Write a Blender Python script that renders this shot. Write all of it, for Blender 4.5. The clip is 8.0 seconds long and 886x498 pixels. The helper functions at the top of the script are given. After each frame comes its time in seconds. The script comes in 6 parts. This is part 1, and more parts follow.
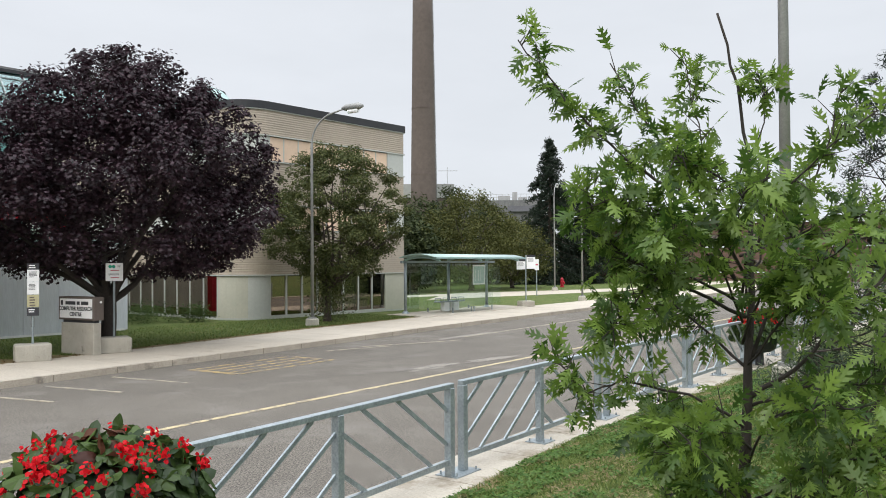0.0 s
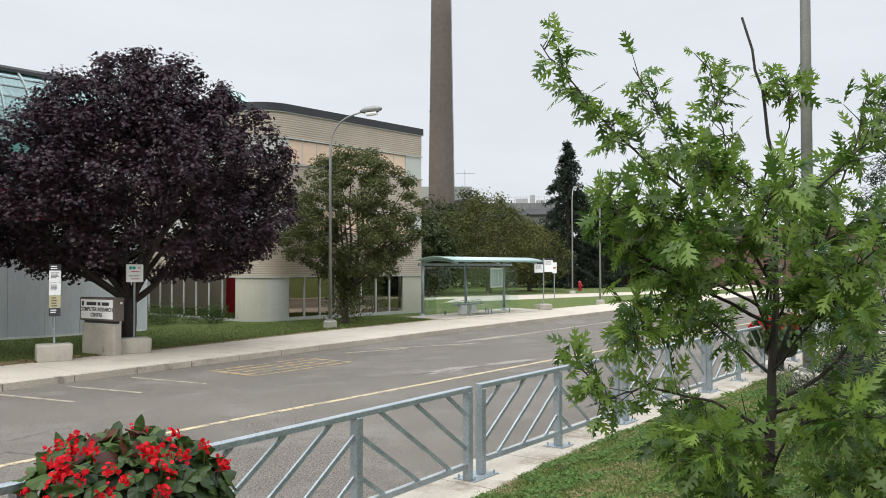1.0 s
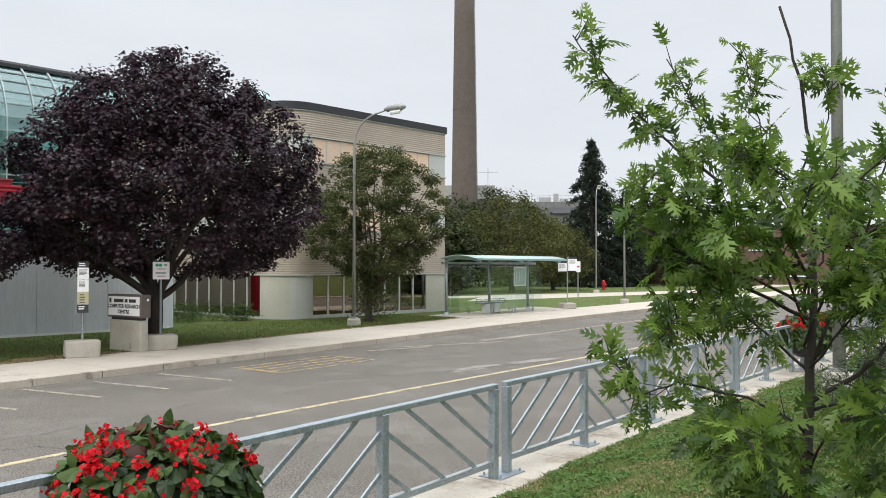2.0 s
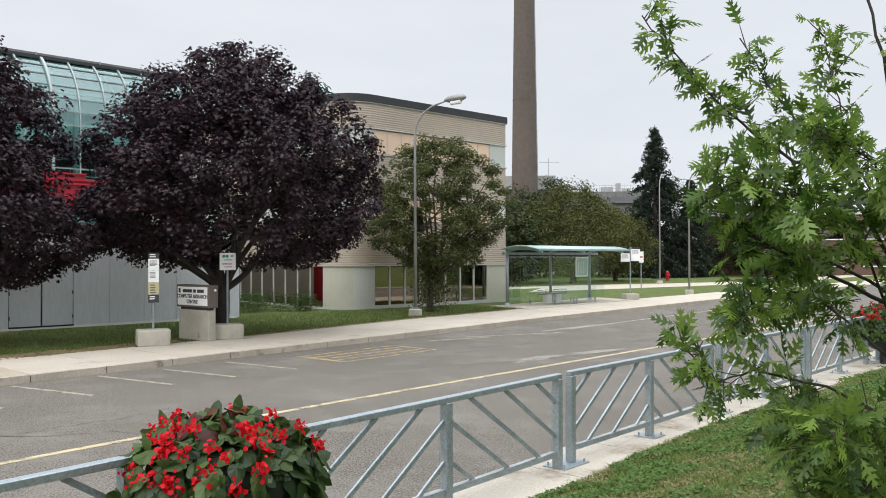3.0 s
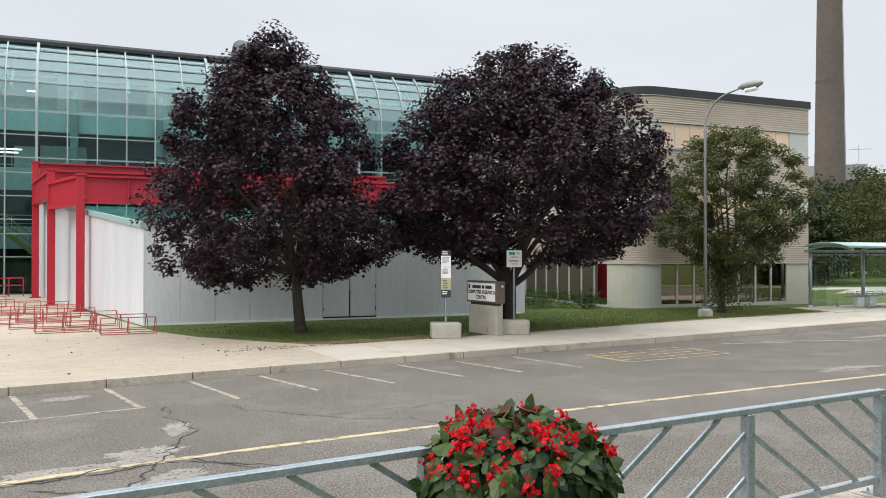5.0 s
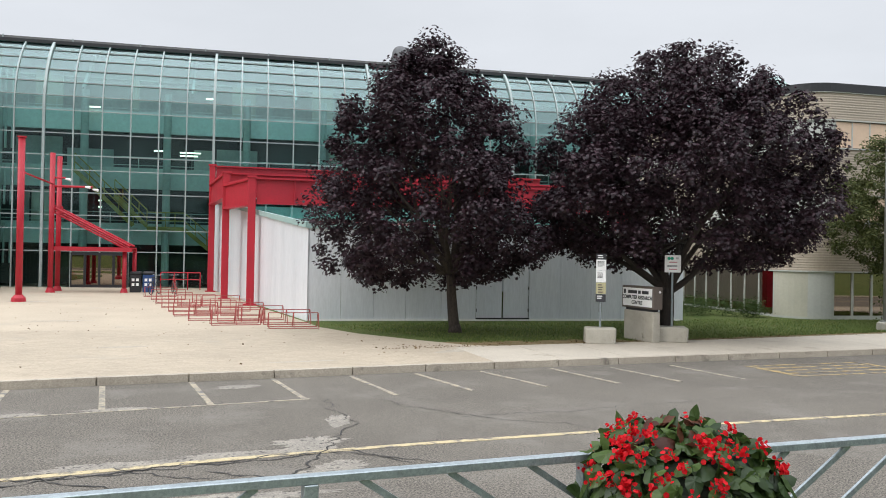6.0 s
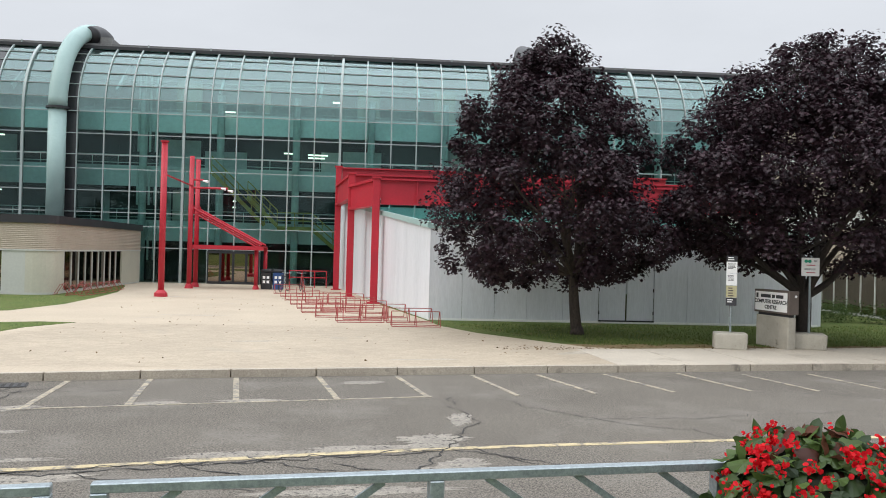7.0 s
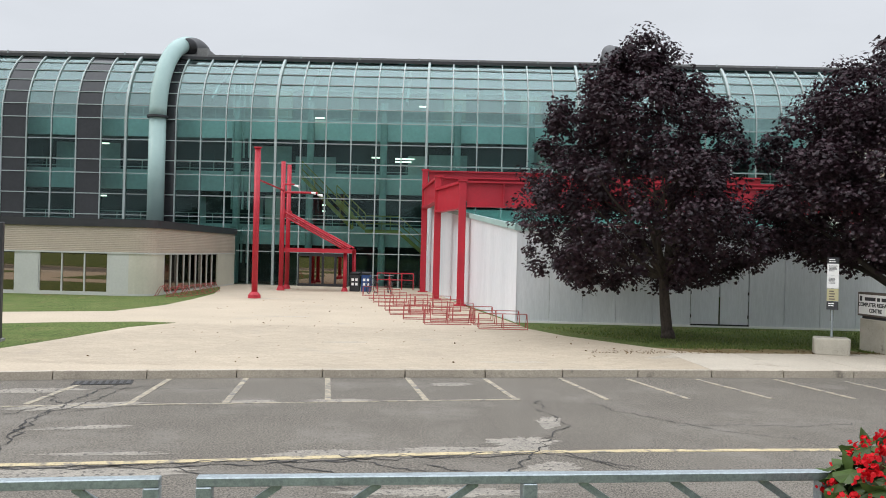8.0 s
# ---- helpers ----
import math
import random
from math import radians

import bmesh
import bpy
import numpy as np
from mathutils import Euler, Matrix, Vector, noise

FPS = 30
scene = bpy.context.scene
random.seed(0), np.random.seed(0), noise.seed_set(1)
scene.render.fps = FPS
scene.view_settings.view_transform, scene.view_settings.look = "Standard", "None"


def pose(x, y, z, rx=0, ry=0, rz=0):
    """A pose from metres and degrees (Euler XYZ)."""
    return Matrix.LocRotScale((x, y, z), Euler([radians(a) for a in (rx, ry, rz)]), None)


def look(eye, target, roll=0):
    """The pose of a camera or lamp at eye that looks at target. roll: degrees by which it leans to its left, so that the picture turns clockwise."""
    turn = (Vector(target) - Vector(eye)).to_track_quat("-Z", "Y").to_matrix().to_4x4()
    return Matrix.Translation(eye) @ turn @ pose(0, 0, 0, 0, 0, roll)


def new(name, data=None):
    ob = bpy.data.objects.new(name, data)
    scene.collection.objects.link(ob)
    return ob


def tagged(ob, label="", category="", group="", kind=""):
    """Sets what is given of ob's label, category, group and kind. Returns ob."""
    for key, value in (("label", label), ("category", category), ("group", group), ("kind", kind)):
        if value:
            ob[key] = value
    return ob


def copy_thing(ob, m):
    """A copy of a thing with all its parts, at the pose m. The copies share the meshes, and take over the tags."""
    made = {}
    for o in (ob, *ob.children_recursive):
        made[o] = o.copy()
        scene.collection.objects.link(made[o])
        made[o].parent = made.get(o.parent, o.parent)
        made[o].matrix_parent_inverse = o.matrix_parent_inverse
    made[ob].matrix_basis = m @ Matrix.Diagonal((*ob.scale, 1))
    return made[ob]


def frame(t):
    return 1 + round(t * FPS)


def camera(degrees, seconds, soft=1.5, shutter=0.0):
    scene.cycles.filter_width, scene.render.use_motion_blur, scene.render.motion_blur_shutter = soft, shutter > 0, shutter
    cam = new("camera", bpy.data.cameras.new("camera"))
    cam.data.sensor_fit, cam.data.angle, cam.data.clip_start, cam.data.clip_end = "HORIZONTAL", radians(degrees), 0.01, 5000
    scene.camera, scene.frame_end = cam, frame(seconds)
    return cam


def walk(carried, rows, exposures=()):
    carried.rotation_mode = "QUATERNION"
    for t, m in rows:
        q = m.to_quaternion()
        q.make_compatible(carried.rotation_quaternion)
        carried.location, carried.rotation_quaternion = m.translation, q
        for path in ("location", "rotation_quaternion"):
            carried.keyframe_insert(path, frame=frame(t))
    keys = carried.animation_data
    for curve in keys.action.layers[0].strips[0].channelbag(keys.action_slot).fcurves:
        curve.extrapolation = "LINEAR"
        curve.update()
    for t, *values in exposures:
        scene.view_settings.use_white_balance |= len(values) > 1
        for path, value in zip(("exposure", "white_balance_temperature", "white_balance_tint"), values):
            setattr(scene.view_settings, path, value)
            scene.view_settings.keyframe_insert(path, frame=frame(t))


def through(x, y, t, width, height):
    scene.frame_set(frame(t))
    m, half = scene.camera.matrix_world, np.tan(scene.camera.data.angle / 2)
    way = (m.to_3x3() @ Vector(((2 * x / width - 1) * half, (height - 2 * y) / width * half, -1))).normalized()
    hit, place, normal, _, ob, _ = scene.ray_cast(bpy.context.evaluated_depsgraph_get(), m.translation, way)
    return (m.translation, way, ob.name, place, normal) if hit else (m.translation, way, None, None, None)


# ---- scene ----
# ---------- camera: a person on the bank above the fence, turning from the road to the building
cam = camera(56.46, 8.0, soft=0.95)
# seconds, place, turn about x, y, z
ROWS = [
    (0, 0.000, 0.000, 2.500, 91.064, 0.365, -54.254),
    (0.5, 0.004, 0.007, 2.502, 91.120, 0.212, -53.891),
    (1, -0.012, 0.016, 2.508, 91.245, 0.083, -53.063),
    (2.5, -0.004, 0.084, 2.469, 90.911, -0.025, -49.994),
    (3, -0.011, 0.097, 2.462, 90.555, 0.107, -47.308),
    (3.5, 0.009, 0.135, 2.457, 90.351, 0.327, -43.065),
    (4, 0.026, 0.180, 2.447, 90.381, 0.504, -38.173),
    (4.2, 0.034, 0.182, 2.443, 90.478, 0.552, -36.158),
    (5.3, -0.022, 0.234, 2.496, 90.300, -0.498, -24.754),
    (5.5, -0.048, 0.234, 2.495, 90.356, -0.776, -22.666),
    (6, -0.073, 0.216, 2.495, 90.364, -1.063, -17.390),
    (6.5, -0.086, 0.256, 2.482, 90.349, -1.353, -12.905),
    (7, -0.106, 0.261, 2.474, 90.236, -1.517, -9.065),
    (7.5, -0.132, 0.257, 2.473, 90.158, -1.478, -5.797),
    (8, -0.149, 0.242, 2.473, 90.253, -1.380, -3.132)]
walk(cam, [(t, pose(*p)) for t, *p in ROWS], exposures=[(0.0, 0.0), (4.0, 0.0), (5.5, -0.03), (8.0, -0.13)])

# ---------- world: an overcast sky, brighter overhead
world = bpy.data.worlds.new("overcast_sky")
scene.world = world
world.use_nodes = True
wn, wl = world.node_tree.nodes, world.node_tree.links
wn.clear()
sky = wn.new("ShaderNodeTexSky")
sky.sky_type, sky.sun_disc, sky.sun_elevation, sky.sun_rotation = "NISHITA", False, radians(38), radians(280)
tc = wn.new("ShaderNodeTexCoord")
sep = wn.new("ShaderNodeSeparateXYZ")
wl.new(tc.outputs["Generated"], sep.inputs[0])
lift = wn.new("ShaderNodeMapRange")
lift.inputs["From Min"].default_value, lift.inputs["From Max"].default_value = 0.32, 1.0
lift.inputs["To Min"].default_value, lift.inputs["To Max"].default_value = 0.885, 3.4
wl.new(sep.outputs["Z"], lift.inputs["Value"])
cl = wn.new("ShaderNodeTexNoise")
cl.inputs["Scale"].default_value, cl.inputs["Detail"].default_value, cl.inputs["Roughness"].default_value = 3.0, 6.0, 0.52
squash = wn.new("ShaderNodeMapping")
squash.inputs["Scale"].default_value = (1.0, 1.0, 3.2)
wl.new(tc.outputs["Generated"], squash.inputs[0])
wl.new(squash.outputs[0], cl.inputs["Vector"])
ramp = wn.new("ShaderNodeValToRGB")
ramp.color_ramp.elements[0].position, ramp.color_ramp.elements[0].color = 0.36, (0.895, 0.935, 0.995, 1)
ramp.color_ramp.elements[1].position, ramp.color_ramp.elements[1].color = 0.64, (0.965, 1.005, 1.07, 1)
wl.new(cl.outputs["Fac"], ramp.inputs[0])
mul = wn.new("ShaderNodeVectorMath")
mul.operation = "SCALE"
wl.new(ramp.outputs[0], mul.inputs[0])
wl.new(lift.outputs[0], mul.inputs["Scale"])
dim = wn.new("ShaderNodeVectorMath")
dim.operation = "SCALE"
dim.inputs["Scale"].default_value = 0.08
wl.new(sky.outputs[0], dim.inputs[0])
mx = wn.new("ShaderNodeMix")
mx.data_type = "RGBA"
mx.inputs["Factor"].default_value = 0.93
wl.new(dim.outputs[0], mx.inputs["A"])
wl.new(mul.outputs[0], mx.inputs["B"])
bg = wn.new("ShaderNodeBackground")
bg.inputs["Strength"].default_value = 1.0
wl.new(mx.outputs["Result"], bg.inputs["Color"])
wo = wn.new("ShaderNodeOutputWorld")
wl.new(bg.outputs[0], wo.inputs[0])

sun_data = bpy.data.lights.new("sun", "SUN")
sun_data.energy, sun_data.angle, sun_data.color = 1.2, radians(30), (1.0, 0.95, 0.88)
sun = new("sun", sun_data)
sun.matrix_world = look((-60, -12, 48), (0, 0, 0))
# ---------- materials
def surf(name, a, b, rough=0.8, metal=0.0, scale=1.5, fine=40.0, grain=0.25, bump=0.15, rand=0.0, island=0.0,
         stretch=(1, 1, 1), spots=None, spec=0.5, flecks=()):
    """Two colours in large soft stains, a fine grain over them, relief from the grain."""
    m = bpy.data.materials.new(name)
    m.use_nodes = True
    n, l = m.node_tree.nodes, m.node_tree.links
    p = n["Principled BSDF"]
    tex = n.new("ShaderNodeTexCoord")
    mp = n.new("ShaderNodeMapping")
    mp.inputs["Scale"].default_value = stretch
    l.new(tex.outputs["Object"], mp.inputs[0])
    big = n.new("ShaderNodeTexNoise")
    big.inputs["Scale"].default_value, big.inputs["Detail"].default_value, big.inputs["Roughness"].default_value = scale, 5, 0.6
    l.new(mp.outputs[0], big.inputs["Vector"])
    mr = n.new("ShaderNodeMapRange")
    mr.inputs["From Min"].default_value, mr.inputs["From Max"].default_value = 0.3, 0.7
    l.new(big.outputs["Fac"], mr.inputs["Value"])
    mix = n.new("ShaderNodeMix")
    mix.data_type = "RGBA"
    mix.inputs["A"].default_value, mix.inputs["B"].default_value = (*a, 1), (*b, 1)
    l.new(mr.outputs[0], mix.inputs["Factor"])
    small = n.new("ShaderNodeTexNoise")
    small.inputs["Scale"].default_value, small.inputs["Detail"].default_value, small.inputs["Roughness"].default_value = fine, 6, 0.75
    l.new(mp.outputs[0], small.inputs["Vector"])
    g = n.new("ShaderNodeMapRange")
    g.inputs["From Min"].default_value, g.inputs["From Max"].default_value = 0.36, 0.64
    g.inputs["To Min"].default_value, g.inputs["To Max"].default_value = 1 - grain, 1 + grain
    l.new(small.outputs["Fac"], g.inputs["Value"])
    last = g.outputs[0]
    for amount, kind, socket in ((rand, "ShaderNodeObjectInfo", "Random"), (island, "ShaderNodeNewGeometry", "Random Per Island")):
        if amount:
            oi = n.new(kind)
            r = n.new("ShaderNodeMapRange")
            r.inputs["To Min"].default_value, r.inputs["To Max"].default_value = 1 - amount, 1 + amount
            l.new(oi.outputs[socket], r.inputs["Value"])
            mm = n.new("ShaderNodeMath")
            mm.operation = "MULTIPLY"
            l.new(last, mm.inputs[0])
            l.new(r.outputs[0], mm.inputs[1])
            last = mm.outputs[0]
    sc = n.new("ShaderNodeVectorMath")
    sc.operation = "SCALE"
    l.new(mix.outputs["Result"], sc.inputs[0])
    l.new(last, sc.inputs["Scale"])
    out = sc.outputs[0]
    if spots:
        col, size, lo, hi = spots
        v = n.new("ShaderNodeTexNoise")
        v.inputs["Scale"].default_value, v.inputs["Detail"].default_value, v.inputs["Roughness"].default_value = size, 6, 0.7
        l.new(tex.outputs["Object"], v.inputs["Vector"])
        vr = n.new("ShaderNodeMapRange")
        vr.inputs["From Min"].default_value, vr.inputs["From Max"].default_value = lo, hi
        l.new(v.outputs["Fac"], vr.inputs["Value"])
        m2 = n.new("ShaderNodeMix")
        m2.data_type = "RGBA"
        m2.inputs["B"].default_value = (*col, 1)
        l.new(vr.outputs[0], m2.inputs["Factor"])
        l.new(out, m2.inputs["A"])
        out = m2.outputs["Result"]
    for i, (col, size, lo, hi) in enumerate(flecks):
        v = n.new("ShaderNodeTexNoise")
        v.inputs["Scale"].default_value, v.inputs["Detail"].default_value = size, 1.5
        off = n.new("ShaderNodeMapping")
        off.inputs["Location"].default_value = (7.3 * i + 3, 2.1 * i, 0)
        l.new(tex.outputs["Object"], off.inputs[0])
        l.new(off.outputs[0], v.inputs["Vector"])
        vr = n.new("ShaderNodeMapRange")
        vr.inputs["From Min"].default_value, vr.inputs["From Max"].default_value = lo, hi
        l.new(v.outputs["Fac"], vr.inputs["Value"])
        m2 = n.new("ShaderNodeMix")
        m2.data_type = "RGBA"
        m2.inputs["B"].default_value = (*col, 1)
        l.new(vr.outputs[0], m2.inputs["Factor"])
        l.new(out, m2.inputs["A"])
        out = m2.outputs["Result"]
    l.new(out, p.inputs["Base Color"])
    p.inputs["Roughness"].default_value, p.inputs["Metallic"].default_value = rough, metal
    p.inputs["Specular IOR Level"].default_value = spec
    if bump:
        bp = n.new("ShaderNodeBump")
        bp.inputs["Strength"].default_value, bp.inputs["Distance"].default_value = bump, 0.02
        l.new(small.outputs["Fac"], bp.inputs["Height"])
        l.new(bp.outputs[0], p.inputs["Normal"])
    return m


def leafy(name, a, b, gloss=0.03, through=0.35, rough=0.45):
    """Leaves: each its own tint between two colours, some light passing through."""
    m = bpy.data.materials.new(name)
    m.use_nodes = True
    n, l = m.node_tree.nodes, m.node_tree.links
    n.clear()
    gi = n.new("ShaderNodeNewGeometry")
    oi = n.new("ShaderNodeObjectInfo")
    add = n.new("ShaderNodeMath")
    add.operation = "ADD"
    l.new(gi.outputs["Random Per Island"], add.inputs[0])
    l.new(oi.outputs["Random"], add.inputs[1])
    fr = n.new("ShaderNodeMath")
    fr.operation = "FRACT"
    l.new(add.outputs[0], fr.inputs[0])
    mix = n.new("ShaderNodeMix")
    mix.data_type = "RGBA"
    mix.inputs["A"].default_value, mix.inputs["B"].default_value = (*a, 1), (*b, 1)
    l.new(fr.outputs[0], mix.inputs["Factor"])
    d, t, g = n.new("ShaderNodeBsdfDiffuse"), n.new("ShaderNodeBsdfTranslucent"), n.new("ShaderNodeBsdfGlossy")
    g.inputs["Roughness"].default_value = rough
    for s in (d, t):
        l.new(mix.outputs["Result"], s.inputs["Color"])
    m1, m2 = n.new("ShaderNodeMixShader"), n.new("ShaderNodeMixShader")
    m1.inputs[0].default_value, m2.inputs[0].default_value = through, gloss
    l.new(d.outputs[0], m1.inputs[1]), l.new(t.outputs[0], m1.inputs[2])
    l.new(m1.outputs[0], m2.inputs[1]), l.new(g.outputs[0], m2.inputs[2])
    o = n.new("ShaderNodeOutputMaterial")
    l.new(m2.outputs[0], o.inputs[0])
    return m


def glazing(name, tint, clear=0.8, gloss_at_front=0.06, rough=0.02, coat=0.45):
    """A thin pane: tinted see-through with a mirror reflection that grows at grazing angles."""
    m = bpy.data.materials.new(name)
    m.use_nodes = True
    n, l = m.node_tree.nodes, m.node_tree.links
    n.clear()
    tr, gl = n.new("ShaderNodeBsdfTransparent"), n.new("ShaderNodeBsdfGlossy")
    tr.inputs["Color"].default_value = (*[c * clear for c in tint], 1)
    gl.inputs["Roughness"].default_value = rough
    gl.inputs["Color"].default_value = (*[coat + (1 - coat) * c for c in tint], 1)
    lw = n.new("ShaderNodeFresnel")
    lw.inputs["IOR"].default_value = 1.52
    mr = n.new("ShaderNodeMapRange")
    mr.inputs["To Min"].default_value, mr.inputs["To Max"].default_value = gloss_at_front, 1.0
    l.new(lw.outputs[0], mr.inputs["Value"])
    mx_ = n.new("ShaderNodeMixShader")
    l.new(mr.outputs[0], mx_.inputs[0])
    l.new(tr.outputs[0], mx_.inputs[1]), l.new(gl.outputs[0], mx_.inputs[2])
    o = n.new("ShaderNodeOutputMaterial")
    l.new(mx_.outputs[0], o.inputs[0])
    return m


ASPHALT = surf("asphalt", (0.115, 0.102, 0.086), (0.153, 0.137, 0.115), 0.9, scale=0.35, fine=42, grain=0.98, bump=0.4,
               spots=((0.205, 0.188, 0.165), 0.6, 0.50, 0.76), spec=0.3,
               flecks=(((0.215, 0.192, 0.160), 30.0, 0.57, 0.71), ((0.078, 0.070, 0.061), 26.0, 0.58, 0.72)))
PATCH = surf("worn_asphalt", (0.31, 0.28, 0.235), (0.20, 0.183, 0.158), 0.9, scale=3, fine=40, grain=0.4, bump=0.4,
             flecks=(((0.07, 0.064, 0.058), 14.0, 0.58, 0.68),))
CONCRETE = surf("concrete", (0.50, 0.445, 0.365), (0.42, 0.372, 0.305), 0.85, scale=0.6, fine=30, grain=0.16, bump=0.15,
                spots=((0.30, 0.262, 0.21), 0.9, 0.58, 0.74))
STAINED = surf("stained_concrete", (0.47, 0.425, 0.355), (0.38, 0.34, 0.28), 0.85, scale=0.8, fine=30, grain=0.16, bump=0.15,
               spots=((0.24, 0.20, 0.145), 1.3, 0.50, 0.64))
KERB = surf("kerb_concrete", (0.47, 0.415, 0.335), (0.35, 0.305, 0.245), 0.9, scale=1.3, fine=30, grain=0.18, bump=0.2,
            spots=((0.19, 0.17, 0.14), 2.2, 0.58, 0.72))
PAVER = surf("pale_paving", (0.455, 0.382, 0.288), (0.395, 0.330, 0.250), 0.85, scale=0.4, fine=14, grain=0.12, bump=0.1, island=0.07,
             spots=((0.33, 0.295, 0.25), 0.35, 0.60, 0.78))
BLOCK = surf("cast_concrete", (0.47, 0.44, 0.37), (0.36, 0.335, 0.28), 0.9, scale=2.5, fine=60, grain=0.15, bump=0.3,
             spots=((0.12, 0.11, 0.095), 3.5, 0.60, 0.72))
GRASS = surf("turf", (0.066, 0.108, 0.028), (0.125, 0.148, 0.050), 0.95, scale=0.9, fine=30, grain=0.6, bump=0.6,
             spots=((0.20, 0.15, 0.08), 1.1, 0.56, 0.72), spec=0.1, flecks=(((0.03, 0.05, 0.014), 16.0, 0.56, 0.68), ((0.21, 0.21, 0.085), 20.0, 0.60, 0.72)))
SOIL = surf("dry_verge", (0.25, 0.18, 0.105), (0.14, 0.125, 0.06), 0.95, scale=2.5, fine=50, grain=0.4, bump=0.6, spec=0.1)
YELLOW = surf("worn_yellow_paint", (0.53, 0.43, 0.25), (0.43, 0.355, 0.215), 0.8, scale=3, fine=60, grain=0.25,
              spots=((0.15, 0.138, 0.122), 5.0, 0.49, 0.62))
WHITE_LINE = surf("worn_white_paint", (0.40, 0.345, 0.25), (0.31, 0.27, 0.20), 0.8, scale=3, fine=60, grain=0.25,
                  spots=((0.14, 0.133, 0.123), 5.0, 0.46, 0.60))
FADED_YELLOW = surf("faded_yellow_paint", (0.50, 0.35, 0.13), (0.38, 0.28, 0.13), 0.85, scale=3, fine=50, grain=0.35,
                    spots=((0.135, 0.127, 0.116), 4.0, 0.42, 0.58))
CRACK = surf("crack_tar", (0.025, 0.024, 0.023), (0.04, 0.038, 0.036), 0.9, scale=3, fine=60)
STEEL = surf("galvanised_steel", (0.40, 0.45, 0.47), (0.29, 0.33, 0.35), 0.5, 0.75, scale=3, fine=35, grain=0.2, bump=0.05)
POLE = surf("grey_pole", (0.33, 0.33, 0.32), (0.26, 0.26, 0.25), 0.55, 0.4, scale=2, fine=30, grain=0.12, bump=0.05)
RED = surf("red_paint", (0.46, 0.012, 0.030), (0.38, 0.012, 0.026), 0.5, scale=1.2, fine=20, grain=0.1, bump=0.03)
RACK_RED = surf("faded_red_paint", (0.36, 0.050, 0.045), (0.28, 0.040, 0.036), 0.6, scale=2, fine=30, grain=0.2)
TEAL = surf("teal_duct", (0.33, 0.46, 0.44), (0.285, 0.41, 0.395), 0.5, 0.0, scale=0.6, fine=12, grain=0.06, bump=0.02)
MULLION = surf("mullion_metal", (0.38, 0.44, 0.43), (0.32, 0.375, 0.365), 0.5, 0.2, scale=1, fine=20, grain=0.06, bump=0)
BLACK = surf("black_metal", (0.016, 0.017, 0.02), (0.026, 0.027, 0.03), 0.5, scale=1, fine=20, grain=0.1, bump=0.02)
DARKGLASS = surf("dark_spandrel", (0.02, 0.022, 0.024), (0.03, 0.031, 0.034), 0.12, scale=0.5, fine=4, grain=0.1, bump=0)
GREY = surf("roof_louvre", (0.20, 0.20, 0.195), (0.13, 0.13, 0.13), 0.7, scale=1, fine=9, grain=0.3, stretch=(4, 1, 1))
SHEET = surf("galvanised_sheet", (0.79, 0.815, 0.85), (0.67, 0.70, 0.74), 0.42, 0.15, scale=0.7, fine=18, grain=0.06, bump=0.03,
             stretch=(1, 1, 0.15))
CLADDING = surf("beige_corrugated", (0.44, 0.375, 0.30), (0.37, 0.315, 0.25), 0.6, 0.15, scale=0.5, fine=12, grain=0.07, bump=0.02)
CREAM = surf("cream_panel", (0.52, 0.50, 0.41), (0.45, 0.44, 0.36), 0.5, scale=0.6, fine=10, grain=0.05, bump=0.02)
PALE = surf("pale_grey_panel", (0.50, 0.51, 0.47), (0.44, 0.45, 0.42), 0.5, scale=0.7, fine=10, grain=0.05, bump=0.02)
PEACH = surf("peach_blind", (0.72, 0.53, 0.38), (0.68, 0.50, 0.36), 0.5, scale=0.5, fine=6, grain=0.04, bump=0)
STACKC = surf("brown_grey_stack", (0.135, 0.105, 0.092), (0.105, 0.083, 0.074), 0.9, scale=0.05, fine=0.9, grain=0.12, bump=0)
PLANTGREY = surf("pale_plant_cladding", (0.40, 0.40, 0.39), (0.33, 0.33, 0.32), 0.7, scale=0.4, fine=5, grain=0.15, bump=0, stretch=(4, 4, 0.2))
BRICK = surf("brown_brick", (0.145, 0.085, 0.062), (0.115, 0.07, 0.053), 0.9, scale=0.3, fine=8, grain=0.2)
INNER = surf("interior_wall", (0.66, 0.70, 0.67), (0.55, 0.59, 0.56), 0.8, scale=0.3, fine=4, grain=0.1, bump=0)
SLABEDGE = surf("pale_slab_edge", (0.80, 0.83, 0.80), (0.70, 0.73, 0.70), 0.8, scale=0.3, fine=4, grain=0.08, bump=0)
SLAB = surf("interior_slab", (0.55, 0.58, 0.55), (0.46, 0.49, 0.47), 0.8, scale=0.4, fine=5, grain=0.1, bump=0)
# near-black: the gloom of unlit rooms put into the colour
ROOM_SHADE = surf("interior_shade", (0.045, 0.048, 0.05), (0.085, 0.088, 0.088), 0.8, scale=0.4, fine=5, grain=0.2, bump=0)
TUBE_YELLOW = surf("yellow_rail", (0.55, 0.42, 0.10), (0.5, 0.38, 0.10), 0.5, scale=1, fine=20, grain=0.05, bump=0)
SIGN_WHITE = surf("sign_white", (0.92, 0.92, 0.91), (0.88, 0.88, 0.87), 0.5, scale=2, fine=30, grain=0.04, bump=0)
SIGN_BROWN = surf("sign_brown", (0.14, 0.11, 0.095), (0.11, 0.088, 0.075), 0.6, scale=2, fine=30, grain=0.1)
INK = surf("sign_ink", (0.03, 0.03, 0.035), (0.045, 0.045, 0.05), 0.6, scale=4, fine=30, grain=0.1, bump=0)
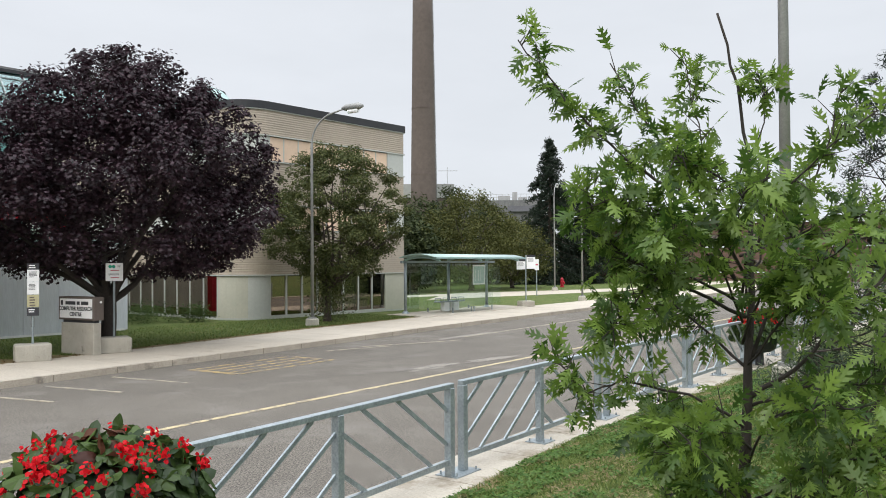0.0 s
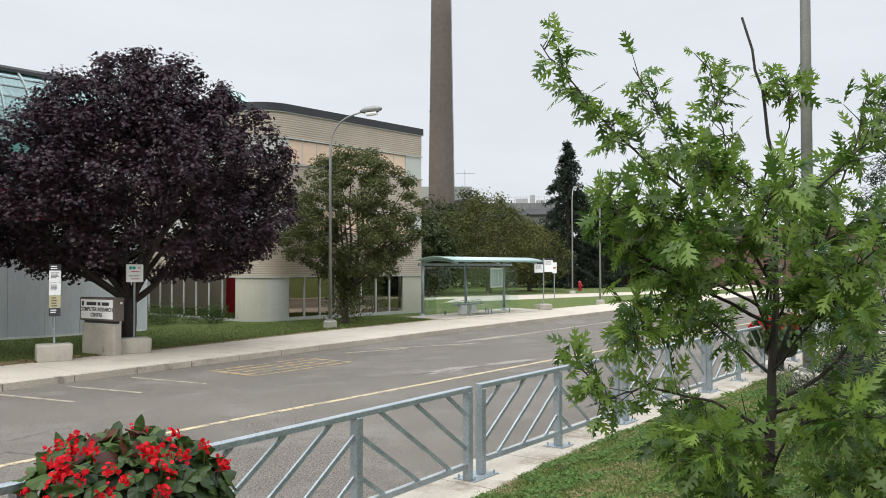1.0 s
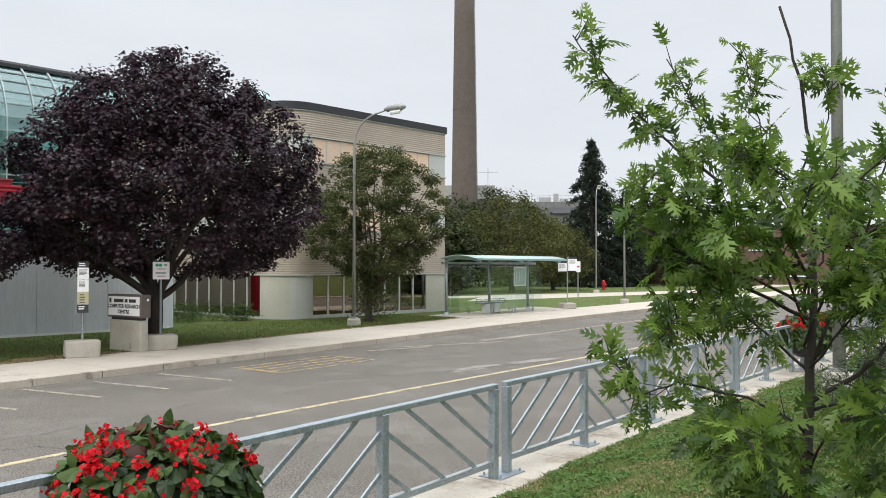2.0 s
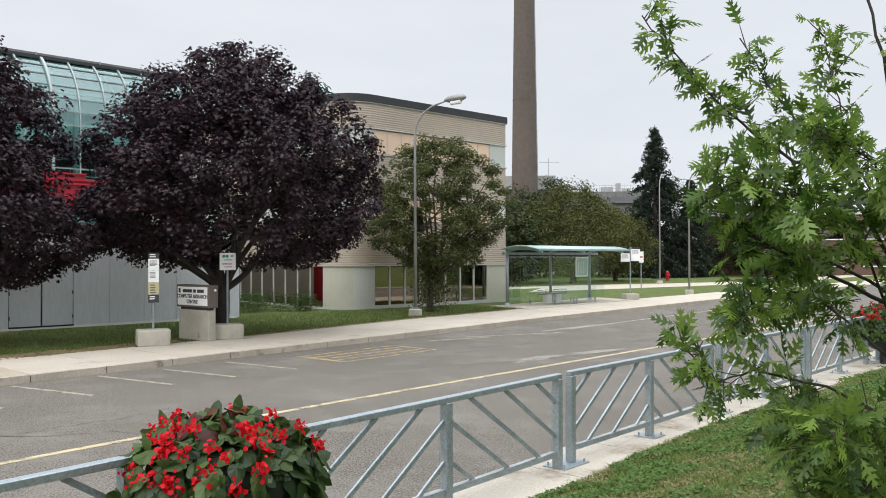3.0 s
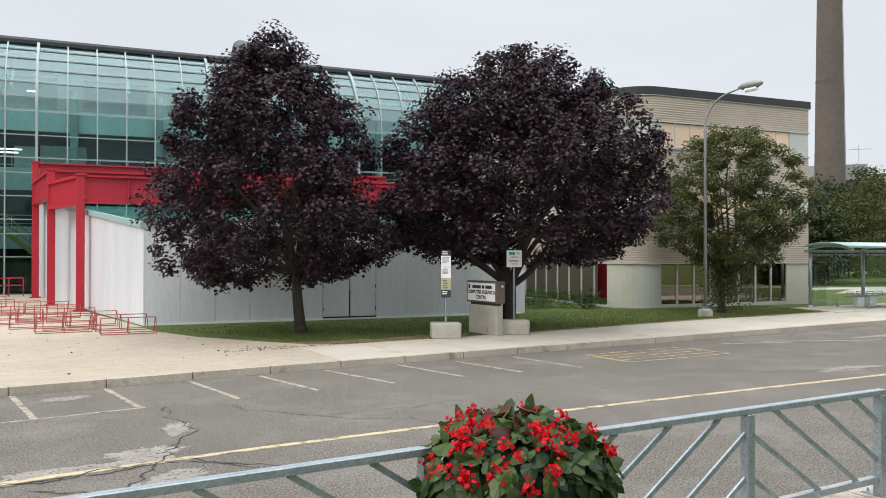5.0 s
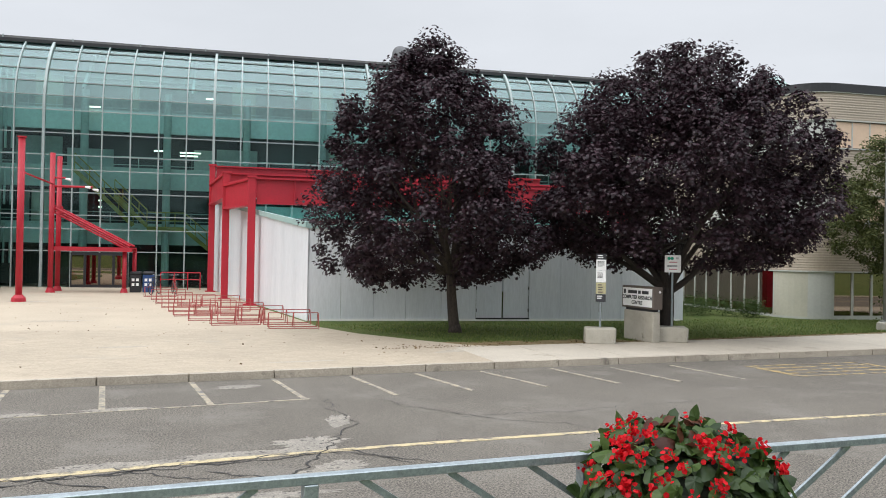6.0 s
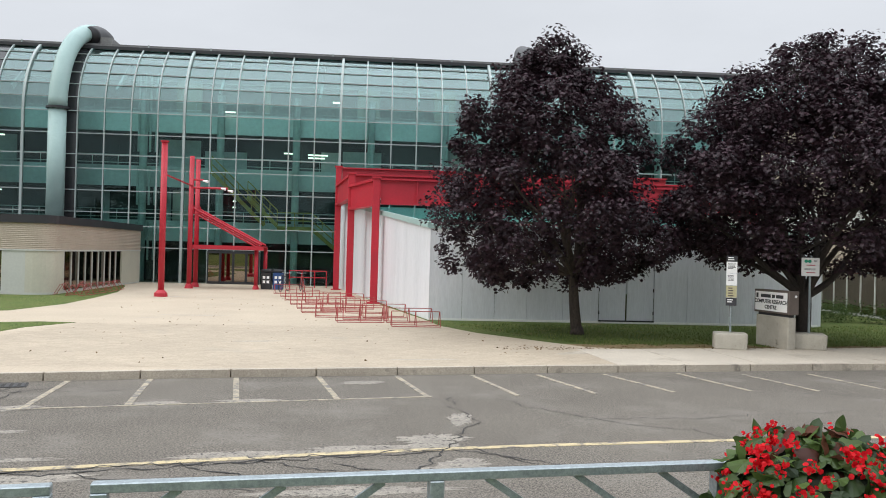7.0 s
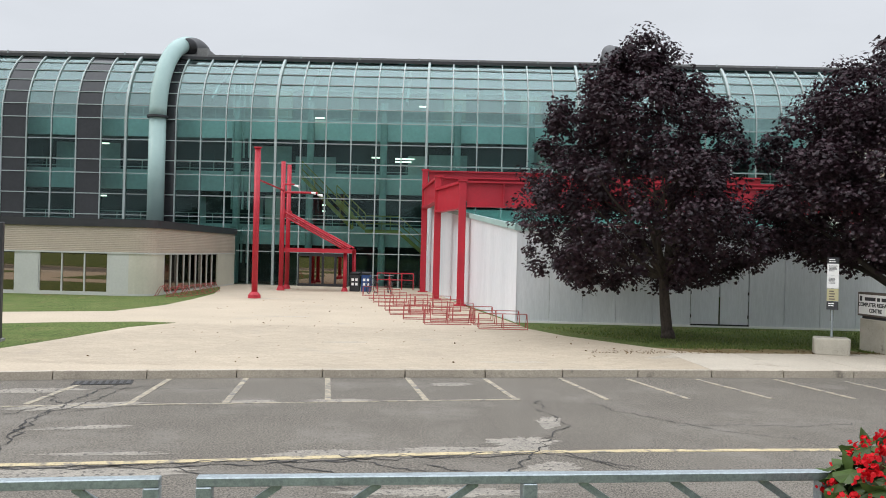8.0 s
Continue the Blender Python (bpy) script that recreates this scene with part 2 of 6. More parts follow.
SIGN_GREEN = surf("sign_green", (0.02, 0.42, 0.26), (0.02, 0.38, 0.24), 0.5, scale=4, fine=30, grain=0.05, bump=0)
SIGN_PINK = surf("sign_pink", (0.55, 0.10, 0.16), (0.5, 0.09, 0.14), 0.5, scale=4, fine=30, grain=0.05, bump=0)
SIGN_YELLOW = surf("sign_yellow", (0.50, 0.46, 0.27), (0.45, 0.42, 0.26), 0.5, scale=4, fine=30, grain=0.05, bump=0)
BARK = surf("bark", (0.075, 0.058, 0.045), (0.045, 0.035, 0.03), 0.95, scale=4, fine=25, grain=0.35, bump=0.7, stretch=(1, 1, 0.3))
DARKBARK = surf("young_bark", (0.050, 0.040, 0.033), (0.028, 0.023, 0.02), 0.9, scale=6, fine=40, grain=0.3, bump=0.4, stretch=(1, 1, 0.3))
GLASS_TEAL = glazing("teal_glass", (0.56, 0.84, 0.82), 0.98, 0.0, coat=0.15)
GLASS_VAULT = glazing("vault_glass", (0.60, 0.88, 0.87), 0.97, 0.15, coat=0.3)
GLASS_CLEAR = glazing("clear_glass", (0.88, 0.95, 0.93), 0.97, 0.02)
GLASS_DARK = glazing("bronze_glass", (0.42, 0.30, 0.19), 0.6, 0.42, coat=0.28)
PURPLE = leafy("purple_leaf", (0.0125, 0.0064, 0.0098), (0.050, 0.023, 0.033), 0.04, 0.16, 0.42)
GREENLEAF = leafy("small_green_leaf", (0.040, 0.058, 0.016), (0.135, 0.145, 0.052), 0.02, 0.3)
OAKLEAF = leafy("oak_leaf", (0.034, 0.080, 0.014), (0.20, 0.30, 0.055), 0.03, 0.42, 0.4)
FARLEAF = leafy("far_leaf", (0.022, 0.034, 0.013), (0.060, 0.075, 0.028), 0.015, 0.2)
OLIVELEAF = leafy("olive_leaf", (0.048, 0.058, 0.016), (0.118, 0.120, 0.036), 0.015, 0.25)
YOUNGPINE = leafy("young_needles", (0.022, 0.040, 0.020), (0.065, 0.090, 0.045), 0.02, 0.2)
NEEDLE = leafy("needles", (0.008, 0.016, 0.010), (0.022, 0.036, 0.020), 0.03, 0.1)
BEGONIALEAF = leafy("begonia_leaf", (0.014, 0.033, 0.010), (0.082, 0.130, 0.034), 0.03, 0.28, 0.4)
BRONZELEAF = leafy("bronze_leaf", (0.13, 0.055, 0.03), (0.07, 0.028, 0.02), 0.02, 0.3, 0.4)
PETAL = leafy("red_petal", (0.50, 0.006, 0.014), (0.72, 0.018, 0.026), 0.012, 0.35)
BLADE = leafy("grass_blade", (0.058, 0.108, 0.020), (0.225, 0.262, 0.082), 0.015, 0.45)
# ---------- building tools
def part(name, bm, material, parent=None, label="", smooth=False):
    """Links a bmesh as one mesh object, under a thing or a part where one is given."""
    me = bpy.data.meshes.new(name)
    if smooth:
        for f in bm.faces:
            f.smooth = True
    bm.to_mesh(me)
    bm.free()
    me.materials.append(material)
    ob = new(name, me)
    if parent is not None:
        ob.parent = parent
    if label:
        ob["label"] = label
    return ob


def thing(name, label, category, group="", kind="", at=None):
    """An empty at a thing's base, that its parts hang under."""
    ob = new(name)
    if at is not None:
        ob.matrix_basis = at
    return tagged(ob, label, category, group, kind)


def cloud(name, verts, faces, material, parent=None, label="", smooth=False):
    """One mesh from computed arrays."""
    me = bpy.data.meshes.new(name)
    me.from_pydata([tuple(v) for v in verts], [], [tuple(f) for f in faces])
    me.materials.append(material)
    ob = new(name, me)
    if parent is not None:
        ob.parent = parent
    if label:
        ob["label"] = label
    return ob


def box(bm, x0, x1, y0, y1, z0, z1, bevel=0.0):
    r = bmesh.ops.create_cube(bm, size=1.0, matrix=Matrix.LocRotScale(
        ((x0 + x1) / 2, (y0 + y1) / 2, (z0 + z1) / 2), None, (abs(x1 - x0), abs(y1 - y0), abs(z1 - z0))))
    if bevel:
        es = list({e for v in r["verts"] for e in v.link_edges})
        bmesh.ops.bevel(bm, geom=es, offset=bevel, segments=1, affect="EDGES")
    return bm


def boxed(*a, bevel=0.0):
    return box(bmesh.new(), *a, bevel=bevel)


def bar(bm, p, q, w, h, up=(0, 0, 1)):
    """A straight bar of rectangular section from p to q."""
    p, q = Vector(p), Vector(q)
    d = (q - p).normalized()
    s = d.cross(Vector(up))
    if s.length < 1e-4:
        s = d.cross(Vector((1, 0, 0)))
    s.normalize()
    u = s.cross(d)
    vs = [bm.verts.new(o + s * a * w / 2 + u * b * h / 2) for o in (p, q) for a, b in ((-1, -1), (1, -1), (1, 1), (-1, 1))]
    for f in ((0, 1, 2, 3), (7, 6, 5, 4), (0, 4, 5, 1), (1, 5, 6, 2), (2, 6, 7, 3), (3, 7, 4, 0)):
        bm.faces.new([vs[i] for i in f])
    return bm


def tube(bm, pts, r, n=10, cap=True):
    """A round tube along points; r is one radius or one for each point."""
    pts = [Vector(p) for p in pts]
    rs = r if isinstance(r, (list, tuple)) else [r] * len(pts)
    rings, ref = [], None
    for i, p in enumerate(pts):
        d = (pts[min(i + 1, len(pts) - 1)] - pts[max(i - 1, 0)]).normalized()
        if ref is None:
            ref = d.orthogonal().normalized()
        ref = (ref - d * ref.dot(d)).normalized()
        s = d.cross(ref)
        rings.append([bm.verts.new(p + (ref * math.cos(a) + s * math.sin(a)) * rs[i]) for a in [math.tau * k / n for k in range(n)]])
    for a, b in zip(rings, rings[1:]):
        for k in range(n):
            bm.faces.new((a[k], a[(k + 1) % n], b[(k + 1) % n], b[k]))
    if cap:
        bm.faces.new(rings[0][::-1])
        bm.faces.new(rings[-1])
    return bm


def prism(bm, poly, z0, z1):
    """An upright prism over a plan polygon (counter-clockwise)."""
    lo = [bm.verts.new((x, y, z0)) for x, y in poly]
    hi = [bm.verts.new((x, y, z1)) for x, y in poly]
    bm.faces.new(lo[::-1]), bm.faces.new(hi)
    for i in range(len(poly)):
        j = (i + 1) % len(poly)
        bm.faces.new((lo[i], lo[j], hi[j], hi[i]))
    return bm


def ribbon(bm, xs, near, far, z0, z1=None):
    """A strip of ground between two lines y = near(x), far(x); a slab where z1 is given."""
    top = z0 if z1 is None else z1
    a = [bm.verts.new((x, near(x), top)) for x in xs]
    b = [bm.verts.new((x, far(x), top)) for x in xs]
    for i in range(len(xs) - 1):
        bm.faces.new((a[i], a[i + 1], b[i + 1], b[i]))
    if z1 is not None:
        for line, flip in ((a, False), (b, True)):
            low = [bm.verts.new((v.co.x, v.co.y, z0)) for v in line]
            for i in range(len(xs) - 1):
                f = (low[i], low[i + 1], line[i + 1], line[i])
                bm.faces.new(f[::-1] if flip else f)
    return bm


def curve_of(points):
    px, py = [p[0] for p in points], [p[1] for p in points]
    return lambda x: float(np.interp(x, px, py))


# the lines of the street, seen from above
kerb_y = curve_of([(-80, -8), (-40, 5), (-20, 11.8), (-12, 14.2), (-6.3, 15.6), (-2.3, 16.25), (0.8, 16.55), (4.5, 16.98),
                   (10, 17.42), (18.3, 18.0), (26, 18.65), (44, 19.6), (58, 20.0), (140, 22), (400, 28)])
yellow_y = curve_of([(-80, -14), (-40, 0.8), (-20, 6.4), (-12, 8.3), (-4.5, 9.64), (-2.7, 9.87), (0.47, 10.38), (2.78, 10.63), (5.7, 10.82),
                     (9, 10.95), (15.5, 11.02), (24.7, 11.08), (60, 11.3), (140, 13), (400, 18)])
edge_y = curve_of([(-80, -20), (-40, -6), (-20, 2.2), (-8, 4.9), (-2, 5.45), (0.9, 5.68), (6.6, 5.86), (10, 6.03), (13, 6.08), (30, 6.2),
                   (60, 6.4), (140, 8), (400, 12)])
lawn_y = curve_of([(-80, -21), (-40, -7), (-20, 1), (-8, 4.1), (-2, 4.6), (0.9, 4.78), (6.9, 4.93), (10, 5.13), (13, 5.12), (30, 5.2),
                   (60, 5.4), (140, 7), (400, 11)])
walk_back_y = curve_of([(-80, -4), (-12, 18), (7.0, 20.2), (10, 20.5), (14.2, 20.85), (22.5, 22.0), (38, 23.0), (58, 23.6), (140, 26), (400, 32)])
BF = pose(0, 0, 0, 0, 0, -4)  # the buildings stand turned four degrees from the street


def bank_z(x, y):
    """Height of the lawn bank on which the camera stands."""
    d = lawn_y(x) - y
    return 0.1 + 0.72 * (1 - math.exp(-max(d, 0) / 2.6)) + 0.05 * noise.noise(Vector((x * 0.35, y * 0.35, 0)))


def leaves_at(places, normals, size, spread, rng, shape):
    """Vertices and faces of leaves at the given places; shape: outline points in the leaf's plane."""
    n = len(places)
    k = len(shape)
    nrm = normals / np.maximum(np.linalg.norm(normals, axis=1, keepdims=True), 1e-6)
    nrm = nrm + rng.normal(0, spread, (n, 3))
    nrm /= np.maximum(np.linalg.norm(nrm, axis=1, keepdims=True), 1e-6)
    t = rng.normal(0, 1, (n, 3))
    t -= nrm * (t * nrm).sum(1, keepdims=True)
    t /= np.maximum(np.linalg.norm(t, axis=1, keepdims=True), 1e-6)
    b = np.cross(nrm, t)
    s = size * rng.uniform(0.7, 1.25, (n, 1, 1))
    sh = np.array(shape)
    v = places[:, None, :] + s * (t[:, None, :] * sh[None, :, 0:1] + b[:, None, :] * sh[None, :, 1:2] + nrm[:, None, :] * sh[None, :, 2:3])
    return v.reshape(-1, 3), np.arange(n * k).reshape(n, k)


MAPLE = [(-0.42, 0, 0), (-0.30, -0.36, -0.07), (-0.05, -0.20, 0.0), (0.14, -0.46, -0.09), (0.20, -0.14, 0.01), (0.56, 0.0, -0.1),
         (0.20, 0.14, 0.01), (0.14, 0.46, -0.09), (-0.05, 0.20, 0.0), (-0.30, 0.36, -0.07)]
OVAL = [(-0.5, 0, 0), (-0.1, -0.25, 0.03), (0.5, 0, -0.08), (-0.1, 0.25, 0.03)]
# ---------- ground, road, pavements
XS = [x for x in np.concatenate([np.arange(-80, -14, 6), np.arange(-14, 40, 1.0), np.arange(40, 140, 6), np.arange(140, 401, 40)])]

bm = bmesh.new()
bmesh.ops.create_grid(bm, x_segments=40, y_segments=40, size=1500, matrix=Matrix.Translation((0, 0, -0.06)))
tagged(part("ground", bm, GRASS), "wide level ground of short grass", "ground", kind="structure")

road = part("road", ribbon(bmesh.new(), XS, lambda x: edge_y(x) - 0.05, lambda x: kerb_y(x) + 0.05, 0.0), ASPHALT)
tagged(road, "grey worn asphalt road with patches and cracks", "road", kind="structure")

# lawn beyond the road, at pavement height
far_lawn = part("far_lawn", ribbon(bmesh.new(), XS, lambda x: walk_back_y(x) - 0.1, lambda x: walk_back_y(x) + 140, 0.0, 0.13), GRASS)
tagged(far_lawn, "mown grass verge in front of the buildings", "lawn", kind="structure")
bm = bmesh.new()
xs = np.arange(3.0, 34.0, 0.25)
ribbon(bm, xs, lambda x: walk_back_y(x) - 0.02, lambda x: walk_back_y(x) + 0.25 + 0.45 * abs(noise.noise(Vector((x * 0.7, 3, 0)))) + (0.8 if x < 12 else 0.1), 0.136)
tagged(part("dry_verge", bm, SOIL), "strip of dry earth and leaf litter beside the pavement", "verge", kind="structure")

# lawn bank under the camera
bm = bmesh.new()
bx = [x for x in np.concatenate([np.arange(-60, -10, 5), np.arange(-10, 24, 0.4), np.arange(24, 120, 4)])]
depth = [0, 0.15, 0.3, 0.5, 0.8, 1.2, 1.6, 2.0, 2.5, 3, 3.6, 4.4, 5.5, 7, 10, 16, 30, 60]
grid = [[bm.verts.new((x, lawn_y(x) - d, bank_z(x, lawn_y(x) - d))) for d in depth] for x in bx]
for i in range(len(bx) - 1):
    for j in range(len(depth) - 1):
        bm.faces.new((grid[i][j + 1], grid[i + 1][j + 1], grid[i + 1][j], grid[i][j]))
tagged(part("lawn_bank", bm, GRASS, smooth=True), "grassy bank rising from the kerb", "lawn", kind="structure")



# far pavement: kerb stones, then slabs
kerb = thing("kerb", "weathered concrete kerb with open joints", "kerb", kind="structure")
pave = thing("pavement", "pale concrete pavement slabs along the road", "pavement", kind="structure")
part("bed", ribbon(bmesh.new(), XS, lambda x: kerb_y(x) + 0.16, walk_back_y, 0.0, 0.118), CONCRETE, pave)


def slab(name, x0, x1, f0, f1, z0, z1, mat, parent):
    bm = prism(bmesh.new(), [(x0, f0(x0)), (x1, f0(x1)), (x1, f1(x1)), (x0, f1(x0))], z0, z1)
    return part(name, bm, mat, parent)


strip = thing("kerb_strip", "pale concrete kerb strip under the fence", "kerb", kind="structure")
part("bed", ribbon(bmesh.new(), XS, lambda x: lawn_y(x) - 0.12, lambda x: edge_y(x) - 0.02, -0.05, 0.09), KERB, strip)
x = -12.0
while x < 44:
    slab("slab", x + 0.008, x + 1.5 - 0.008, lambda q: lawn_y(q) - 0.12, edge_y, -0.04, 0.1, STAINED, strip)
    x += 1.5
x = -15.95
while x < 70:
    w = 1.6
    low = 0.05 if x < -9.5 else 0.15
    slab("kerb_stone", x + 0.012, x + w - 0.012, kerb_y, lambda q: kerb_y(q) + 0.17, -0.05, low, KERB, kerb)
    x += w
x = 6.5
while x < 70:
    w = 1.75
    slab("slab", x + 0.008, x + w - 0.008, lambda q: kerb_y(q) + 0.178, walk_back_y, 0.05, 0.145, CONCRETE, pave)
    x += w

# forecourt of pale paving between kerb and glass hall
bm = bmesh.new()
court = [(-30, 8.9), (-16, 13.3), (-6.4, 15.78), (-2.3, 16.43), (0.8, 16.73), (4.5, 17.16), (6.5, 17.35), (9.5, 20.2), (7.9, 20.2), (6.93, 20.7), (5.9, 22.2),
         (4.75, 24), (4.0, 26.1), (3.8, 28.6), (2.9, 36), (2.0, 49.5), (2.0, 54.5), (-12.0, 55.5), (-10.2, 48), (-9.3, 42.2), (-9.2, 37.4), (-9.3, 33.4), (-10.1, 29.9),
         (-13.4, 28.6), (-22, 26.8), (-40, 24.5)]
prism(bm, court, 0.02, 0.139)
tagged(part("forecourt", bm, PAVER), "wide forecourt of pale interlocking paving", "forecourt", kind="structure")
# grass island at the left of the forecourt
bm = bmesh.new()
isl = [(-26, 15.5), (-12, 17.2), (-8.9, 18.5), (-8.4, 20.6), (-7.75, 24.2), (-6.85, 25.8), (-7.9, 25.95), (-10.15, 25.2), (-11.5, 24.5), (-26, 22.3)]
prism(bm, isl, 0.05, 0.146)
tagged(part("grass_island", bm, GRASS), "tongue of mown grass in the paving", "lawn", kind="structure")

# ---------- paint and cracks on the road
def dashes(name, x0, x1, f, w, mat, label, step=0.5, wob=0.0):
    pts = [q for q in np.arange(x0, x1 + 1e-6, step)]
    bm = ribbon(bmesh.new(), pts, lambda q: f(q) - w / 2 * (1 + wob * noise.noise(Vector((q * 2.1, 1, 0)))),
                lambda q: f(q) + w / 2 * (1 + wob * noise.noise(Vector((q * 2.3, 7, 0)))), 0.0, 0.006)
    return tagged(part(name, bm, mat), label, "road marking", kind="structure")


dashes("yellow_line", -40, 120, yellow_y, 0.13, YELLOW, "worn yellow centre line", wob=0.25)
dashes("stall_edge_line", -9, 2.45, lambda q: 13.93 + 0.155 * q, 0.07, WHITE_LINE, "thin worn white line closing the stalls", wob=0.4)
for x0, y0, x1, y1 in ((-7.3, 12.75, -7.2, 14.9), (-5.78, 13.2, -5.68, 15.2), (-4.27, 13.2, -4.33, 15.85), (-2.83, 13.5, -2.96, 16.1), (-1.23, 13.78, -1.44, 16.25), (0.39, 13.97, 0.09, 16.45),
                       (1.93, 14.15, 1.61, 16.55), (3.53, 14.33, 3.16, 16.68), (5.03, 14.5, 4.56, 16.75), (6.59, 14.68, 6.02, 16.9), (8.2, 14.8, 7.74, 17.0),
                       (9.6, 14.75, 9.18, 16.9), (11.14, 14.8, 10.8, 17.0)):
    ob = part("stall_line", bar(bmesh.new(), (x0, y0, 0.003), (x1, y1, 0.003), 0.10, 0.008), WHITE_LINE)
    tagged(ob, "short worn white stall line", "road marking", group="stall lines", kind="structure")
for i in range(5):
    ob = part("hatch_line", bar(bmesh.new(), (12.7, 14.95 + 0.4 * i, 0.003), (15.9, 15.1 + 0.4 * i, 0.003), 0.10, 0.008), FADED_YELLOW)
    tagged(ob, "faded yellow hatching stripe on the road", "road marking", group="hatching", kind="structure")
for p, q in (((12.7, 14.9, 0.003), (12.6, 16.6, 0.003)), ((15.95, 15.1, 0.003), (15.9, 16.75, 0.003))):
    tagged(part("hatch_line", bar(bmesh.new(), p, q, 0.16, 0.008), FADED_YELLOW), "faded yellow hatching stripe on the road", "road marking", group="hatching", kind="structure")
for p, q in (((19.0, 16.77, 0.003), (22.5, 15.4, 0.003)), ((17.5, 16.8, 0.003), (19.6, 16.2, 0.003)), ((23.5, 16.0, 0.003), (36, 16.6, 0.003))):
    tagged(part("bay_line", bar(bmesh.new(), p, q, 0.12, 0.008), WHITE_LINE), "worn white bus bay line", "road marking", kind="structure")


def crack(x0, y0, x1, y1, w, seed, name="road_crack", mat=None, label="dark winding crack in the asphalt", wander=0.35, z=0.007):
    r = random.Random(seed)
    n = max(8, int(math.hypot(x1 - x0, y1 - y0) / 0.09))
    dx, dy = x1 - x0, y1 - y0
    ln = math.hypot(dx, dy)
    bm = bmesh.new()
    rows = []
    for i in range(n + 1):
        s = i / n
        off = wander * (noise.noise(Vector((s * ln * 0.5, seed * 3.7, 0))) + 0.45 * noise.noise(Vector((s * ln * 2.2, seed, 5))) + 0.3 * noise.noise(Vector((s * ln * 6.3, seed, 9))) + r.uniform(-0.09, 0.09)) * min(1, 6 * s, 6 * (1 - s))
        cx, cy = x0 + dx * s - dy / ln * off, y0 + dy * s + dx / ln * off
        h = 0.62 * w * (0.3 + r.random()) / 2 * (0.25 if i in (0, n) else 1)
        rows.append((bm.verts.new((cx + dy / ln * h, cy - dx / ln * h, z)), bm.verts.new((cx - dy / ln * h, cy + dx / ln * h, z))))
    for a, b in zip(rows, rows[1:]):
        bm.faces.new((a[0], b[0], b[1], a[1]))
    return tagged(part(name, bm, mat or CRACK), label, "crack", kind="structure")


for k, (x0, y0, x1, y1, w) in enumerate(((1.65, 10.5, 2.42, 12.1, 0.05), (2.42, 12.1, 2.4, 14.25, 0.035), (1.65, 10.5, -2.6, 9.62, 0.06), (-2.6, 9.62, -4.6, 9.5, 0.07),
                                         (-4.77, 10.1, -5.25, 12.4, 0.05), (-5.25, 12.4, -5.0, 15.2, 0.05), (-5.25, 12.4, -3.4, 13.3, 0.03), (3.11, 14.0, 5.8, 10.75, 0.03),
                                         (1.65, 10.5, 3.4, 9.3, 0.04), (0.2, 9.9, 1.0, 9.2, 0.05), (-2.6, 9.62, -0.6, 8.8, 0.04), (15.2, 14.5, 21.0, 12.2, 0.05), (21.0, 12.2, 34, 11.8, 0.05),
                                         (14.8, 12.2, 19.2, 11.3, 0.06), (20.2, 19.0, 22, 15.4, 0.04), (22, 15.4, 30, 15.0, 0.05), (8.5, 14.7, 14.8, 12.2, 0.03), (-4.6, 9.6, -6.5, 8.6, 0.07), (-4.6, 9.5, -1.0, 9.95, 0.06), (-1.0, 9.95, 1.65, 10.4, 0.05), (-6.2, 14.6, -3.0, 14.9, 0.03), (4.0, 12.2, 9.5, 12.9, 0.025), (10.5, 16.0, 22.0, 13.6, 0.035),
                                         (-4.97, 10.97, -5.15, 12.41, 0.045), (-5.15, 12.41, -4.86, 14.51, 0.045), (-5.77, 12.37, -5.26, 13.28, 0.045), (-4.86, 14.51, -4.18, 15.29, 0.045), (-1.58, 10.06, 0.01, 9.38, 0.045), (1.74, 10.54, 2.61, 9.71, 0.045), (1.72, 10.6, 1.09, 9.51, 0.045), (-0.8, 10.28, 0.27, 9.55, 0.045), (-5.26, 13.28, -6.21, 14.5, 0.045))):
    crack(x0, y0, x1, y1, w, k + 1)


def patch(cx, cy, rx, ry, turn, seed, z=0.004, mat=None, name="worn_patch", label="pale patch of worn asphalt"):
    bm = bmesh.new()
    n = 110
    ring = []
    for i in range(n):
        a = math.tau * i / n
        r = 1 + 0.55 * noise.noise(Vector((math.cos(a) * 1.6, math.sin(a) * 1.6, seed * 5.1))) + 0.35 * noise.noise(Vector((math.cos(a) * 5, math.sin(a) * 5, seed))) + 0.3 * noise.noise(Vector((math.cos(a) * 17, math.sin(a) * 17, seed)))
        px, py = rx * r * math.cos(a), ry * r * math.sin(a)
        c, s = math.cos(radians(turn)), math.sin(radians(turn))
        ring.append(bm.verts.new((cx + c * px - s * py, cy + s * px + c * py, z)))
    bm.faces.new(ring)
    return tagged(part(name, bm, mat or PATCH), label, "patch", kind="structure")


for i, a in enumerate(((1.55, 10.95, 0.5, 0.35, 25), (2.15, 12.35, 0.2, 0.42, -10), (0.55, 10.57, 0.95, 0.17, 6), (-0.9, 10.36, 0.85, 0.15, 8), (0.4, 8.75, 1.0, 0.16, 3), (1.6, 9.6, 0.5, 0.25, 30), (-3.6, 10.2, 0.8, 0.08, 4), (-6.2, 14.4, 0.8, 0.22, 10), (-1.0, 13.9, 0.5, 0.14, 5), (-2.5, 13.7, 0.4, 0.16, 10),
                       (-3.6, 9.35, 1.2, 0.2, 5), (16.2, 12.0, 0.9, 0.22, 0), (18.3, 11.7, 1.0, 0.2, -8), (0.9, 15.7, 0.35, 0.2, 10), (-5.0, 13.1, 0.9, 0.25, 15), (24, 16.2, 1.6, 0.18, 2), (-4.3, 11.6, 0.6, 0.12, 10))):
    patch(*a, i + 1, z=0.0015 + 0.00018 * i)
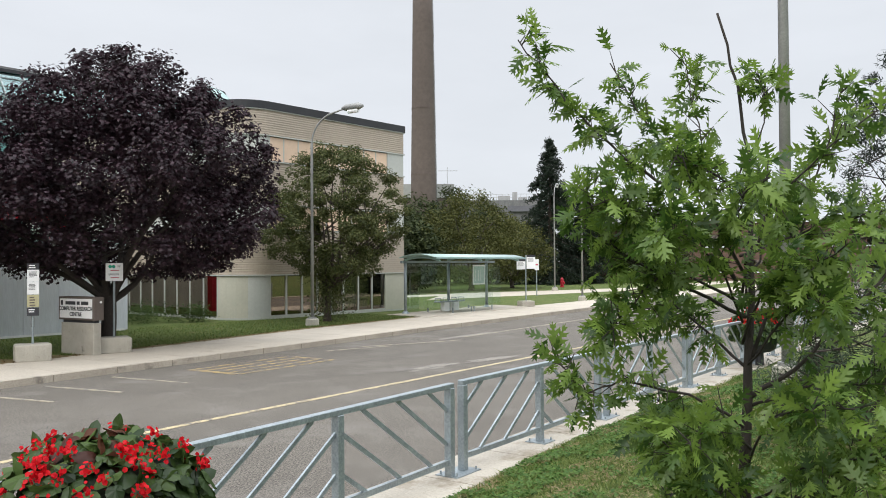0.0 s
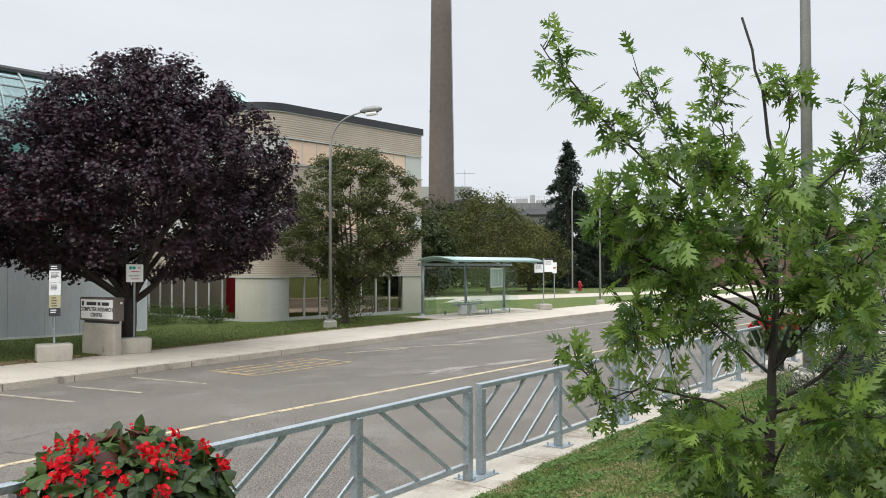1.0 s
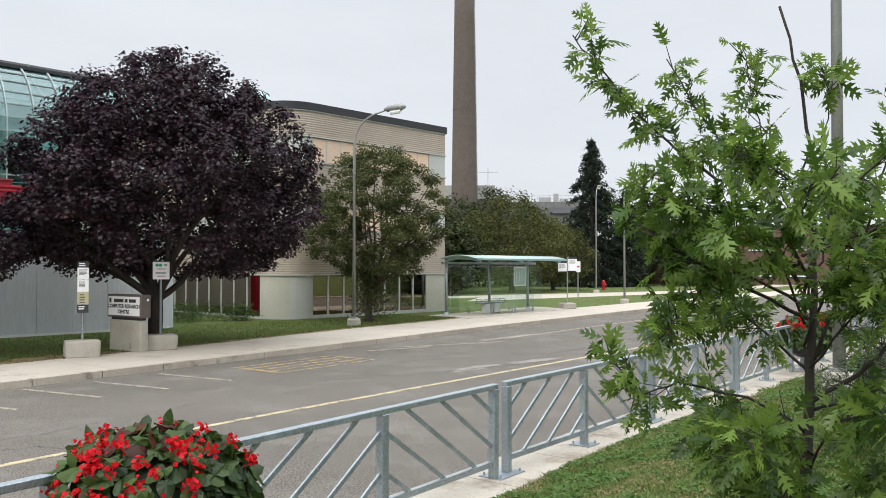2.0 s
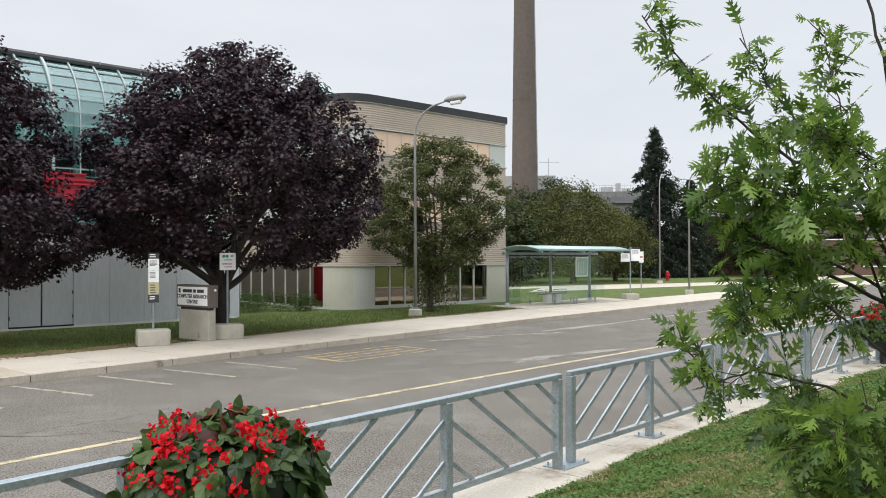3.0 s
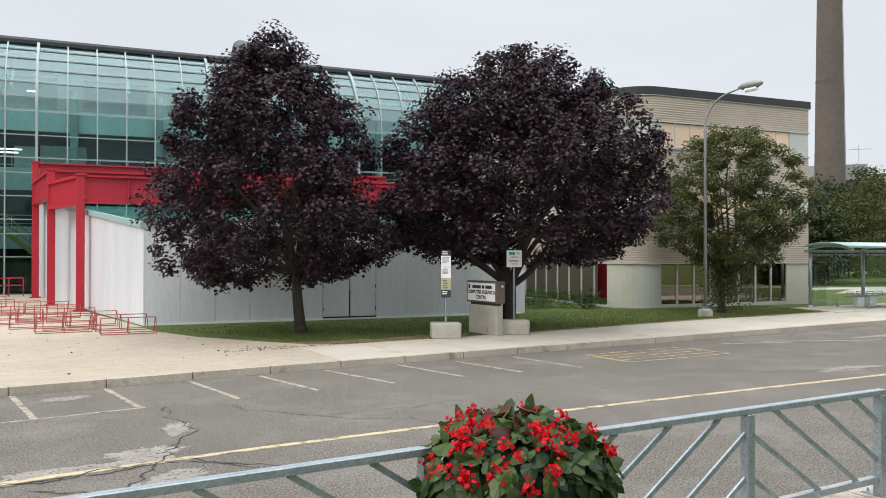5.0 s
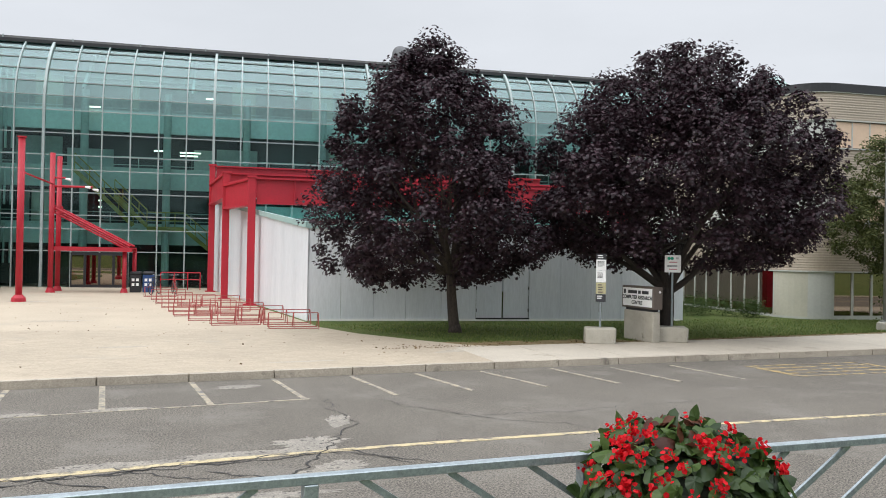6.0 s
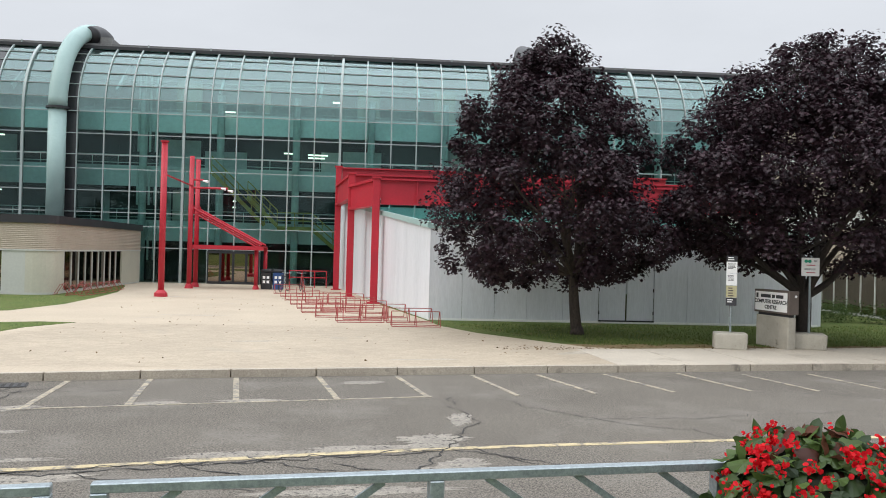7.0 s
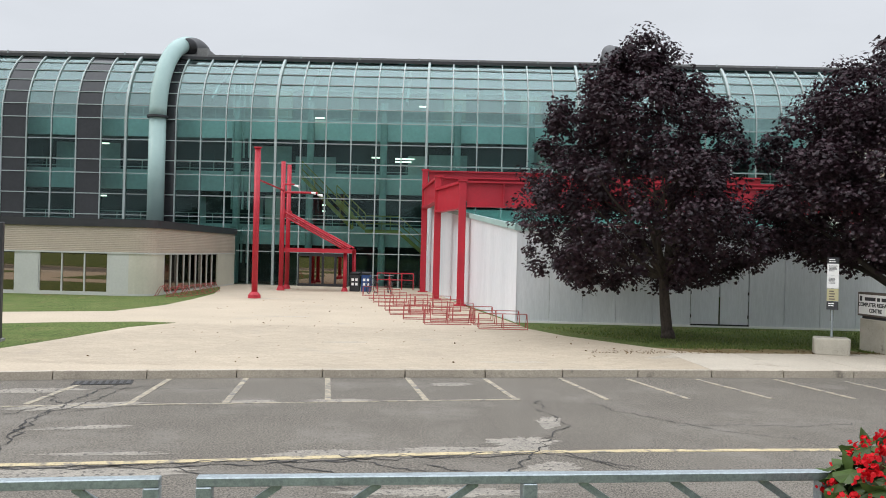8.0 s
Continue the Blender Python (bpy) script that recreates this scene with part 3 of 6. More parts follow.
for i, a in enumerate(((-1.4, 21.3, 0.65, 0.16, 8), (2.4, 18.0, 0.7, 0.12, 6), (-4.0, 29.0, 1.0, 0.2, 0), (-6.6, 39.2, 0.9, 0.35, 0), (6.6, 19.5, 0.9, 0.25, 20))):
    patch(*a, i + 40, z=0.1432 + 0.0002 * i, mat=KERB, name="damp_stain", label="dark stain on the paving")

# storm drain at the kerb
drain = thing("storm_drain", "iron storm drain grate at the kerb", "drain", at=pose(-5.35, 15.3, 0.004, 0, 0, 12))
part("frame", boxed(-0.5, 0.5, -0.22, 0.22, -0.02, 0.006), CRACK, drain)
for i in range(8):
    part("grate_bar", boxed(-0.44 + i * 0.12, -0.38 + i * 0.12, -0.19, 0.19, 0.006, 0.012), BLACK, drain)

# interlocking pavers nearest the road, each a little uneven
pv = random.Random(12)
verts, faces = [], []
for r in range(72):
    y = 16.75 + r * 0.125
    for c in range(74):
        x = -9.6 + c * 0.245 + (0.12 if r % 2 else 0)
        if y < kerb_y(x) + 0.2 or (x > 4.0 and y > 17.5 + 0.9 * (9.5 - x)) or (x > 6.2 and y > 20.0) or x > 8.2 or (x < -6.9 and y > 18 + 2.6 * (x + 9.6)):
            continue
        z = 0.1405 + pv.uniform(0, 0.0025)
        o = len(verts)
        verts += [(x, y, z), (x + 0.235, y, z), (x + 0.235, y + 0.115, z), (x, y + 0.115, z)]
        faces.append((o, o + 1, o + 2, o + 3))
tagged(cloud("pavers", verts, faces, PAVER), "pale interlocking pavers near the kerb", "paving", kind="stuff")
# ---------- the glass hall: upright glazing that curves back into a vault
GY, GX0, BAY = 53.0, -10.25, 1.613
LEVELS = [0.13, 2.28, 3.59, 4.42, 5.76, 7.1, 7.96, 9.26, 10.62]
RAD, STEP, NP = 5.3, math.radians(9.4), 6


def skin(i):
    """Plan depth and height of the i-th horizontal line of the glass skin."""
    if i < len(LEVELS):
        return GY, LEVELS[i]
    a = STEP * (i - len(LEVELS) + 1)
    return GY + RAD * (1 - math.cos(a)), LEVELS[-1] + RAD * math.sin(a)


NL = len(LEVELS) + NP
hall = thing("glass_hall", "long teal glass hall with a curved vaulted facade", "building", at=BF)
K0, K1 = -24, 31
bm = bmesh.new()
fine = [(GY, LEVELS[0]), (GY, LEVELS[-1])] + [(GY + RAD * (1 - math.cos(STEP * s / 2)), LEVELS[-1] + RAD * math.sin(STEP * s / 2)) for s in range(1, 2 * NP + 1)]
TOPY, TOPZ = fine[-1]


def pane_row(k, i):
    (y0, z0), (y1, z1) = skin(i), skin(i + 1)
    x0, x1 = GX0 + k * BAY, GX0 + (k + 1) * BAY
    return (x0, y0, z0), (x1, y0, z0), (x1, y1, z1), (x0, y1, z1)


DARK_BAYS = {-6, -9, -12, -15, -18, -21}
bg_, bv_, bd_ = bmesh.new(), bmesh.new(), bmesh.new()
row_mesh = {}
for i in range(NL - 1):
    (y0, z0), (y1, z1) = skin(i), skin(i + 1)
    for m, tag in ((GLASS_TEAL if i < len(LEVELS) - 1 else GLASS_VAULT, "clear"), (DARKGLASS, "dark")):
        me = bpy.data.meshes.new("pane")
        me.from_pydata([(0, y0, z0), (BAY, y0, z0), (BAY, y1, z1), (0, y1, z1)], [], [(0, 1, 2, 3)])
        me.materials.append(m)
        row_mesh[i, tag] = me
for k in range(K0, K1):
    for i in range(NL - 1):
        if i == 0 and 0 <= k <= 1:
            continue
        dark = k in DARK_BAYS and (i > 1 or k != -6)
        if -11 <= k <= 9:
            ob = new("pane", row_mesh[i, "dark" if dark else "clear"])
            ob.parent, ob.location = hall, (GX0 + k * BAY, 0, 0)
        else:
            q = bd_ if dark else bg_ if i < len(LEVELS) - 1 else bv_
            q.faces.new([q.verts.new(v) for v in pane_row(k, i)])
tagged(part("glazing", bg_, GLASS_TEAL, hall, "teal tinted glazing"), kind="stuff")
tagged(part("vault_glazing", bv_, GLASS_VAULT, hall, "teal tinted vault glazing"), kind="stuff")
tagged(part("dark_glazing", bd_, DARKGLASS, hall, "near-black opaque panels"), kind="stuff")
# uprights, following the curve
for k in range(K0, K1 + 1):
    x = GX0 + k * BAY
    thick = (k + 1) % 6 == 0
    w, d = (0.15, 0.2) if thick else (0.075, 0.13)
    bm = bmesh.new()
    prev = None
    for (y, z), a in zip(fine, [0, 0] + [STEP * s / 2 for s in range(1, 2 * NP + 1)]):
        ny, nz = -math.cos(a), math.sin(a)
        ring = [bm.verts.new((x + sx * w / 2, y + ny * sn, z + nz * sn)) for sx, sn in ((-1, -0.05), (1, -0.05), (1, d - 0.05), (-1, d - 0.05))]
        if prev:
            for j in range(4):
                bm.faces.new((prev[j], prev[(j + 1) % 4], ring[(j + 1) % 4], ring[j]))
        prev = ring
    part("mullion", bm, MULLION, hall)
for i in range(1, NL):
    y, z = skin(i)
    a = max(0, STEP * (i - len(LEVELS) + 1))
    part("transom", bar(bmesh.new(), (GX0 + K0 * BAY, y - 0.03 * math.cos(a), z + 0.03 * math.sin(a)), (GX0 + K1 * BAY, y - 0.03 * math.cos(a), z + 0.03 * math.sin(a)), 0.07, 0.055), MULLION, hall)
XL, XR = GX0 + K0 * BAY, GX0 + K1 * BAY
bm = bmesh.new()
box(bm, XL, XR, TOPY - 0.1, TOPY + 0.5, TOPZ, TOPZ + 0.20)
part("fascia", bm, BLACK, hall, "black roof edge")
bm = boxed(XL, XR, TOPY + 0.52, TOPY + 0.7, TOPZ + 0.1, TOPZ + 0.48)
part("louvre_strip", bm, GREY, hall, "grey ribbed roof strip")
for i in range(20):
    q = XL + 2 + i * 4.0
    part("post", boxed(q, q + 0.07, TOPY + 0.46, TOPY + 0.52, TOPZ + 0.2, TOPZ + 0.52), MULLION, hall)
bm = boxed(XL, XR, TOPY + 0.7, 80, TOPZ + 0.1, TOPZ + 0.4)
part("roof", bm, GREY, hall)
# inside: floors, back wall, columns
for z in (3.7, 7.2, 10.75):
    part("floor_slab", boxed(XL, XR, 55.4, 66, z - 0.4, z), SLAB, hall)
    part("slab_edge", boxed(XL, XR, 55.25, 55.4, z - 0.95, z + 0.38), SLABEDGE, hall, "pale slab edge")
part("ground_floor", boxed(XL, XR, GY + 0.1, 66, 0.06, 0.13), SLAB, hall)
# lower back wall coloured as if in shade
part("back_wall", boxed(XL, XR, 61, 61.3, 0.13, 10.4), ROOM_SHADE, hall)
part("upper_back_wall", boxed(XL, XR, 58.6, 58.9, 10.75, TOPZ + 0.1), INNER, hall)
part("end_wall", boxed(XL - 0.3, XL, GY, 80, 0, TOPZ), INNER, hall)
part("end_wall", boxed(XR, XR + 0.3, GY + 2, 80, 0, TOPZ - 2), INNER, hall)
part("far_wall", boxed(XL, XR, 79.7, 80, 0, TOPZ), INNER, hall)
for k in range(K0 + 3, K1, 3):
    x = GX0 + k * BAY + 0.35
    part("column", tube(bmesh.new(), [(x, 54.6, 0.13), (x, 54.6, 12.2)], 0.24, 14), INNER, hall)
for z in (3.7, 7.2, 10.75):
    bm = bmesh.new()
    for h in (0.55, 1.05):
        bar(bm, (XL, 55.3, z + h), (XR, 55.3, z + h), 0.05, 0.05)
    for k in range(K0, K1):
        bar(bm, (GX0 + k * BAY + 0.2, 55.3, z), (GX0 + k * BAY + 0.2, 55.3, z + 1.05), 0.04, 0.04, (1, 0, 0))
    part("railing", bm, INNER, hall)
for (xa, za), (xb, zb) in (((-10.3, 7.2), (-6.9, 3.9)), ((-8.0, 5.7), (-6.1, 3.9)), ((-6.1, 3.75), (-3.9, 3.75)), ((-3.9, 3.75), (-1.2, 1.5))):
    bm = bmesh.new()
    for h in (0.0, 0.5, 1.0):
        bar(bm, (xa, 53.9, za + h), (xb, 53.9, zb + h), 0.07, 0.07 if h else 0.24)
    for s in np.linspace(0, 1, 5):
        bar(bm, (xa + (xb - xa) * s, 53.9, za + (zb - za) * s), (xa + (xb - xa) * s, 53.9, za + (zb - za) * s + 1), 0.05, 0.05, (1, 0, 0))
    part("stair_rail", bm, TUBE_YELLOW, hall, "yellow stair railing")
for x, z, w, dz in ((-13.1, 11.5, 1.6, 2.0), (-1.2, 11.4, 1.5, 2.0), (-7.5, 11.6, 0.5, 1.8), (5.2, 8.3, 3.0, 1.6), (-13.2, 4.3, 1.2, 1.8), (4.0, 11.6, 1.4, 1.9)):
    part("inner_panel", boxed(x, x + w, 56.2, 56.3, z - 0.3, z + dz), CREAM, hall, "cream wall panel behind the glass")
# dark sheets added where the rooms behind the glass lie in shade
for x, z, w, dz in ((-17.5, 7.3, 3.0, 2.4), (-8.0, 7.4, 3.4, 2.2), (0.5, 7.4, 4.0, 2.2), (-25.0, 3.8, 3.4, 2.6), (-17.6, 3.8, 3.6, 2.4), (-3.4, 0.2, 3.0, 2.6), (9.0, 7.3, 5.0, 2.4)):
    part("inner_panel", boxed(x, x + w, 57.4, 57.5, z, z + dz), ROOM_SHADE, hall, "dark sheet standing in for an unlit room behind the glass")
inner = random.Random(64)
# full-width dark sheet, added for the shade of the ground floor
part("lobby_shade", boxed(XL, XR, 57.8, 57.9, 0.13, 2.75), ROOM_SHADE, hall, "near-black sheet standing in for the unlit lobby")
for z in (3.7, 7.2):
    k = K0
    while k < K1 - 3:
        span = inner.choice((1, 2, 2, 3))
        x0 = GX0 + k * BAY + inner.uniform(0, 0.6)
        # added panels; the dark ones paint shaded depth between pale ones
        m, deep = inner.choice(((ROOM_SHADE, 56.6), (ROOM_SHADE, 57.2), (INNER, 57.6), (ROOM_SHADE, 58.2), (SLAB, 56.9)))
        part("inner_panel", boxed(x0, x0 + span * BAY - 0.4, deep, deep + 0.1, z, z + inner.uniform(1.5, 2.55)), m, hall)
        k += span + inner.choice((0, 1, 1))
for k in range(K0 + 4, K1 - 2, 4):
    x0 = GX0 + k * BAY + 0.2
    part("roof_beam", bar(bmesh.new(), (x0, 54.6, 12.2), (x0, 58.5, 15.2), 0.14, 0.3), INNER, hall)
part("catwalk", boxed(XL, XR, 56.2, 57.0, 13.25, 13.4), SLAB, hall, "pale catwalk under the vault")
LAMP = bpy.data.materials.new("strip_lamp")
LAMP.use_nodes = True
LAMP.node_tree.nodes["Principled BSDF"].inputs["Emission Color"].default_value = (1.0, 0.93, 0.75, 1)
LAMP.node_tree.nodes["Principled BSDF"].inputs["Emission Strength"].default_value = 2.2
for x, y, z, w in ((-6.0, 56, 8.75, 0.7), (-4.4, 56, 8.7, 1.3), (-4.4, 56, 8.5, 1.1), (-9.9, 55.0, 11.2, 0.8), (-2.8, 55, 12.1, 0.5), (-24.0, 55.0, 9.2, 0.5), (-24.1, 55.0, 5.7, 0.5), (-9.1, 55.0, 5.4, 0.2), (-9.1, 55.0, 5.0, 0.2)):
    part("strip_light", boxed(x, x + w, y, y + 0.1, z, z + 0.09), LAMP, hall, "lit strip light inside")
for z in (1.5, 5.0, 8.4, 11.0):
    for j in range(4):
        part("white_pipe", tube(bmesh.new(), [(-15.0 + 0.36 * j, 54.4, z), (-15.0 + 0.36 * j, 54.4, z + 2.4)], 0.07, 8), INNER, hall)

# ducts that climb the facade and bend over the vault
for k in (0, 1, 2):
    x = -19.3 + 29.03 * k
    duct = thing("ventilation_duct", "large teal ventilation duct climbing over the glass roof", "duct", group="roof ducts", at=BF)
    cy, cz, r = GY + RAD, LEVELS[-1] + 0.05, RAD + 0.62
    part("riser", tube(bmesh.new(), [(x, cy - r, 3.6), (x, cy - r, cz)], 0.52, 28), TEAL, duct, smooth=True)
    part("collar", tube(bmesh.new(), [(x, cy - r, cz - 0.07), (x, cy - r, cz + 0.07)], 0.66, 28), BLACK, duct)
    arc = [(x + 0.45 * s, cy - r * math.cos(a), cz + r * math.sin(a)) for s, a in zip(np.linspace(0, 1, 16) ** 3, np.linspace(0, math.radians(84), 16))]
    part("bend", tube(bmesh.new(), arc, 0.54, 28), BLACK if k == 1 else TEAL, duct, smooth=True)
    arc = [(x + 0.62, cy - (r - 0.05) * math.cos(a), cz + (r - 0.12) * math.sin(a)) for a in np.linspace(math.radians(66), math.radians(97), 10)]
    part("housing", tube(bmesh.new(), arc, 0.6, 28), BLACK, duct, "black duct housing", smooth=True)
    part("flashing", boxed(x + 1.3, x + 2.0, TOPY + 0.5, TOPY + 2.4, TOPZ + 0.3, TOPZ + 0.9), GREY, duct)

# entrance in the glass front
door = thing("entrance_doors", "dark-framed glass entrance doors", "door", at=BF)
# dark backing paints the shade inside the vestibule
part("vestibule_back", boxed(-10.4, -6.9, 54.0, 54.1, 0.13, 2.28), ROOM_SHADE, door)
for i in range(4):
    x = -10.2 + i * 0.8
    part("door_leaf", boxed(x + 0.07, x + 0.73, 52.75, 52.78, 0.25, 2.05), GLASS_DARK, door)
    bm = bmesh.new()
    box(bm, x, x + 0.07, 52.7, 52.84, 0.13, 2.2), box(bm, x + 0.73, x + 0.8, 52.7, 52.84, 0.13, 2.2)
    box(bm, x + 0.07, x + 0.73, 52.7, 52.84, 2.05, 2.2), box(bm, x + 0.07, x + 0.73, 52.7, 52.84, 0.13, 0.3)
    part("door_frame", bm, BLACK, door)
# ---------- low pavilion, west
def round_plan(x0, x1, y0, y1, r, corners, n=8):
    """Plan rectangle with some corners rounded: corners named 'sw', 'se', 'ne', 'nw'."""
    out = []
    for name, cx, cy, a0 in (("sw", x0 + r, y0 + r, 180), ("se", x1 - r, y0 + r, 270), ("ne", x1 - r, y1 - r, 0), ("nw", x0 + r, y1 - r, 90)):
        if name in corners:
            out += [(cx + r * math.cos(radians(a0 + 90 * i / n)), cy + r * math.sin(radians(a0 + 90 * i / n))) for i in range(n + 1)]
        else:
            out.append({"sw": (x0, y0), "se": (x1, y0), "ne": (x1, y1), "nw": (x0, y1)}[name])
    return out


def ribbed(bm, plan, z0, z1, pitch=0.085, deep=0.012):
    """A band of horizontal corrugation round a plan."""
    n = max(2, int(round((z1 - z0) / pitch))) * 2
    rows = []
    for i in range(n + 1):
        z = z0 + (z1 - z0) * i / n
        o = deep if i % 2 else 0.0
        ring = []
        for j, (x, y) in enumerate(plan):
            a, b, c = Vector(plan[j - 1]), Vector((x, y)), Vector(plan[(j + 1) % len(plan)])
            t1, t2 = (b - a).normalized(), (c - b).normalized()
            m = Vector((t1.y + t2.y, -t1.x - t2.x))
            m = m.normalized() / max(0.5, m.length / 2)
            ring.append(bm.verts.new((x + m.x * o, y + m.y * o, z)))
        rows.append(ring)
    for a, b in zip(rows, rows[1:]):
        for j in range(len(plan)):
            k = (j + 1) % len(plan)
            bm.faces.new((a[j], a[k], b[k], b[j]))
    return bm


def band_piece(plan, i0, i1, z0, z1, thick=0.06):
    """An upright panel that follows part of a plan's outline."""
    bm = bmesh.new()
    pts = [Vector(p) for p in plan[i0:i1 + 1]]
    rows = []
    for j, p in enumerate(pts):
        t = (pts[min(j + 1, len(pts) - 1)] - pts[max(j - 1, 0)]).normalized()
        n = Vector((t.y, -t.x))
        rows.append([bm.verts.new((q.x, q.y, z)) for q in (p - n * thick, p) for z in (z0, z1)])
    for a, b in zip(rows, rows[1:]):
        bm.faces.new((a[2], b[2], b[3], a[3])), bm.faces.new((b[0], a[0], a[1], b[1]))
        bm.faces.new((a[3], b[3], b[1], a[1])), bm.faces.new((a[2], a[0], b[0], b[2]))
    bm.faces.new([rows[0][i] for i in (0, 2, 3, 1)]), bm.faces.new([rows[-1][i] for i in (2, 0, 1, 3)])
    return bm


pav = thing("low_pavilion", "low pavilion with corrugated beige fascia and black roof", "building", at=BF)
PX0, PX1, PY0, PY1 = -40.0, -14.15, 38.0, 52.3
PV = round_plan(PX0, PX1, PY0, PY1, 0.9, ("se",))
part("fascia", ribbed(bmesh.new(), PV, 2.12, 3.3), CLADDING, pav, "beige corrugated fascia")
part("roof_edge", prism(bmesh.new(), round_plan(PX0 - 0.1, PX1 + 0.1, PY0 - 0.1, PY1 + 0.1, 0.95, ("se",)), 3.3, 3.66), BLACK, pav)
part("sill_band", prism(bmesh.new(), round_plan(PX0 - 0.04, PX1 + 0.04, PY0 - 0.04, PY1, 0.92, ("se",)), 2.06, 2.13), PALE, pav)
part("plinth", prism(bmesh.new(), round_plan(PX0, PX1, PY0, PY1, 0.9, ("se",)), 0.05, 0.23), PALE, pav)
# added solid block, dark in place of unlit rooms behind the windows
part("shade_core", prism(bmesh.new(), round_plan(PX0 + 0.6, PX1 - 1.6, PY0 + 1.6, PY1 - 0.5, 0.9, ()), 0.23, 3.2), ROOM_SHADE, pav)
for x0, x1 in ((-20.5, -19.35), (-16.2, -15.2), (-26.5, -25.2), (-33, -31)):
    part("wall_panel", boxed(x0, x1, PY0, PY0 + 0.08, 0.23, 2.06), PALE, pav, "pale grey panel")
part("corner_panel", band_piece(PV, 1, 9, 0.23, 2.06), CREAM, pav, "cream rounded corner panel")
part("wall_panel", boxed(-15.2, -15.05, PY0, PY0 + 0.08, 0.23, 2.06), CREAM, pav)
for x0, x1, n in ((-19.35, -16.2, 3), (-25.2, -20.5, 4), (-31, -26.5, 4)):
    w = (x1 - x0) / n
    for i in range(n):
        win = part("window", boxed(x0 + i * w + 0.03, x0 + (i + 1) * w - 0.03, PY0 + 0.05, PY0 + 0.07, 0.27, 2.03), GLASS_DARK, pav)
        bm = bmesh.new()
        box(bm, x0 + i * w - 0.03, x0 + i * w + 0.03, PY0, PY0 + 0.09, 0.23, 2.06)
        box(bm, x0 + i * w + 0.03, x0 + (i + 1) * w - 0.03, PY0, PY0 + 0.09, 0.23, 0.29)
        part("window_frame", bm, PALE, pav)
for i in range(9):
    y0 = PY0 + 1.7 + i * 0.98
    part("window", boxed(PX1 - 0.07, PX1 - 0.05, y0 + 0.03, y0 + 0.95, 0.27, 2.03), GLASS_DARK, pav)
    part("window_frame", boxed(PX1 - 0.09, PX1, y0 - 0.03, y0 + 0.03, 0.23, 2.06), PALE, pav)
part("wall_panel", boxed(PX1 - 0.08, PX1, PY0 + 0.9, PY0 + 1.67, 0.23, 2.06), CREAM, pav)
part("wall_panel", boxed(PX1 - 0.08, PX1, PY0 + 10.6, PY1, 0.23, 2.06), CREAM, pav)

# ---------- building east
BX0, BX1, BY0, BY1 = 21.5, 31.85, 29.15, 50.0
east = thing("east_building", "three-storey building with beige corrugated cladding and rounded corner", "building", at=BF)
EP = round_plan(BX0, BX1, BY0, BY1, 1.6, ("sw",), 10)
for z0, z1 in ((2.1, 4.06), (5.22, 7.08), (8.27, 9.38)):
    part("cladding", ribbed(bmesh.new(), EP, z0, z1, 0.105, 0.013), CLADDING, east, "beige corrugated cladding")
part("roof_edge", prism(bmesh.new(), round_plan(BX0 - 0.08, BX1 + 0.08, BY0 - 0.08, BY1, 1.65, ("sw",), 10), 9.4, 9.74), BLACK, east)
for z in (2.05, 4.05, 5.17, 7.07, 8.22, 9.36):
    part("band", prism(bmesh.new(), round_plan(BX0 - 0.06, BX1 + 0.06, BY0 - 0.06, BY1, 1.62, ("sw",), 10), z, z + 0.05), PALE, east)
# dark filler block: interior shade seen through the ground-floor glass
part("shade_core", prism(bmesh.new(), round_plan(BX0 + 2.2, BX1 - 0.6, BY0 + 2.2, BY1 - 0.3, 0.9, ()), 0.1, 9.3), ROOM_SHADE, east)
part("plinth", prism(bmesh.new(), round_plan(BX0, BX1, BY0, BY1, 1.6, ("sw",), 10), 0.05, 0.22), PALE, east)
for z0, z1 in ((4.1, 5.17), (7.12, 8.22)):
    part("corner_panel", band_piece(EP, 0, 10, z0, z1), PALE, east, "pale panel round the corner")
    part("front_panel", boxed(23.1, 23.14, BY0, BY0 + 0.08, z0, z1), PALE, east)
    part("side_panel", boxed(BX0, BX0 + 0.08, BY0 + 1.6, BY1, z0, z1), PALE, east)
    part("side_panel", boxed(BX1 - 0.08, BX1, BY0 + 0.1, BY1, z0, z1), PALE, east)
    part("front_panel", boxed(30.65, 31.85, BY0, BY0 + 0.08, z0, z1), PALE, east)
    n = 9
    w = (30.65 - 23.07) / n
    for i in range(n):
        part("window_blind", boxed(23.07 + i * w + 0.03, 23.07 + (i + 1) * w - 0.03, BY0 + 0.02, BY0 + 0.05, z0 + 0.03, z1 - 0.03), PEACH, east, "window with a drawn peach blind")
        part("window_frame", boxed(23.07 + i * w - 0.03, 23.07 + i * w + 0.03, BY0, BY0 + 0.08, z0, z1), PALE, east)
part("corner_panel", band_piece(EP, 0, 6, 0.22, 2.05), CREAM, east, "cream rounded corner panel")
part("corner_panel", band_piece(EP, 6, 10, 0.22, 2.05), PALE, east)
part("front_panel", boxed(23.1, 23.13, BY0, BY0 + 0.08, 0.22, 2.05), CREAM, east)
part("front_panel", boxed(30.45, 31.85, BY0, BY0 + 0.08, 0.22, 2.05), CREAM, east, "cream panel")
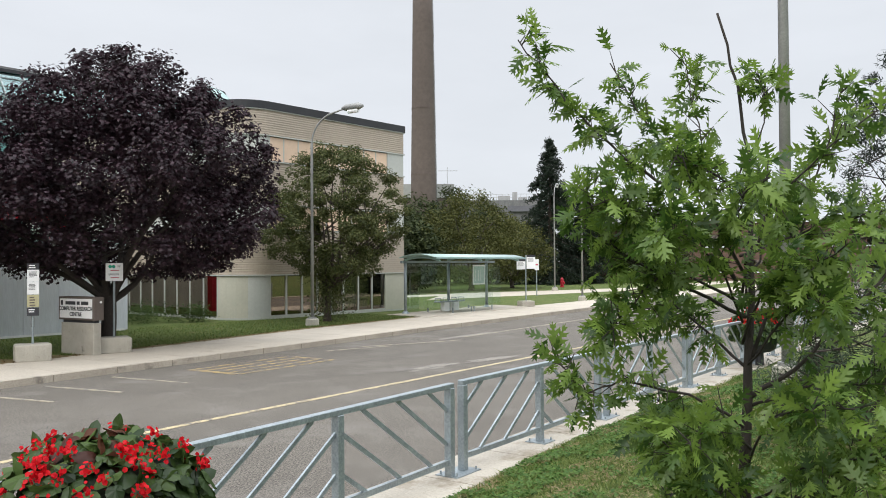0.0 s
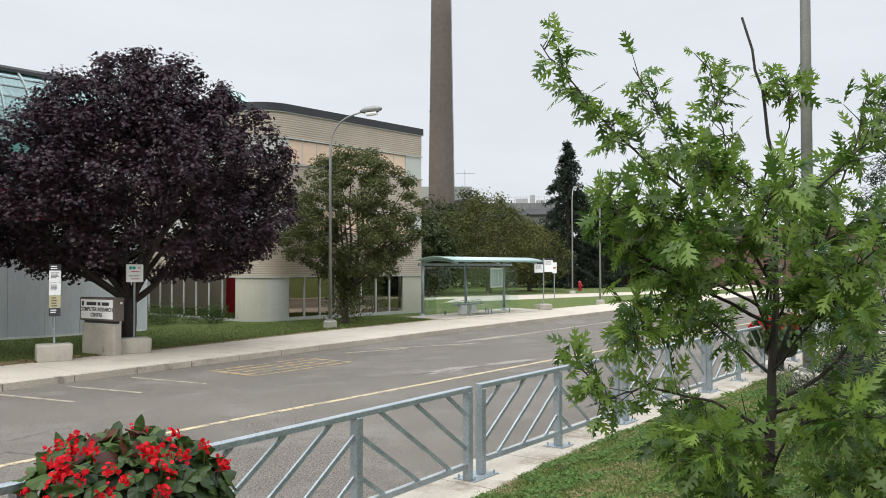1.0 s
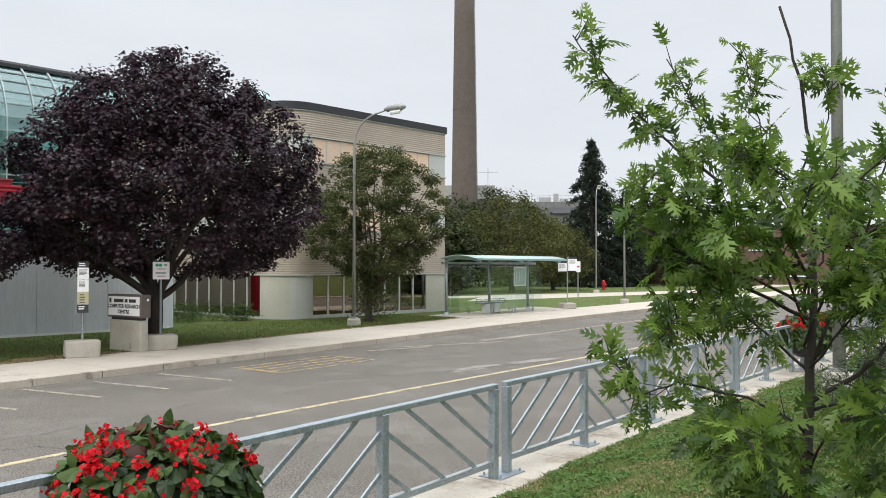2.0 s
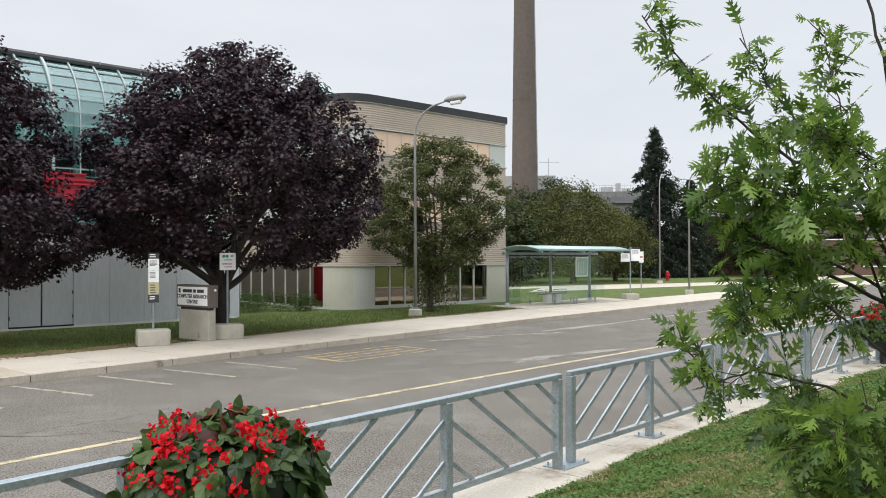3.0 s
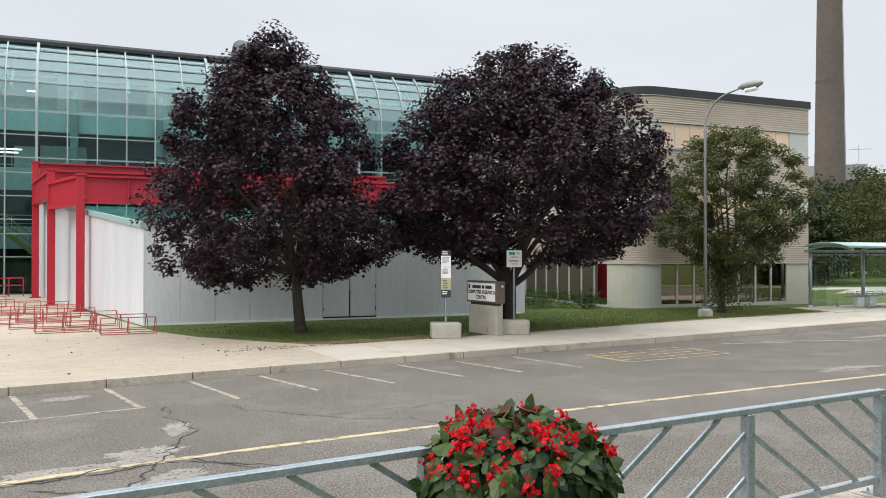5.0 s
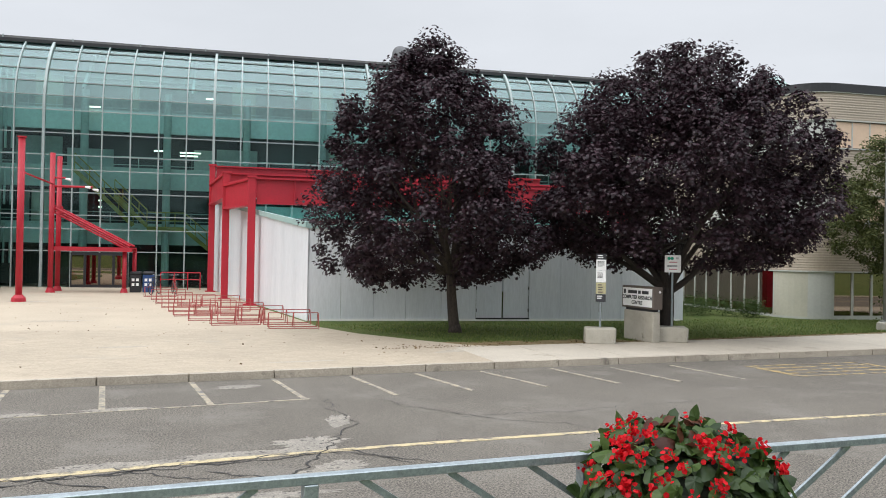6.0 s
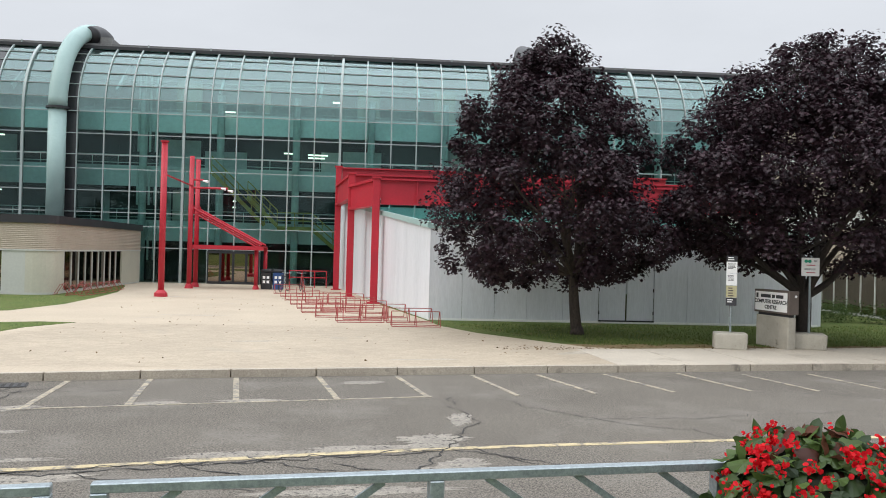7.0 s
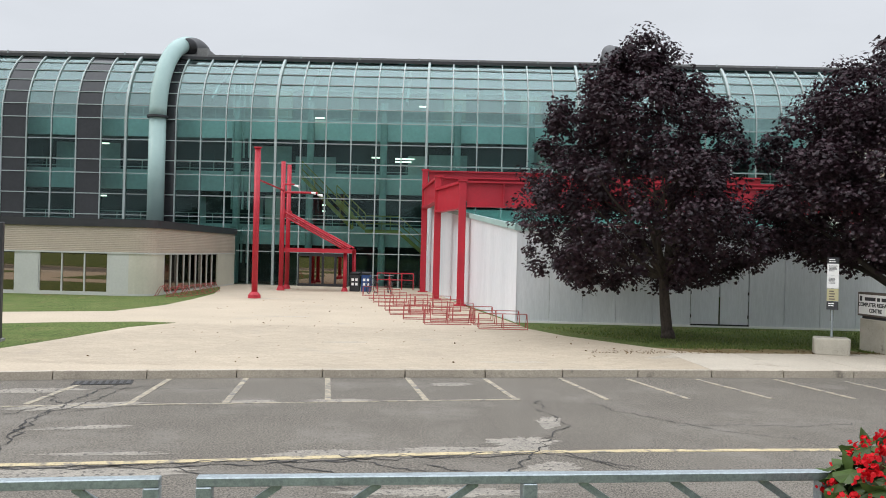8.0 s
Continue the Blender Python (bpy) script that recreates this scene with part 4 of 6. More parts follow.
for x in (23.13, 24.05, 24.97, 25.9, 26.8, 27.55, 28.55, 29.5):
    w = {26.8: 0.75, 27.55: 1.0, 28.55: 0.95, 29.5: 0.95}.get(x, 0.92)
    part("window", boxed(x + 0.04, x + w - 0.04, BY0 + 0.05, BY0 + 0.07, 0.27, 2.02), GLASS_DARK, east)
    bm = bmesh.new()
    box(bm, x - 0.04, x + 0.04, BY0, BY0 + 0.09, 0.22, 2.05), box(bm, x + 0.04, x + w - 0.04, BY0, BY0 + 0.09, 0.22, 0.29)
    part("window_frame", bm, PALE, east)
part("door_rail", boxed(26.84, 27.51, BY0 + 0.01, BY0 + 0.09, 1.9, 2.02), PALE, east)
part("door_handle", boxed(27.4, 27.45, BY0 - 0.05, BY0 + 0.02, 1.0, 1.3), POLE, east)
for i in range(9):
    y0 = BY0 + 1.62 + i * 1.05
    part("window", boxed(BX0 + 0.05, BX0 + 0.07, y0 + 0.03, y0 + 1.02, 0.27, 2.02), GLASS_DARK, east)
    part("window_frame", boxed(BX0, BX0 + 0.09, y0 - 0.03, y0 + 0.03, 0.22, 2.05), PALE, east)
for y in (BY0 + 3.2, BY0 + 7.3):
    part("red_column", boxed(BX0 + 0.4, BX0 + 0.9, y, y + 0.6, 0.15, 2.6), RED, east, "red column behind the glass")
part("west_wall", boxed(BX0, BX0 + 0.08, BY0 + 11.1, BY1, 0.22, 2.05), CREAM, east)
bm = bmesh.new()
bar(bm, (26.0, BY0 + 2, 9.95), (28.5, BY0 + 2, 9.95), 0.05, 0.05)
for x in (26.0, 26.8, 27.6, 28.5):
    bar(bm, (x, BY0 + 2, 9.7), (x, BY0 + 2, 9.95), 0.05, 0.05, (1, 0, 0))
part("roof_rail", bm, POLE, east)

# ---------- metal-clad wing
wing = thing("metal_wing", "low wing clad in galvanised sheet with sloping glass roof", "building", at=BF)
WX0, WX1, WY = 1.95, 16.0, 28.7


def left_edge(y):
    return 1.95 - 0.178 * (y - 28.7)


xs = [1.95, 3.1, 4.24, 5.38, 6.66, 7.94]
for a, b in list(zip(xs, xs[1:])) + [(9.94 + i * 1.21, 9.94 + (i + 1) * 1.21) for i in range(5)]:
    part("cladding_sheet", boxed(a + 0.006, b - 0.006, WY, WY + 0.06, 0.2, 3.3), SHEET, wing)
part("cladding_sheet", boxed(7.94, 9.94, WY, WY + 0.06, 2.24, 3.3), SHEET, wing)
for x in (7.94, 8.95):
    leaf = part("door", boxed(x + 0.02, x + 0.97, WY + 0.015, WY + 0.055, 0.24, 2.22), SHEET, wing, "flush grey metal door leaf")
    for z in (0.45, 1.25, 2.0):
        part("hinge", boxed((x + 0.0 if x < 8.5 else x + 0.95), (x + 0.03 if x < 8.5 else x + 0.98), WY - 0.012, WY + 0.015, z, z + 0.12), BLACK, leaf)
part("door_sill", boxed(7.94, 9.94, WY - 0.03, WY + 0.06, 0.19, 0.24), BLACK, wing)
part("door_lamp", boxed(8.6, 9.4, WY - 0.1, WY, 2.42, 2.5), SIGN_WHITE, wing)
part("flashing", boxed(WX0 - 0.02, WX1, WY - 0.025, WY + 0.07, 0.13, 0.195), SIGN_WHITE, wing, "pale base flashing")
part("eaves", boxed(WX0 - 0.05, WX1 + 0.05, WY - 0.05, WY + 0.1, 3.3, 3.46), TEAL, wing, "teal eaves trim")
part("end_sheet", boxed(16.0, 16.3, WY + 0.3, WY + 0.36, 0.13, 3.4), SHEET, wing)
part("end_wall", boxed(16.24, 16.3, WY + 0.36, 52.0, 0.13, 3.4), SHEET, wing)
part("return", boxed(16.0, 16.06, WY + 0.06, WY + 0.3, 0.13, 3.4), SHEET, wing)
for i in range(12):
    y0, y1 = 28.7 + i * 1.9, 28.7 + (i + 1) * 1.9 - 0.015
    bm = bmesh.new()
    z0, z1 = 3.3 + 0.088 * (y0 - 28.7), 3.3 + 0.088 * (y1 - 28.7)
    v = [bm.verts.new(p) for dx in (0, 0.06) for p in ((left_edge(y0) + dx, y0, 0.13), (left_edge(y1) + dx, y1, 0.13), (left_edge(y1) + dx, y1, z1), (left_edge(y0) + dx, y0, z0))]
    for f in ((3, 2, 1, 0), (4, 5, 6, 7), (0, 1, 5, 4), (1, 2, 6, 5), (2, 3, 7, 6), (3, 0, 4, 7)):
        bm.faces.new([v[j] for j in f])
    part("cladding_sheet", bm, SHEET, wing)
bm = bmesh.new()
v = [bm.verts.new(p) for p in ((1.9, 28.65, 3.47), (16.3, 28.65, 3.47), (16.3, 51.5, 5.48), (left_edge(51.5) - 0.05, 51.5, 5.48))]
bm.faces.new(v)
part("sloping_roof", bm, GLASS_TEAL, wing, "teal sloping glass roof")
bm = bmesh.new()
v = [bm.verts.new(p) for p in ((2.2, 29.0, 3.2), (16.0, 29.0, 3.2), (16.0, 51.5, 5.2), (left_edge(51.5) + 0.2, 51.5, 5.2))]
bm.faces.new(v)
part("ceiling", bm, INNER, wing)
part("verge_trim", bar(bmesh.new(), (1.9, 28.65, 3.42), (left_edge(51.5) - 0.04, 51.5, 5.43), 0.1, 0.2), TEAL, wing)

# ---------- red steel frame
frame_red = thing("red_steel_frame", "red painted steel portal frame over the wing", "steel frame", at=BF)


def ibeam(p, q, depth, width, flange=0.07, web=0.05):
    bm = bmesh.new()
    p, q = Vector(p), Vector(q)
    up = Vector((0, 0, 1))
    bar(bm, p + up * (depth / 2 - flange / 2), q + up * (depth / 2 - flange / 2), width, flange)
    bar(bm, p - up * (depth / 2 - flange / 2), q - up * (depth / 2 - flange / 2), width, flange)
    bar(bm, p, q, web, depth - 2 * flange)
    return bm


COLS = ((-2.04, 48.6, 7.3), (-1.1, 41.4, 6.28), (0.09, 37.0, 5.72))
for x, y, h in COLS:
    part("column", boxed(x - 0.165, x + 0.165, y - 0.165, y + 0.165, 0.13, h, bevel=0.02), RED, frame_red)
    part("base_plate", boxed(x - 0.28, x + 0.28, y - 0.28, y + 0.28, 0.13, 0.19), RED, frame_red)
    part("cap", boxed(x - 0.22, x + 0.22, y - 0.22, y + 0.22, h - 0.06, h + 0.03), RED, frame_red)
for (x0, y0, h0), (x1, y1, h1) in zip(COLS, COLS[1:]):
    bm = bmesh.new()
    zt = (h0 + h1) / 2 - 0.35
    bar(bm, (x0, y0, h1 + 0.0 - 0.1), (x1, y1, h1 - 0.1), 0.36, 0.12), bar(bm, (x0, y0, h1 - 0.65), (x1, y1, h1 - 0.65), 0.14, 1.0), bar(bm, (x0, y0, h1 - 1.2), (x1, y1, h1 - 1.2), 0.36, 0.12)
    part("girder", bm, RED, frame_red)
for x, y, h in COLS:
    part("long_beam", ibeam((x + 0.2, y, h - 0.62), (17.5, y, h - 0.62), 1.15, 0.4), RED, frame_red)
for i in range(8):
    x = 1.9 + 2.0 * i
    part("stiffener", boxed(x, x + 0.04, 36.82, 37.0, 4.6, 5.65), RED, frame_red)
part("far_column", boxed(17.3, 17.7, 36.8, 37.2, 0.13, 5.7), RED, frame_red)

# ---------- red entrance portal and mast
mast = thing("red_mast", "tall red steel mast on a bolted base", "mast", at=BF @ pose(-9.5, 38.6, 0.139))
part("shaft", tube(bmesh.new(), [(0, 0, 0.1), (0, 0, 7.0)], 0.14, 16), RED, mast, smooth=True)
part("base", tube(bmesh.new(), [(0, 0, 0), (0, 0, 0.16), (0, 0, 0.3)], [0.3, 0.28, 0.16], 12), RED, mast)
part("cap", tube(bmesh.new(), [(0, 0, 7.0), (0, 0, 7.06)], 0.19, 16), RED, mast)
portal = thing("red_portal", "red steel entrance portal with braces and spotlights", "portal", at=BF)
for x, y, h in ((-9.95, 46.5, 7.38), (-10.0, 48.4, 7.4)):
    part("post", tube(bmesh.new(), [(x, y, 0.139), (x, y, h)], 0.13, 14), RED, portal, smooth=True)
    part("post_base", tube(bmesh.new(), [(x, y, 0.139), (x, y, 0.4)], [0.24, 0.15], 12), RED, portal)
for x, y in ((-6.4, 46.9), (-6.1, 48.5)):
    part("post", tube(bmesh.new(), [(x, y, 0.139), (x, y, 2.4)], 0.11, 14), RED, portal, smooth=True)
    part("post_base", tube(bmesh.new(), [(x, y, 0.139), (x, y, 0.36)], [0.2, 0.13], 12), RED, portal)
for y in (46.6, 48.4):
    part("lintel", bar(bmesh.new(), (-10.1, y, 2.42), (-6.0, y, 2.42), 0.16, 0.22), RED, portal)
    part("brace", tube(bmesh.new(), [(-9.95, y, 4.6), (-6.1, y, 2.6)], 0.06, 8), RED, portal)
    part("brace", tube(bmesh.new(), [(-9.95, y, 4.35), (-6.3, y, 2.45)], 0.045, 8), RED, portal)
    part("collar", tube(bmesh.new(), [(-9.95, y, 4.3), (-9.95, y, 4.7)], 0.16, 14), RED, portal)
part("canopy", boxed(-10.1, -6.0, 46.7, 48.3, 2.48, 2.54), RED, portal)
part("arm", tube(bmesh.new(), [(-9.9, 46.5, 6.1), (-9.3, 46.5, 6.1)], 0.05, 8), RED, portal)
part("arm", tube(bmesh.new(), [(-9.9, 46.5, 5.66), (-8.0, 46.5, 5.66)], 0.06, 8), RED, portal)
for x, z in ((-9.2, 6.1), (-8.25, 5.72), (-7.85, 5.6)):
    part("spotlight", tube(bmesh.new(), [(x - 0.14, 46.5, z - 0.05), (x + 0.14, 46.4, z - 0.1)], [0.04, 0.08], 10), SIGN_WHITE, portal)
link = part("tie_bar", tube(bmesh.new(), [(-9.5, 38.6, 5.7), (-9.9, 46.5, 5.75)], 0.045, 8), RED, portal)

# ---------- distance: stack, plant buildings, brick school
stack = thing("chimney", "tall brown-grey concrete chimney stack", "chimney", at=pose(158.85, 120, 0))
part("shaft", tube(bmesh.new(), [(0, 0, 0), (0, 0, 20), (0.05, 0, 62), (0.05, 0, 78)], [3.3, 3.05, 2.45, 2.25], 32), STACKC, stack, smooth=True)
for z, r in ((24, 3.03), (40, 2.8)):
    part("band", tube(bmesh.new(), [(0, 0, z), (0, 0, z + 0.25)], r, 32), STACKC, stack)
bm = bmesh.new()
for o in (-0.25, 0.25):
    bar(bm, (2.2 + o * 0.6, -2.6 + o * 0.8, 4), (1.55 + o * 0.6, -1.85 + o * 0.8, 70), 0.08, 0.08, (1, 0, 0))
part("ladder", bm, GREY, stack, "steel ladder up the stack")
plant = thing("plant_building", "grey plant building with roof railings behind the trees", "building")
bm = boxed(-8, 7.5, 0, 14, 0, 19.4)
bm.transform(pose(168, 125, 0, 0, 0, -53.4))
part("block", bm, STACKC, plant)
bm = boxed(-6.6, 6.3, -0.2, 12, 19.4, 22.9)
bm.transform(pose(168, 125, 0, 0, 0, -53.4))
part("penthouse", bm, PLANTGREY, plant, "pale corrugated penthouse")
LOW = pose(114.5, 71.5, 0, 0, 0, -58)


def turned(bm, m):
    bm.transform(m)
    return bm


part("low_block", turned(boxed(-6.9, 6.9, 0, 14, 0, 12.9), LOW), GREY, plant)
bm = bmesh.new()
v = [bm.verts.new(q) for q in ((1.8, -0.6, 11.0), (7.4, -0.6, 11.0), (7.4, 0.6, 12.95), (1.8, 0.6, 12.95))]
bm.faces.new(v)
part("slate_roof", turned(bm, LOW), surf("slate", (0.09, 0.09, 0.095), (0.07, 0.07, 0.075), 0.8, scale=0.5, fine=6, grain=0.2), plant)
bm = bmesh.new()
for z in (13.45, 13.95):
    bar(bm, (-6.9, 0.8, z), (6.9, 0.8, z), 0.06, 0.05)
for i in range(15):
    bar(bm, (-6.9 + 0.985 * i, 0.8, 12.9), (-6.9 + 0.985 * i, 0.8, 13.95), 0.05, 0.05, (1, 0, 0))
part("roof_rail", turned(bm, LOW), PLANTGREY, plant)
for x0, x1, z1 in ((0.2, 2.2, 13.8), (2.6, 3.4, 14.4), (3.6, 5.0, 13.5)):
    part("vent_box", turned(boxed(x0, x1, 2, 4, 12.9, z1), LOW), PLANTGREY, plant)
part("aerial", turned(bar(bar(bmesh.new(), (4.6, 3, 22.9), (4.6, 3, 27.6), 0.12, 0.12, (1, 0, 0)), (2.2, 3, 26.6), (7.2, 3, 26.6), 0.1, 0.1), pose(168, 125, 0, 0, 0, -53.4)), PLANTGREY, plant)
school = thing("brick_building", "low brown brick building with ribbon windows", "building", at=pose(112, 24, 0, 0, 0, -66))
part("wall", boxed(-26, 34, 0, 14, 0, 7.6), BRICK, school)
part("roof", boxed(-26.3, 34.3, -0.3, 14.3, 7.6, 8.3), SHEET, school, "pale roof edge")
for row, z in enumerate((1.3, 4.6)):
    for i in range(11):
        x = -22 + i * 4.9
        win = part("window", boxed(x, x + 2.6, -0.06, 0.05, z, z + 1.5), GLASS_DARK, school)
        part("sill", boxed(x - 0.1, x + 2.7, -0.16, 0.0, z - 0.15, z), SHEET, win)
# ---------- galvanised fence panels
def fence_panel(p, q):
    """One panel: three posts on plates, two rails and slanting bars that rise to the middle post."""
    p, q = Vector(p), Vector(q)
    ln = (q - p).length
    turn = math.degrees(math.atan2(q.y - p.y, q.x - p.x))
    f = thing("fence_panel", "galvanised steel fence panel with slanting bars on a concrete strip", "fence", group="street fence",
              at=pose(p.x, p.y, 0.1, 0, 0, turn))
    top, low = 1.0, 0.17
    for x in (0.045, ln / 2, ln - 0.045):
        part("post", boxed(x - 0.045, x + 0.045, -0.045, 0.045, 0.012, top, bevel=0.006), STEEL, f)
        if x < ln - 0.1:
            x0 = x - 0.14 if x > 0.1 else -0.3
            part("base_plate", boxed(x0, x + 0.16, -0.15, 0.15, 0.0, 0.012), STEEL, f)
            for bx in (x0 + 0.05, x + 0.11):
                for by in (-0.11, 0.11):
                    part("bolt", tube(bmesh.new(), [(bx, by, 0.012), (bx, by, 0.05)], 0.012, 6), STEEL, f)
    part("top_rail", boxed(0.0, ln, -0.04, 0.04, top, top + 0.055, bevel=0.006), STEEL, f)
    for a, b in ((0.09, ln / 2 - 0.045), (ln / 2 + 0.045, ln - 0.09)):
        part("bottom_rail", boxed(a, b, -0.025, 0.025, low - 0.03, low + 0.03), STEEL, f)
    half = ln / 2 - 0.09
    run = 1.22
    for i in range(5):
        s = -0.84 + 0.58 * i
        x0, z0, x1, z1 = s, low + 0.02, s + run, top
        k = (z1 - z0) / (x1 - x0)
        if x0 < 0:
            z0, x0 = z0 - k * x0, 0.0
        if x1 > half:
            z1, x1 = z0 + k * (half - x0), half
        for side in (0, 1):
            xa, xb = (0.09 + x0, 0.09 + x1) if side == 0 else (ln - 0.09 - x0, ln - 0.09 - x1)
            part("slanting_bar", bar(bmesh.new(), (xa, 0, z0), (xb, 0, z1), 0.022, 0.042), STEEL, f)
    return f


ENDS = [((-9.6, 4.0), (-5.65, 4.54)), ((-5.42, 4.62), (-1.47, 5.04)), ((-1.27, 5.06), (2.62, 5.33)), ((3.72, 5.23), (7.68, 5.42)), ((7.9, 5.45), (11.77, 5.52)), ((12.0, 5.52), (15.7, 5.54)),
        ((15.9, 5.54), (19.6, 5.56)), ((20.4, 5.55), (24.2, 5.6)), ((24.4, 5.6), (28.2, 5.65)), ((28.4, 5.65), (32.2, 5.7)), ((32.4, 5.7), (36.2, 5.74)), ((36.4, 5.74), (40.2, 5.78))]
for a, b in ENDS:
    fence_panel((*a, 0), (*b, 0))


# ---------- lamp posts
def lamp_post(x, y, z, h, arm, turn, r=0.068, label="tall grey street lamp with a curved arm"):
    l = thing("street_lamp", label, "street lamp", group="street lamps", at=pose(x, y, z, 0, 0, turn))
    part("footing", tube(bmesh.new(), [(0, 0, 0), (0, 0, 0.25), (0, 0, 0.28)], [0.28, 0.26, 0.22], 14), BLOCK, l)
    part("flange", tube(bmesh.new(), [(0, 0, 0.28), (0, 0, 0.34)], 0.17, 12), POLE, l)
    pts = [(0, 0, 0.3), (0, 0, h - 1.3)] + [(arm * (1 - math.cos(a)), 0, h - 1.3 + 1.2 * math.sin(a)) for a in np.linspace(0.2, 1.35, 8)] + [(arm * 1.15, 0, h - 0.02)]
    part("pole", tube(bmesh.new(), pts, [r, r * 0.75] + [r * 0.55] * 8 + [r * 0.5], 12), POLE, l, smooth=True)
    head = part("lamp_head", tube(bmesh.new(), [(arm * 1.1, 0, h), (arm * 1.25, 0, h + 0.02), (arm * 1.7, 0, h + 0.05), (arm * 1.85, 0, h + 0.04)], [0.05, 0.13, 0.14, 0.05], 14), POLE, l, smooth=True)
    part("lens", tube(bmesh.new(), [(arm * 1.32, 0, h - 0.13), (arm * 1.68, 0, h - 0.11)], [0.09, 0.09], 10), SIGN_WHITE, head)
    return l


lamp_post(23.3, 23.1, 0.13, 8.42, 1.25, -78)
lamp_post(47.8, 23.5, 0.13, 8.0, 1.25, -78)
lamp_post(64.2, 34.2, 0.13, 9.4, 1.3, 20)
big = lamp_post(15.2, 3.55, 0.42, 10.5, 1.3, 90, r=0.105, label="thick grey steel lamp post on the grass bank")


# ---------- blocks with sign posts
def concrete_block(w, d, h):
    bm = boxed(-w / 2, w / 2, -d / 2, d / 2, 0, h, bevel=0.035)
    rnd_ = random.Random(int(w * 100))
    for v in bm.verts:
        v.co += Vector((rnd_.uniform(-1, 1), rnd_.uniform(-1, 1), rnd_.uniform(-1, 0.3))) * 0.012
    return bm


def flat_bars(parent, x, z, rows, width, y, mat, h=0.012, align=0.0, seed=1):
    """Unreadable lines of print as plain bars."""
    r = random.Random(seed)
    for i in range(rows):
        w = width * r.uniform(0.55, 1.0)
        part("print_line", boxed(x - width / 2, x - width / 2 + w, y - 0.002, y, z - i * 2.2 * h - h, z - i * 2.2 * h), mat, parent)


stop = thing("transit_stop_sign", "transit post in a concrete block with white and yellow panels", "sign", at=pose(10.85, 20.55, 0.13, 0, 0, -22))
part("block", concrete_block(0.82, 0.58, 0.44), BLOCK, stop)
part("post", tube(bmesh.new(), [(0, 0, 0.44), (0, 0, 2.45)], 0.028, 8), STEEL, stop)
for z0, z1, m in ((2.3, 2.46, INK), (2.0, 2.3, SIGN_WHITE), (1.68, 1.99, SIGN_WHITE), (1.36, 1.67, SIGN_YELLOW), (1.14, 1.35, INK)):
    pan = part("panel", boxed(-0.135, 0.135, -0.055, -0.035, z0, z1), m, stop)
    if m is SIGN_WHITE:
        flat_bars(pan, 0, z1 - 0.05, 5, 0.2, -0.055, INK, 0.014, seed=int(z0 * 10))
    elif m is SIGN_YELLOW:
        flat_bars(pan, 0, z1 - 0.05, 4, 0.16, -0.055, SIGN_BROWN, 0.03, seed=3)
    else:
        flat_bars(pan, 0, z1 - 0.04, 2, 0.2, -0.055, SIGN_WHITE, 0.025, seed=int(z0 * 7))
part("side_panel", boxed(-0.04, 0.04, 0.03, 0.05, 0.85, 1.3), POLE, stop)

board = thing("bus_stop_sign", "square white bus stop sign on a post in a concrete block", "sign", at=pose(13.15, 20.62, 0.13, 0, 0, -24))
part("block", concrete_block(0.84, 0.58, 0.44), BLOCK, board)
part("post", tube(bmesh.new(), [(0, 0, 0.42), (0, 0, 2.45)], 0.03, 8), STEEL, board)
face = part("panel", boxed(-0.225, 0.225, -0.05, -0.035, 1.97, 2.46, bevel=0.01), SIGN_WHITE, board)
for x in (-0.11, -0.02):
    part("green_mark", tube(bmesh.new(), [(x, -0.053, 2.365), (x, -0.05, 2.365)], 0.045, 14), SIGN_GREEN, face)
flat_bars(face, 0.14, 2.39, 2, 0.12, -0.051, INK, 0.012, seed=4)
for z in (2.25, 2.05):
    part("red_arrow", boxed(-0.1, 0.12, -0.053, -0.05, z, z + 0.022), SIGN_PINK, face)
flat_bars(face, 0.0, 2.17, 2, 0.3, -0.051, INK, 0.012, seed=6)

# ---------- name sign on a concrete plinth
sign = thing("name_sign", "illuminated name sign in a brown case on a concrete plinth", "sign", at=pose(12.27, 21.75, 0.13, 0, 0, 4))
part("plinth", boxed(0.0, 0.24, -1.42, 0.0, 0, 0.86, bevel=0.02), BLOCK, sign, "weathered concrete plinth")
part("spacer", boxed(0.03, 0.21, -1.36, -0.06, 0.86, 0.93), INK, sign)
case = part("case", boxed(-0.03, 0.27, -1.48, 0.06, 0.93, 1.56, bevel=0.012), SIGN_BROWN, sign, "brown sign case")
part("face", boxed(-0.045, -0.031, -1.41, -0.01, 0.985, 1.505), SIGN_WHITE, case, "white lettered face")
part("end_light", tube(bmesh.new(), [(0.17, -1.495, 1.42), (0.17, -1.48, 1.42)], 0.035, 12), SIGN_WHITE, case)


def lettering(text, size, parent, m):
    cu = bpy.data.curves.new("lettering", "FONT")
    cu.body, cu.size, cu.align_x, cu.align_y, cu.extrude = text, size, "CENTER", "CENTER", 0.002
    cu.offset = 0.0045
    tmp = bpy.data.objects.new("lettering", cu)
    scene.collection.objects.link(tmp)
    me = bpy.data.meshes.new_from_object(tmp.evaluated_get(bpy.context.evaluated_depsgraph_get()))
    bpy.data.objects.remove(tmp)
    me.materials.clear()
    me.materials.append(INK)
    ob = new("lettering", me)
    ob.parent, ob.matrix_basis = parent, m
    return ob


for i, txt in enumerate(("COMPUTER RESEARCH", "CENTRE")):
    lettering(txt, 0.140, case, Matrix.Translation((-0.048, -0.71, 1.235 - 0.15 * i)) @ pose(0, 0, 0, 90, 0, -90))
y = -0.27
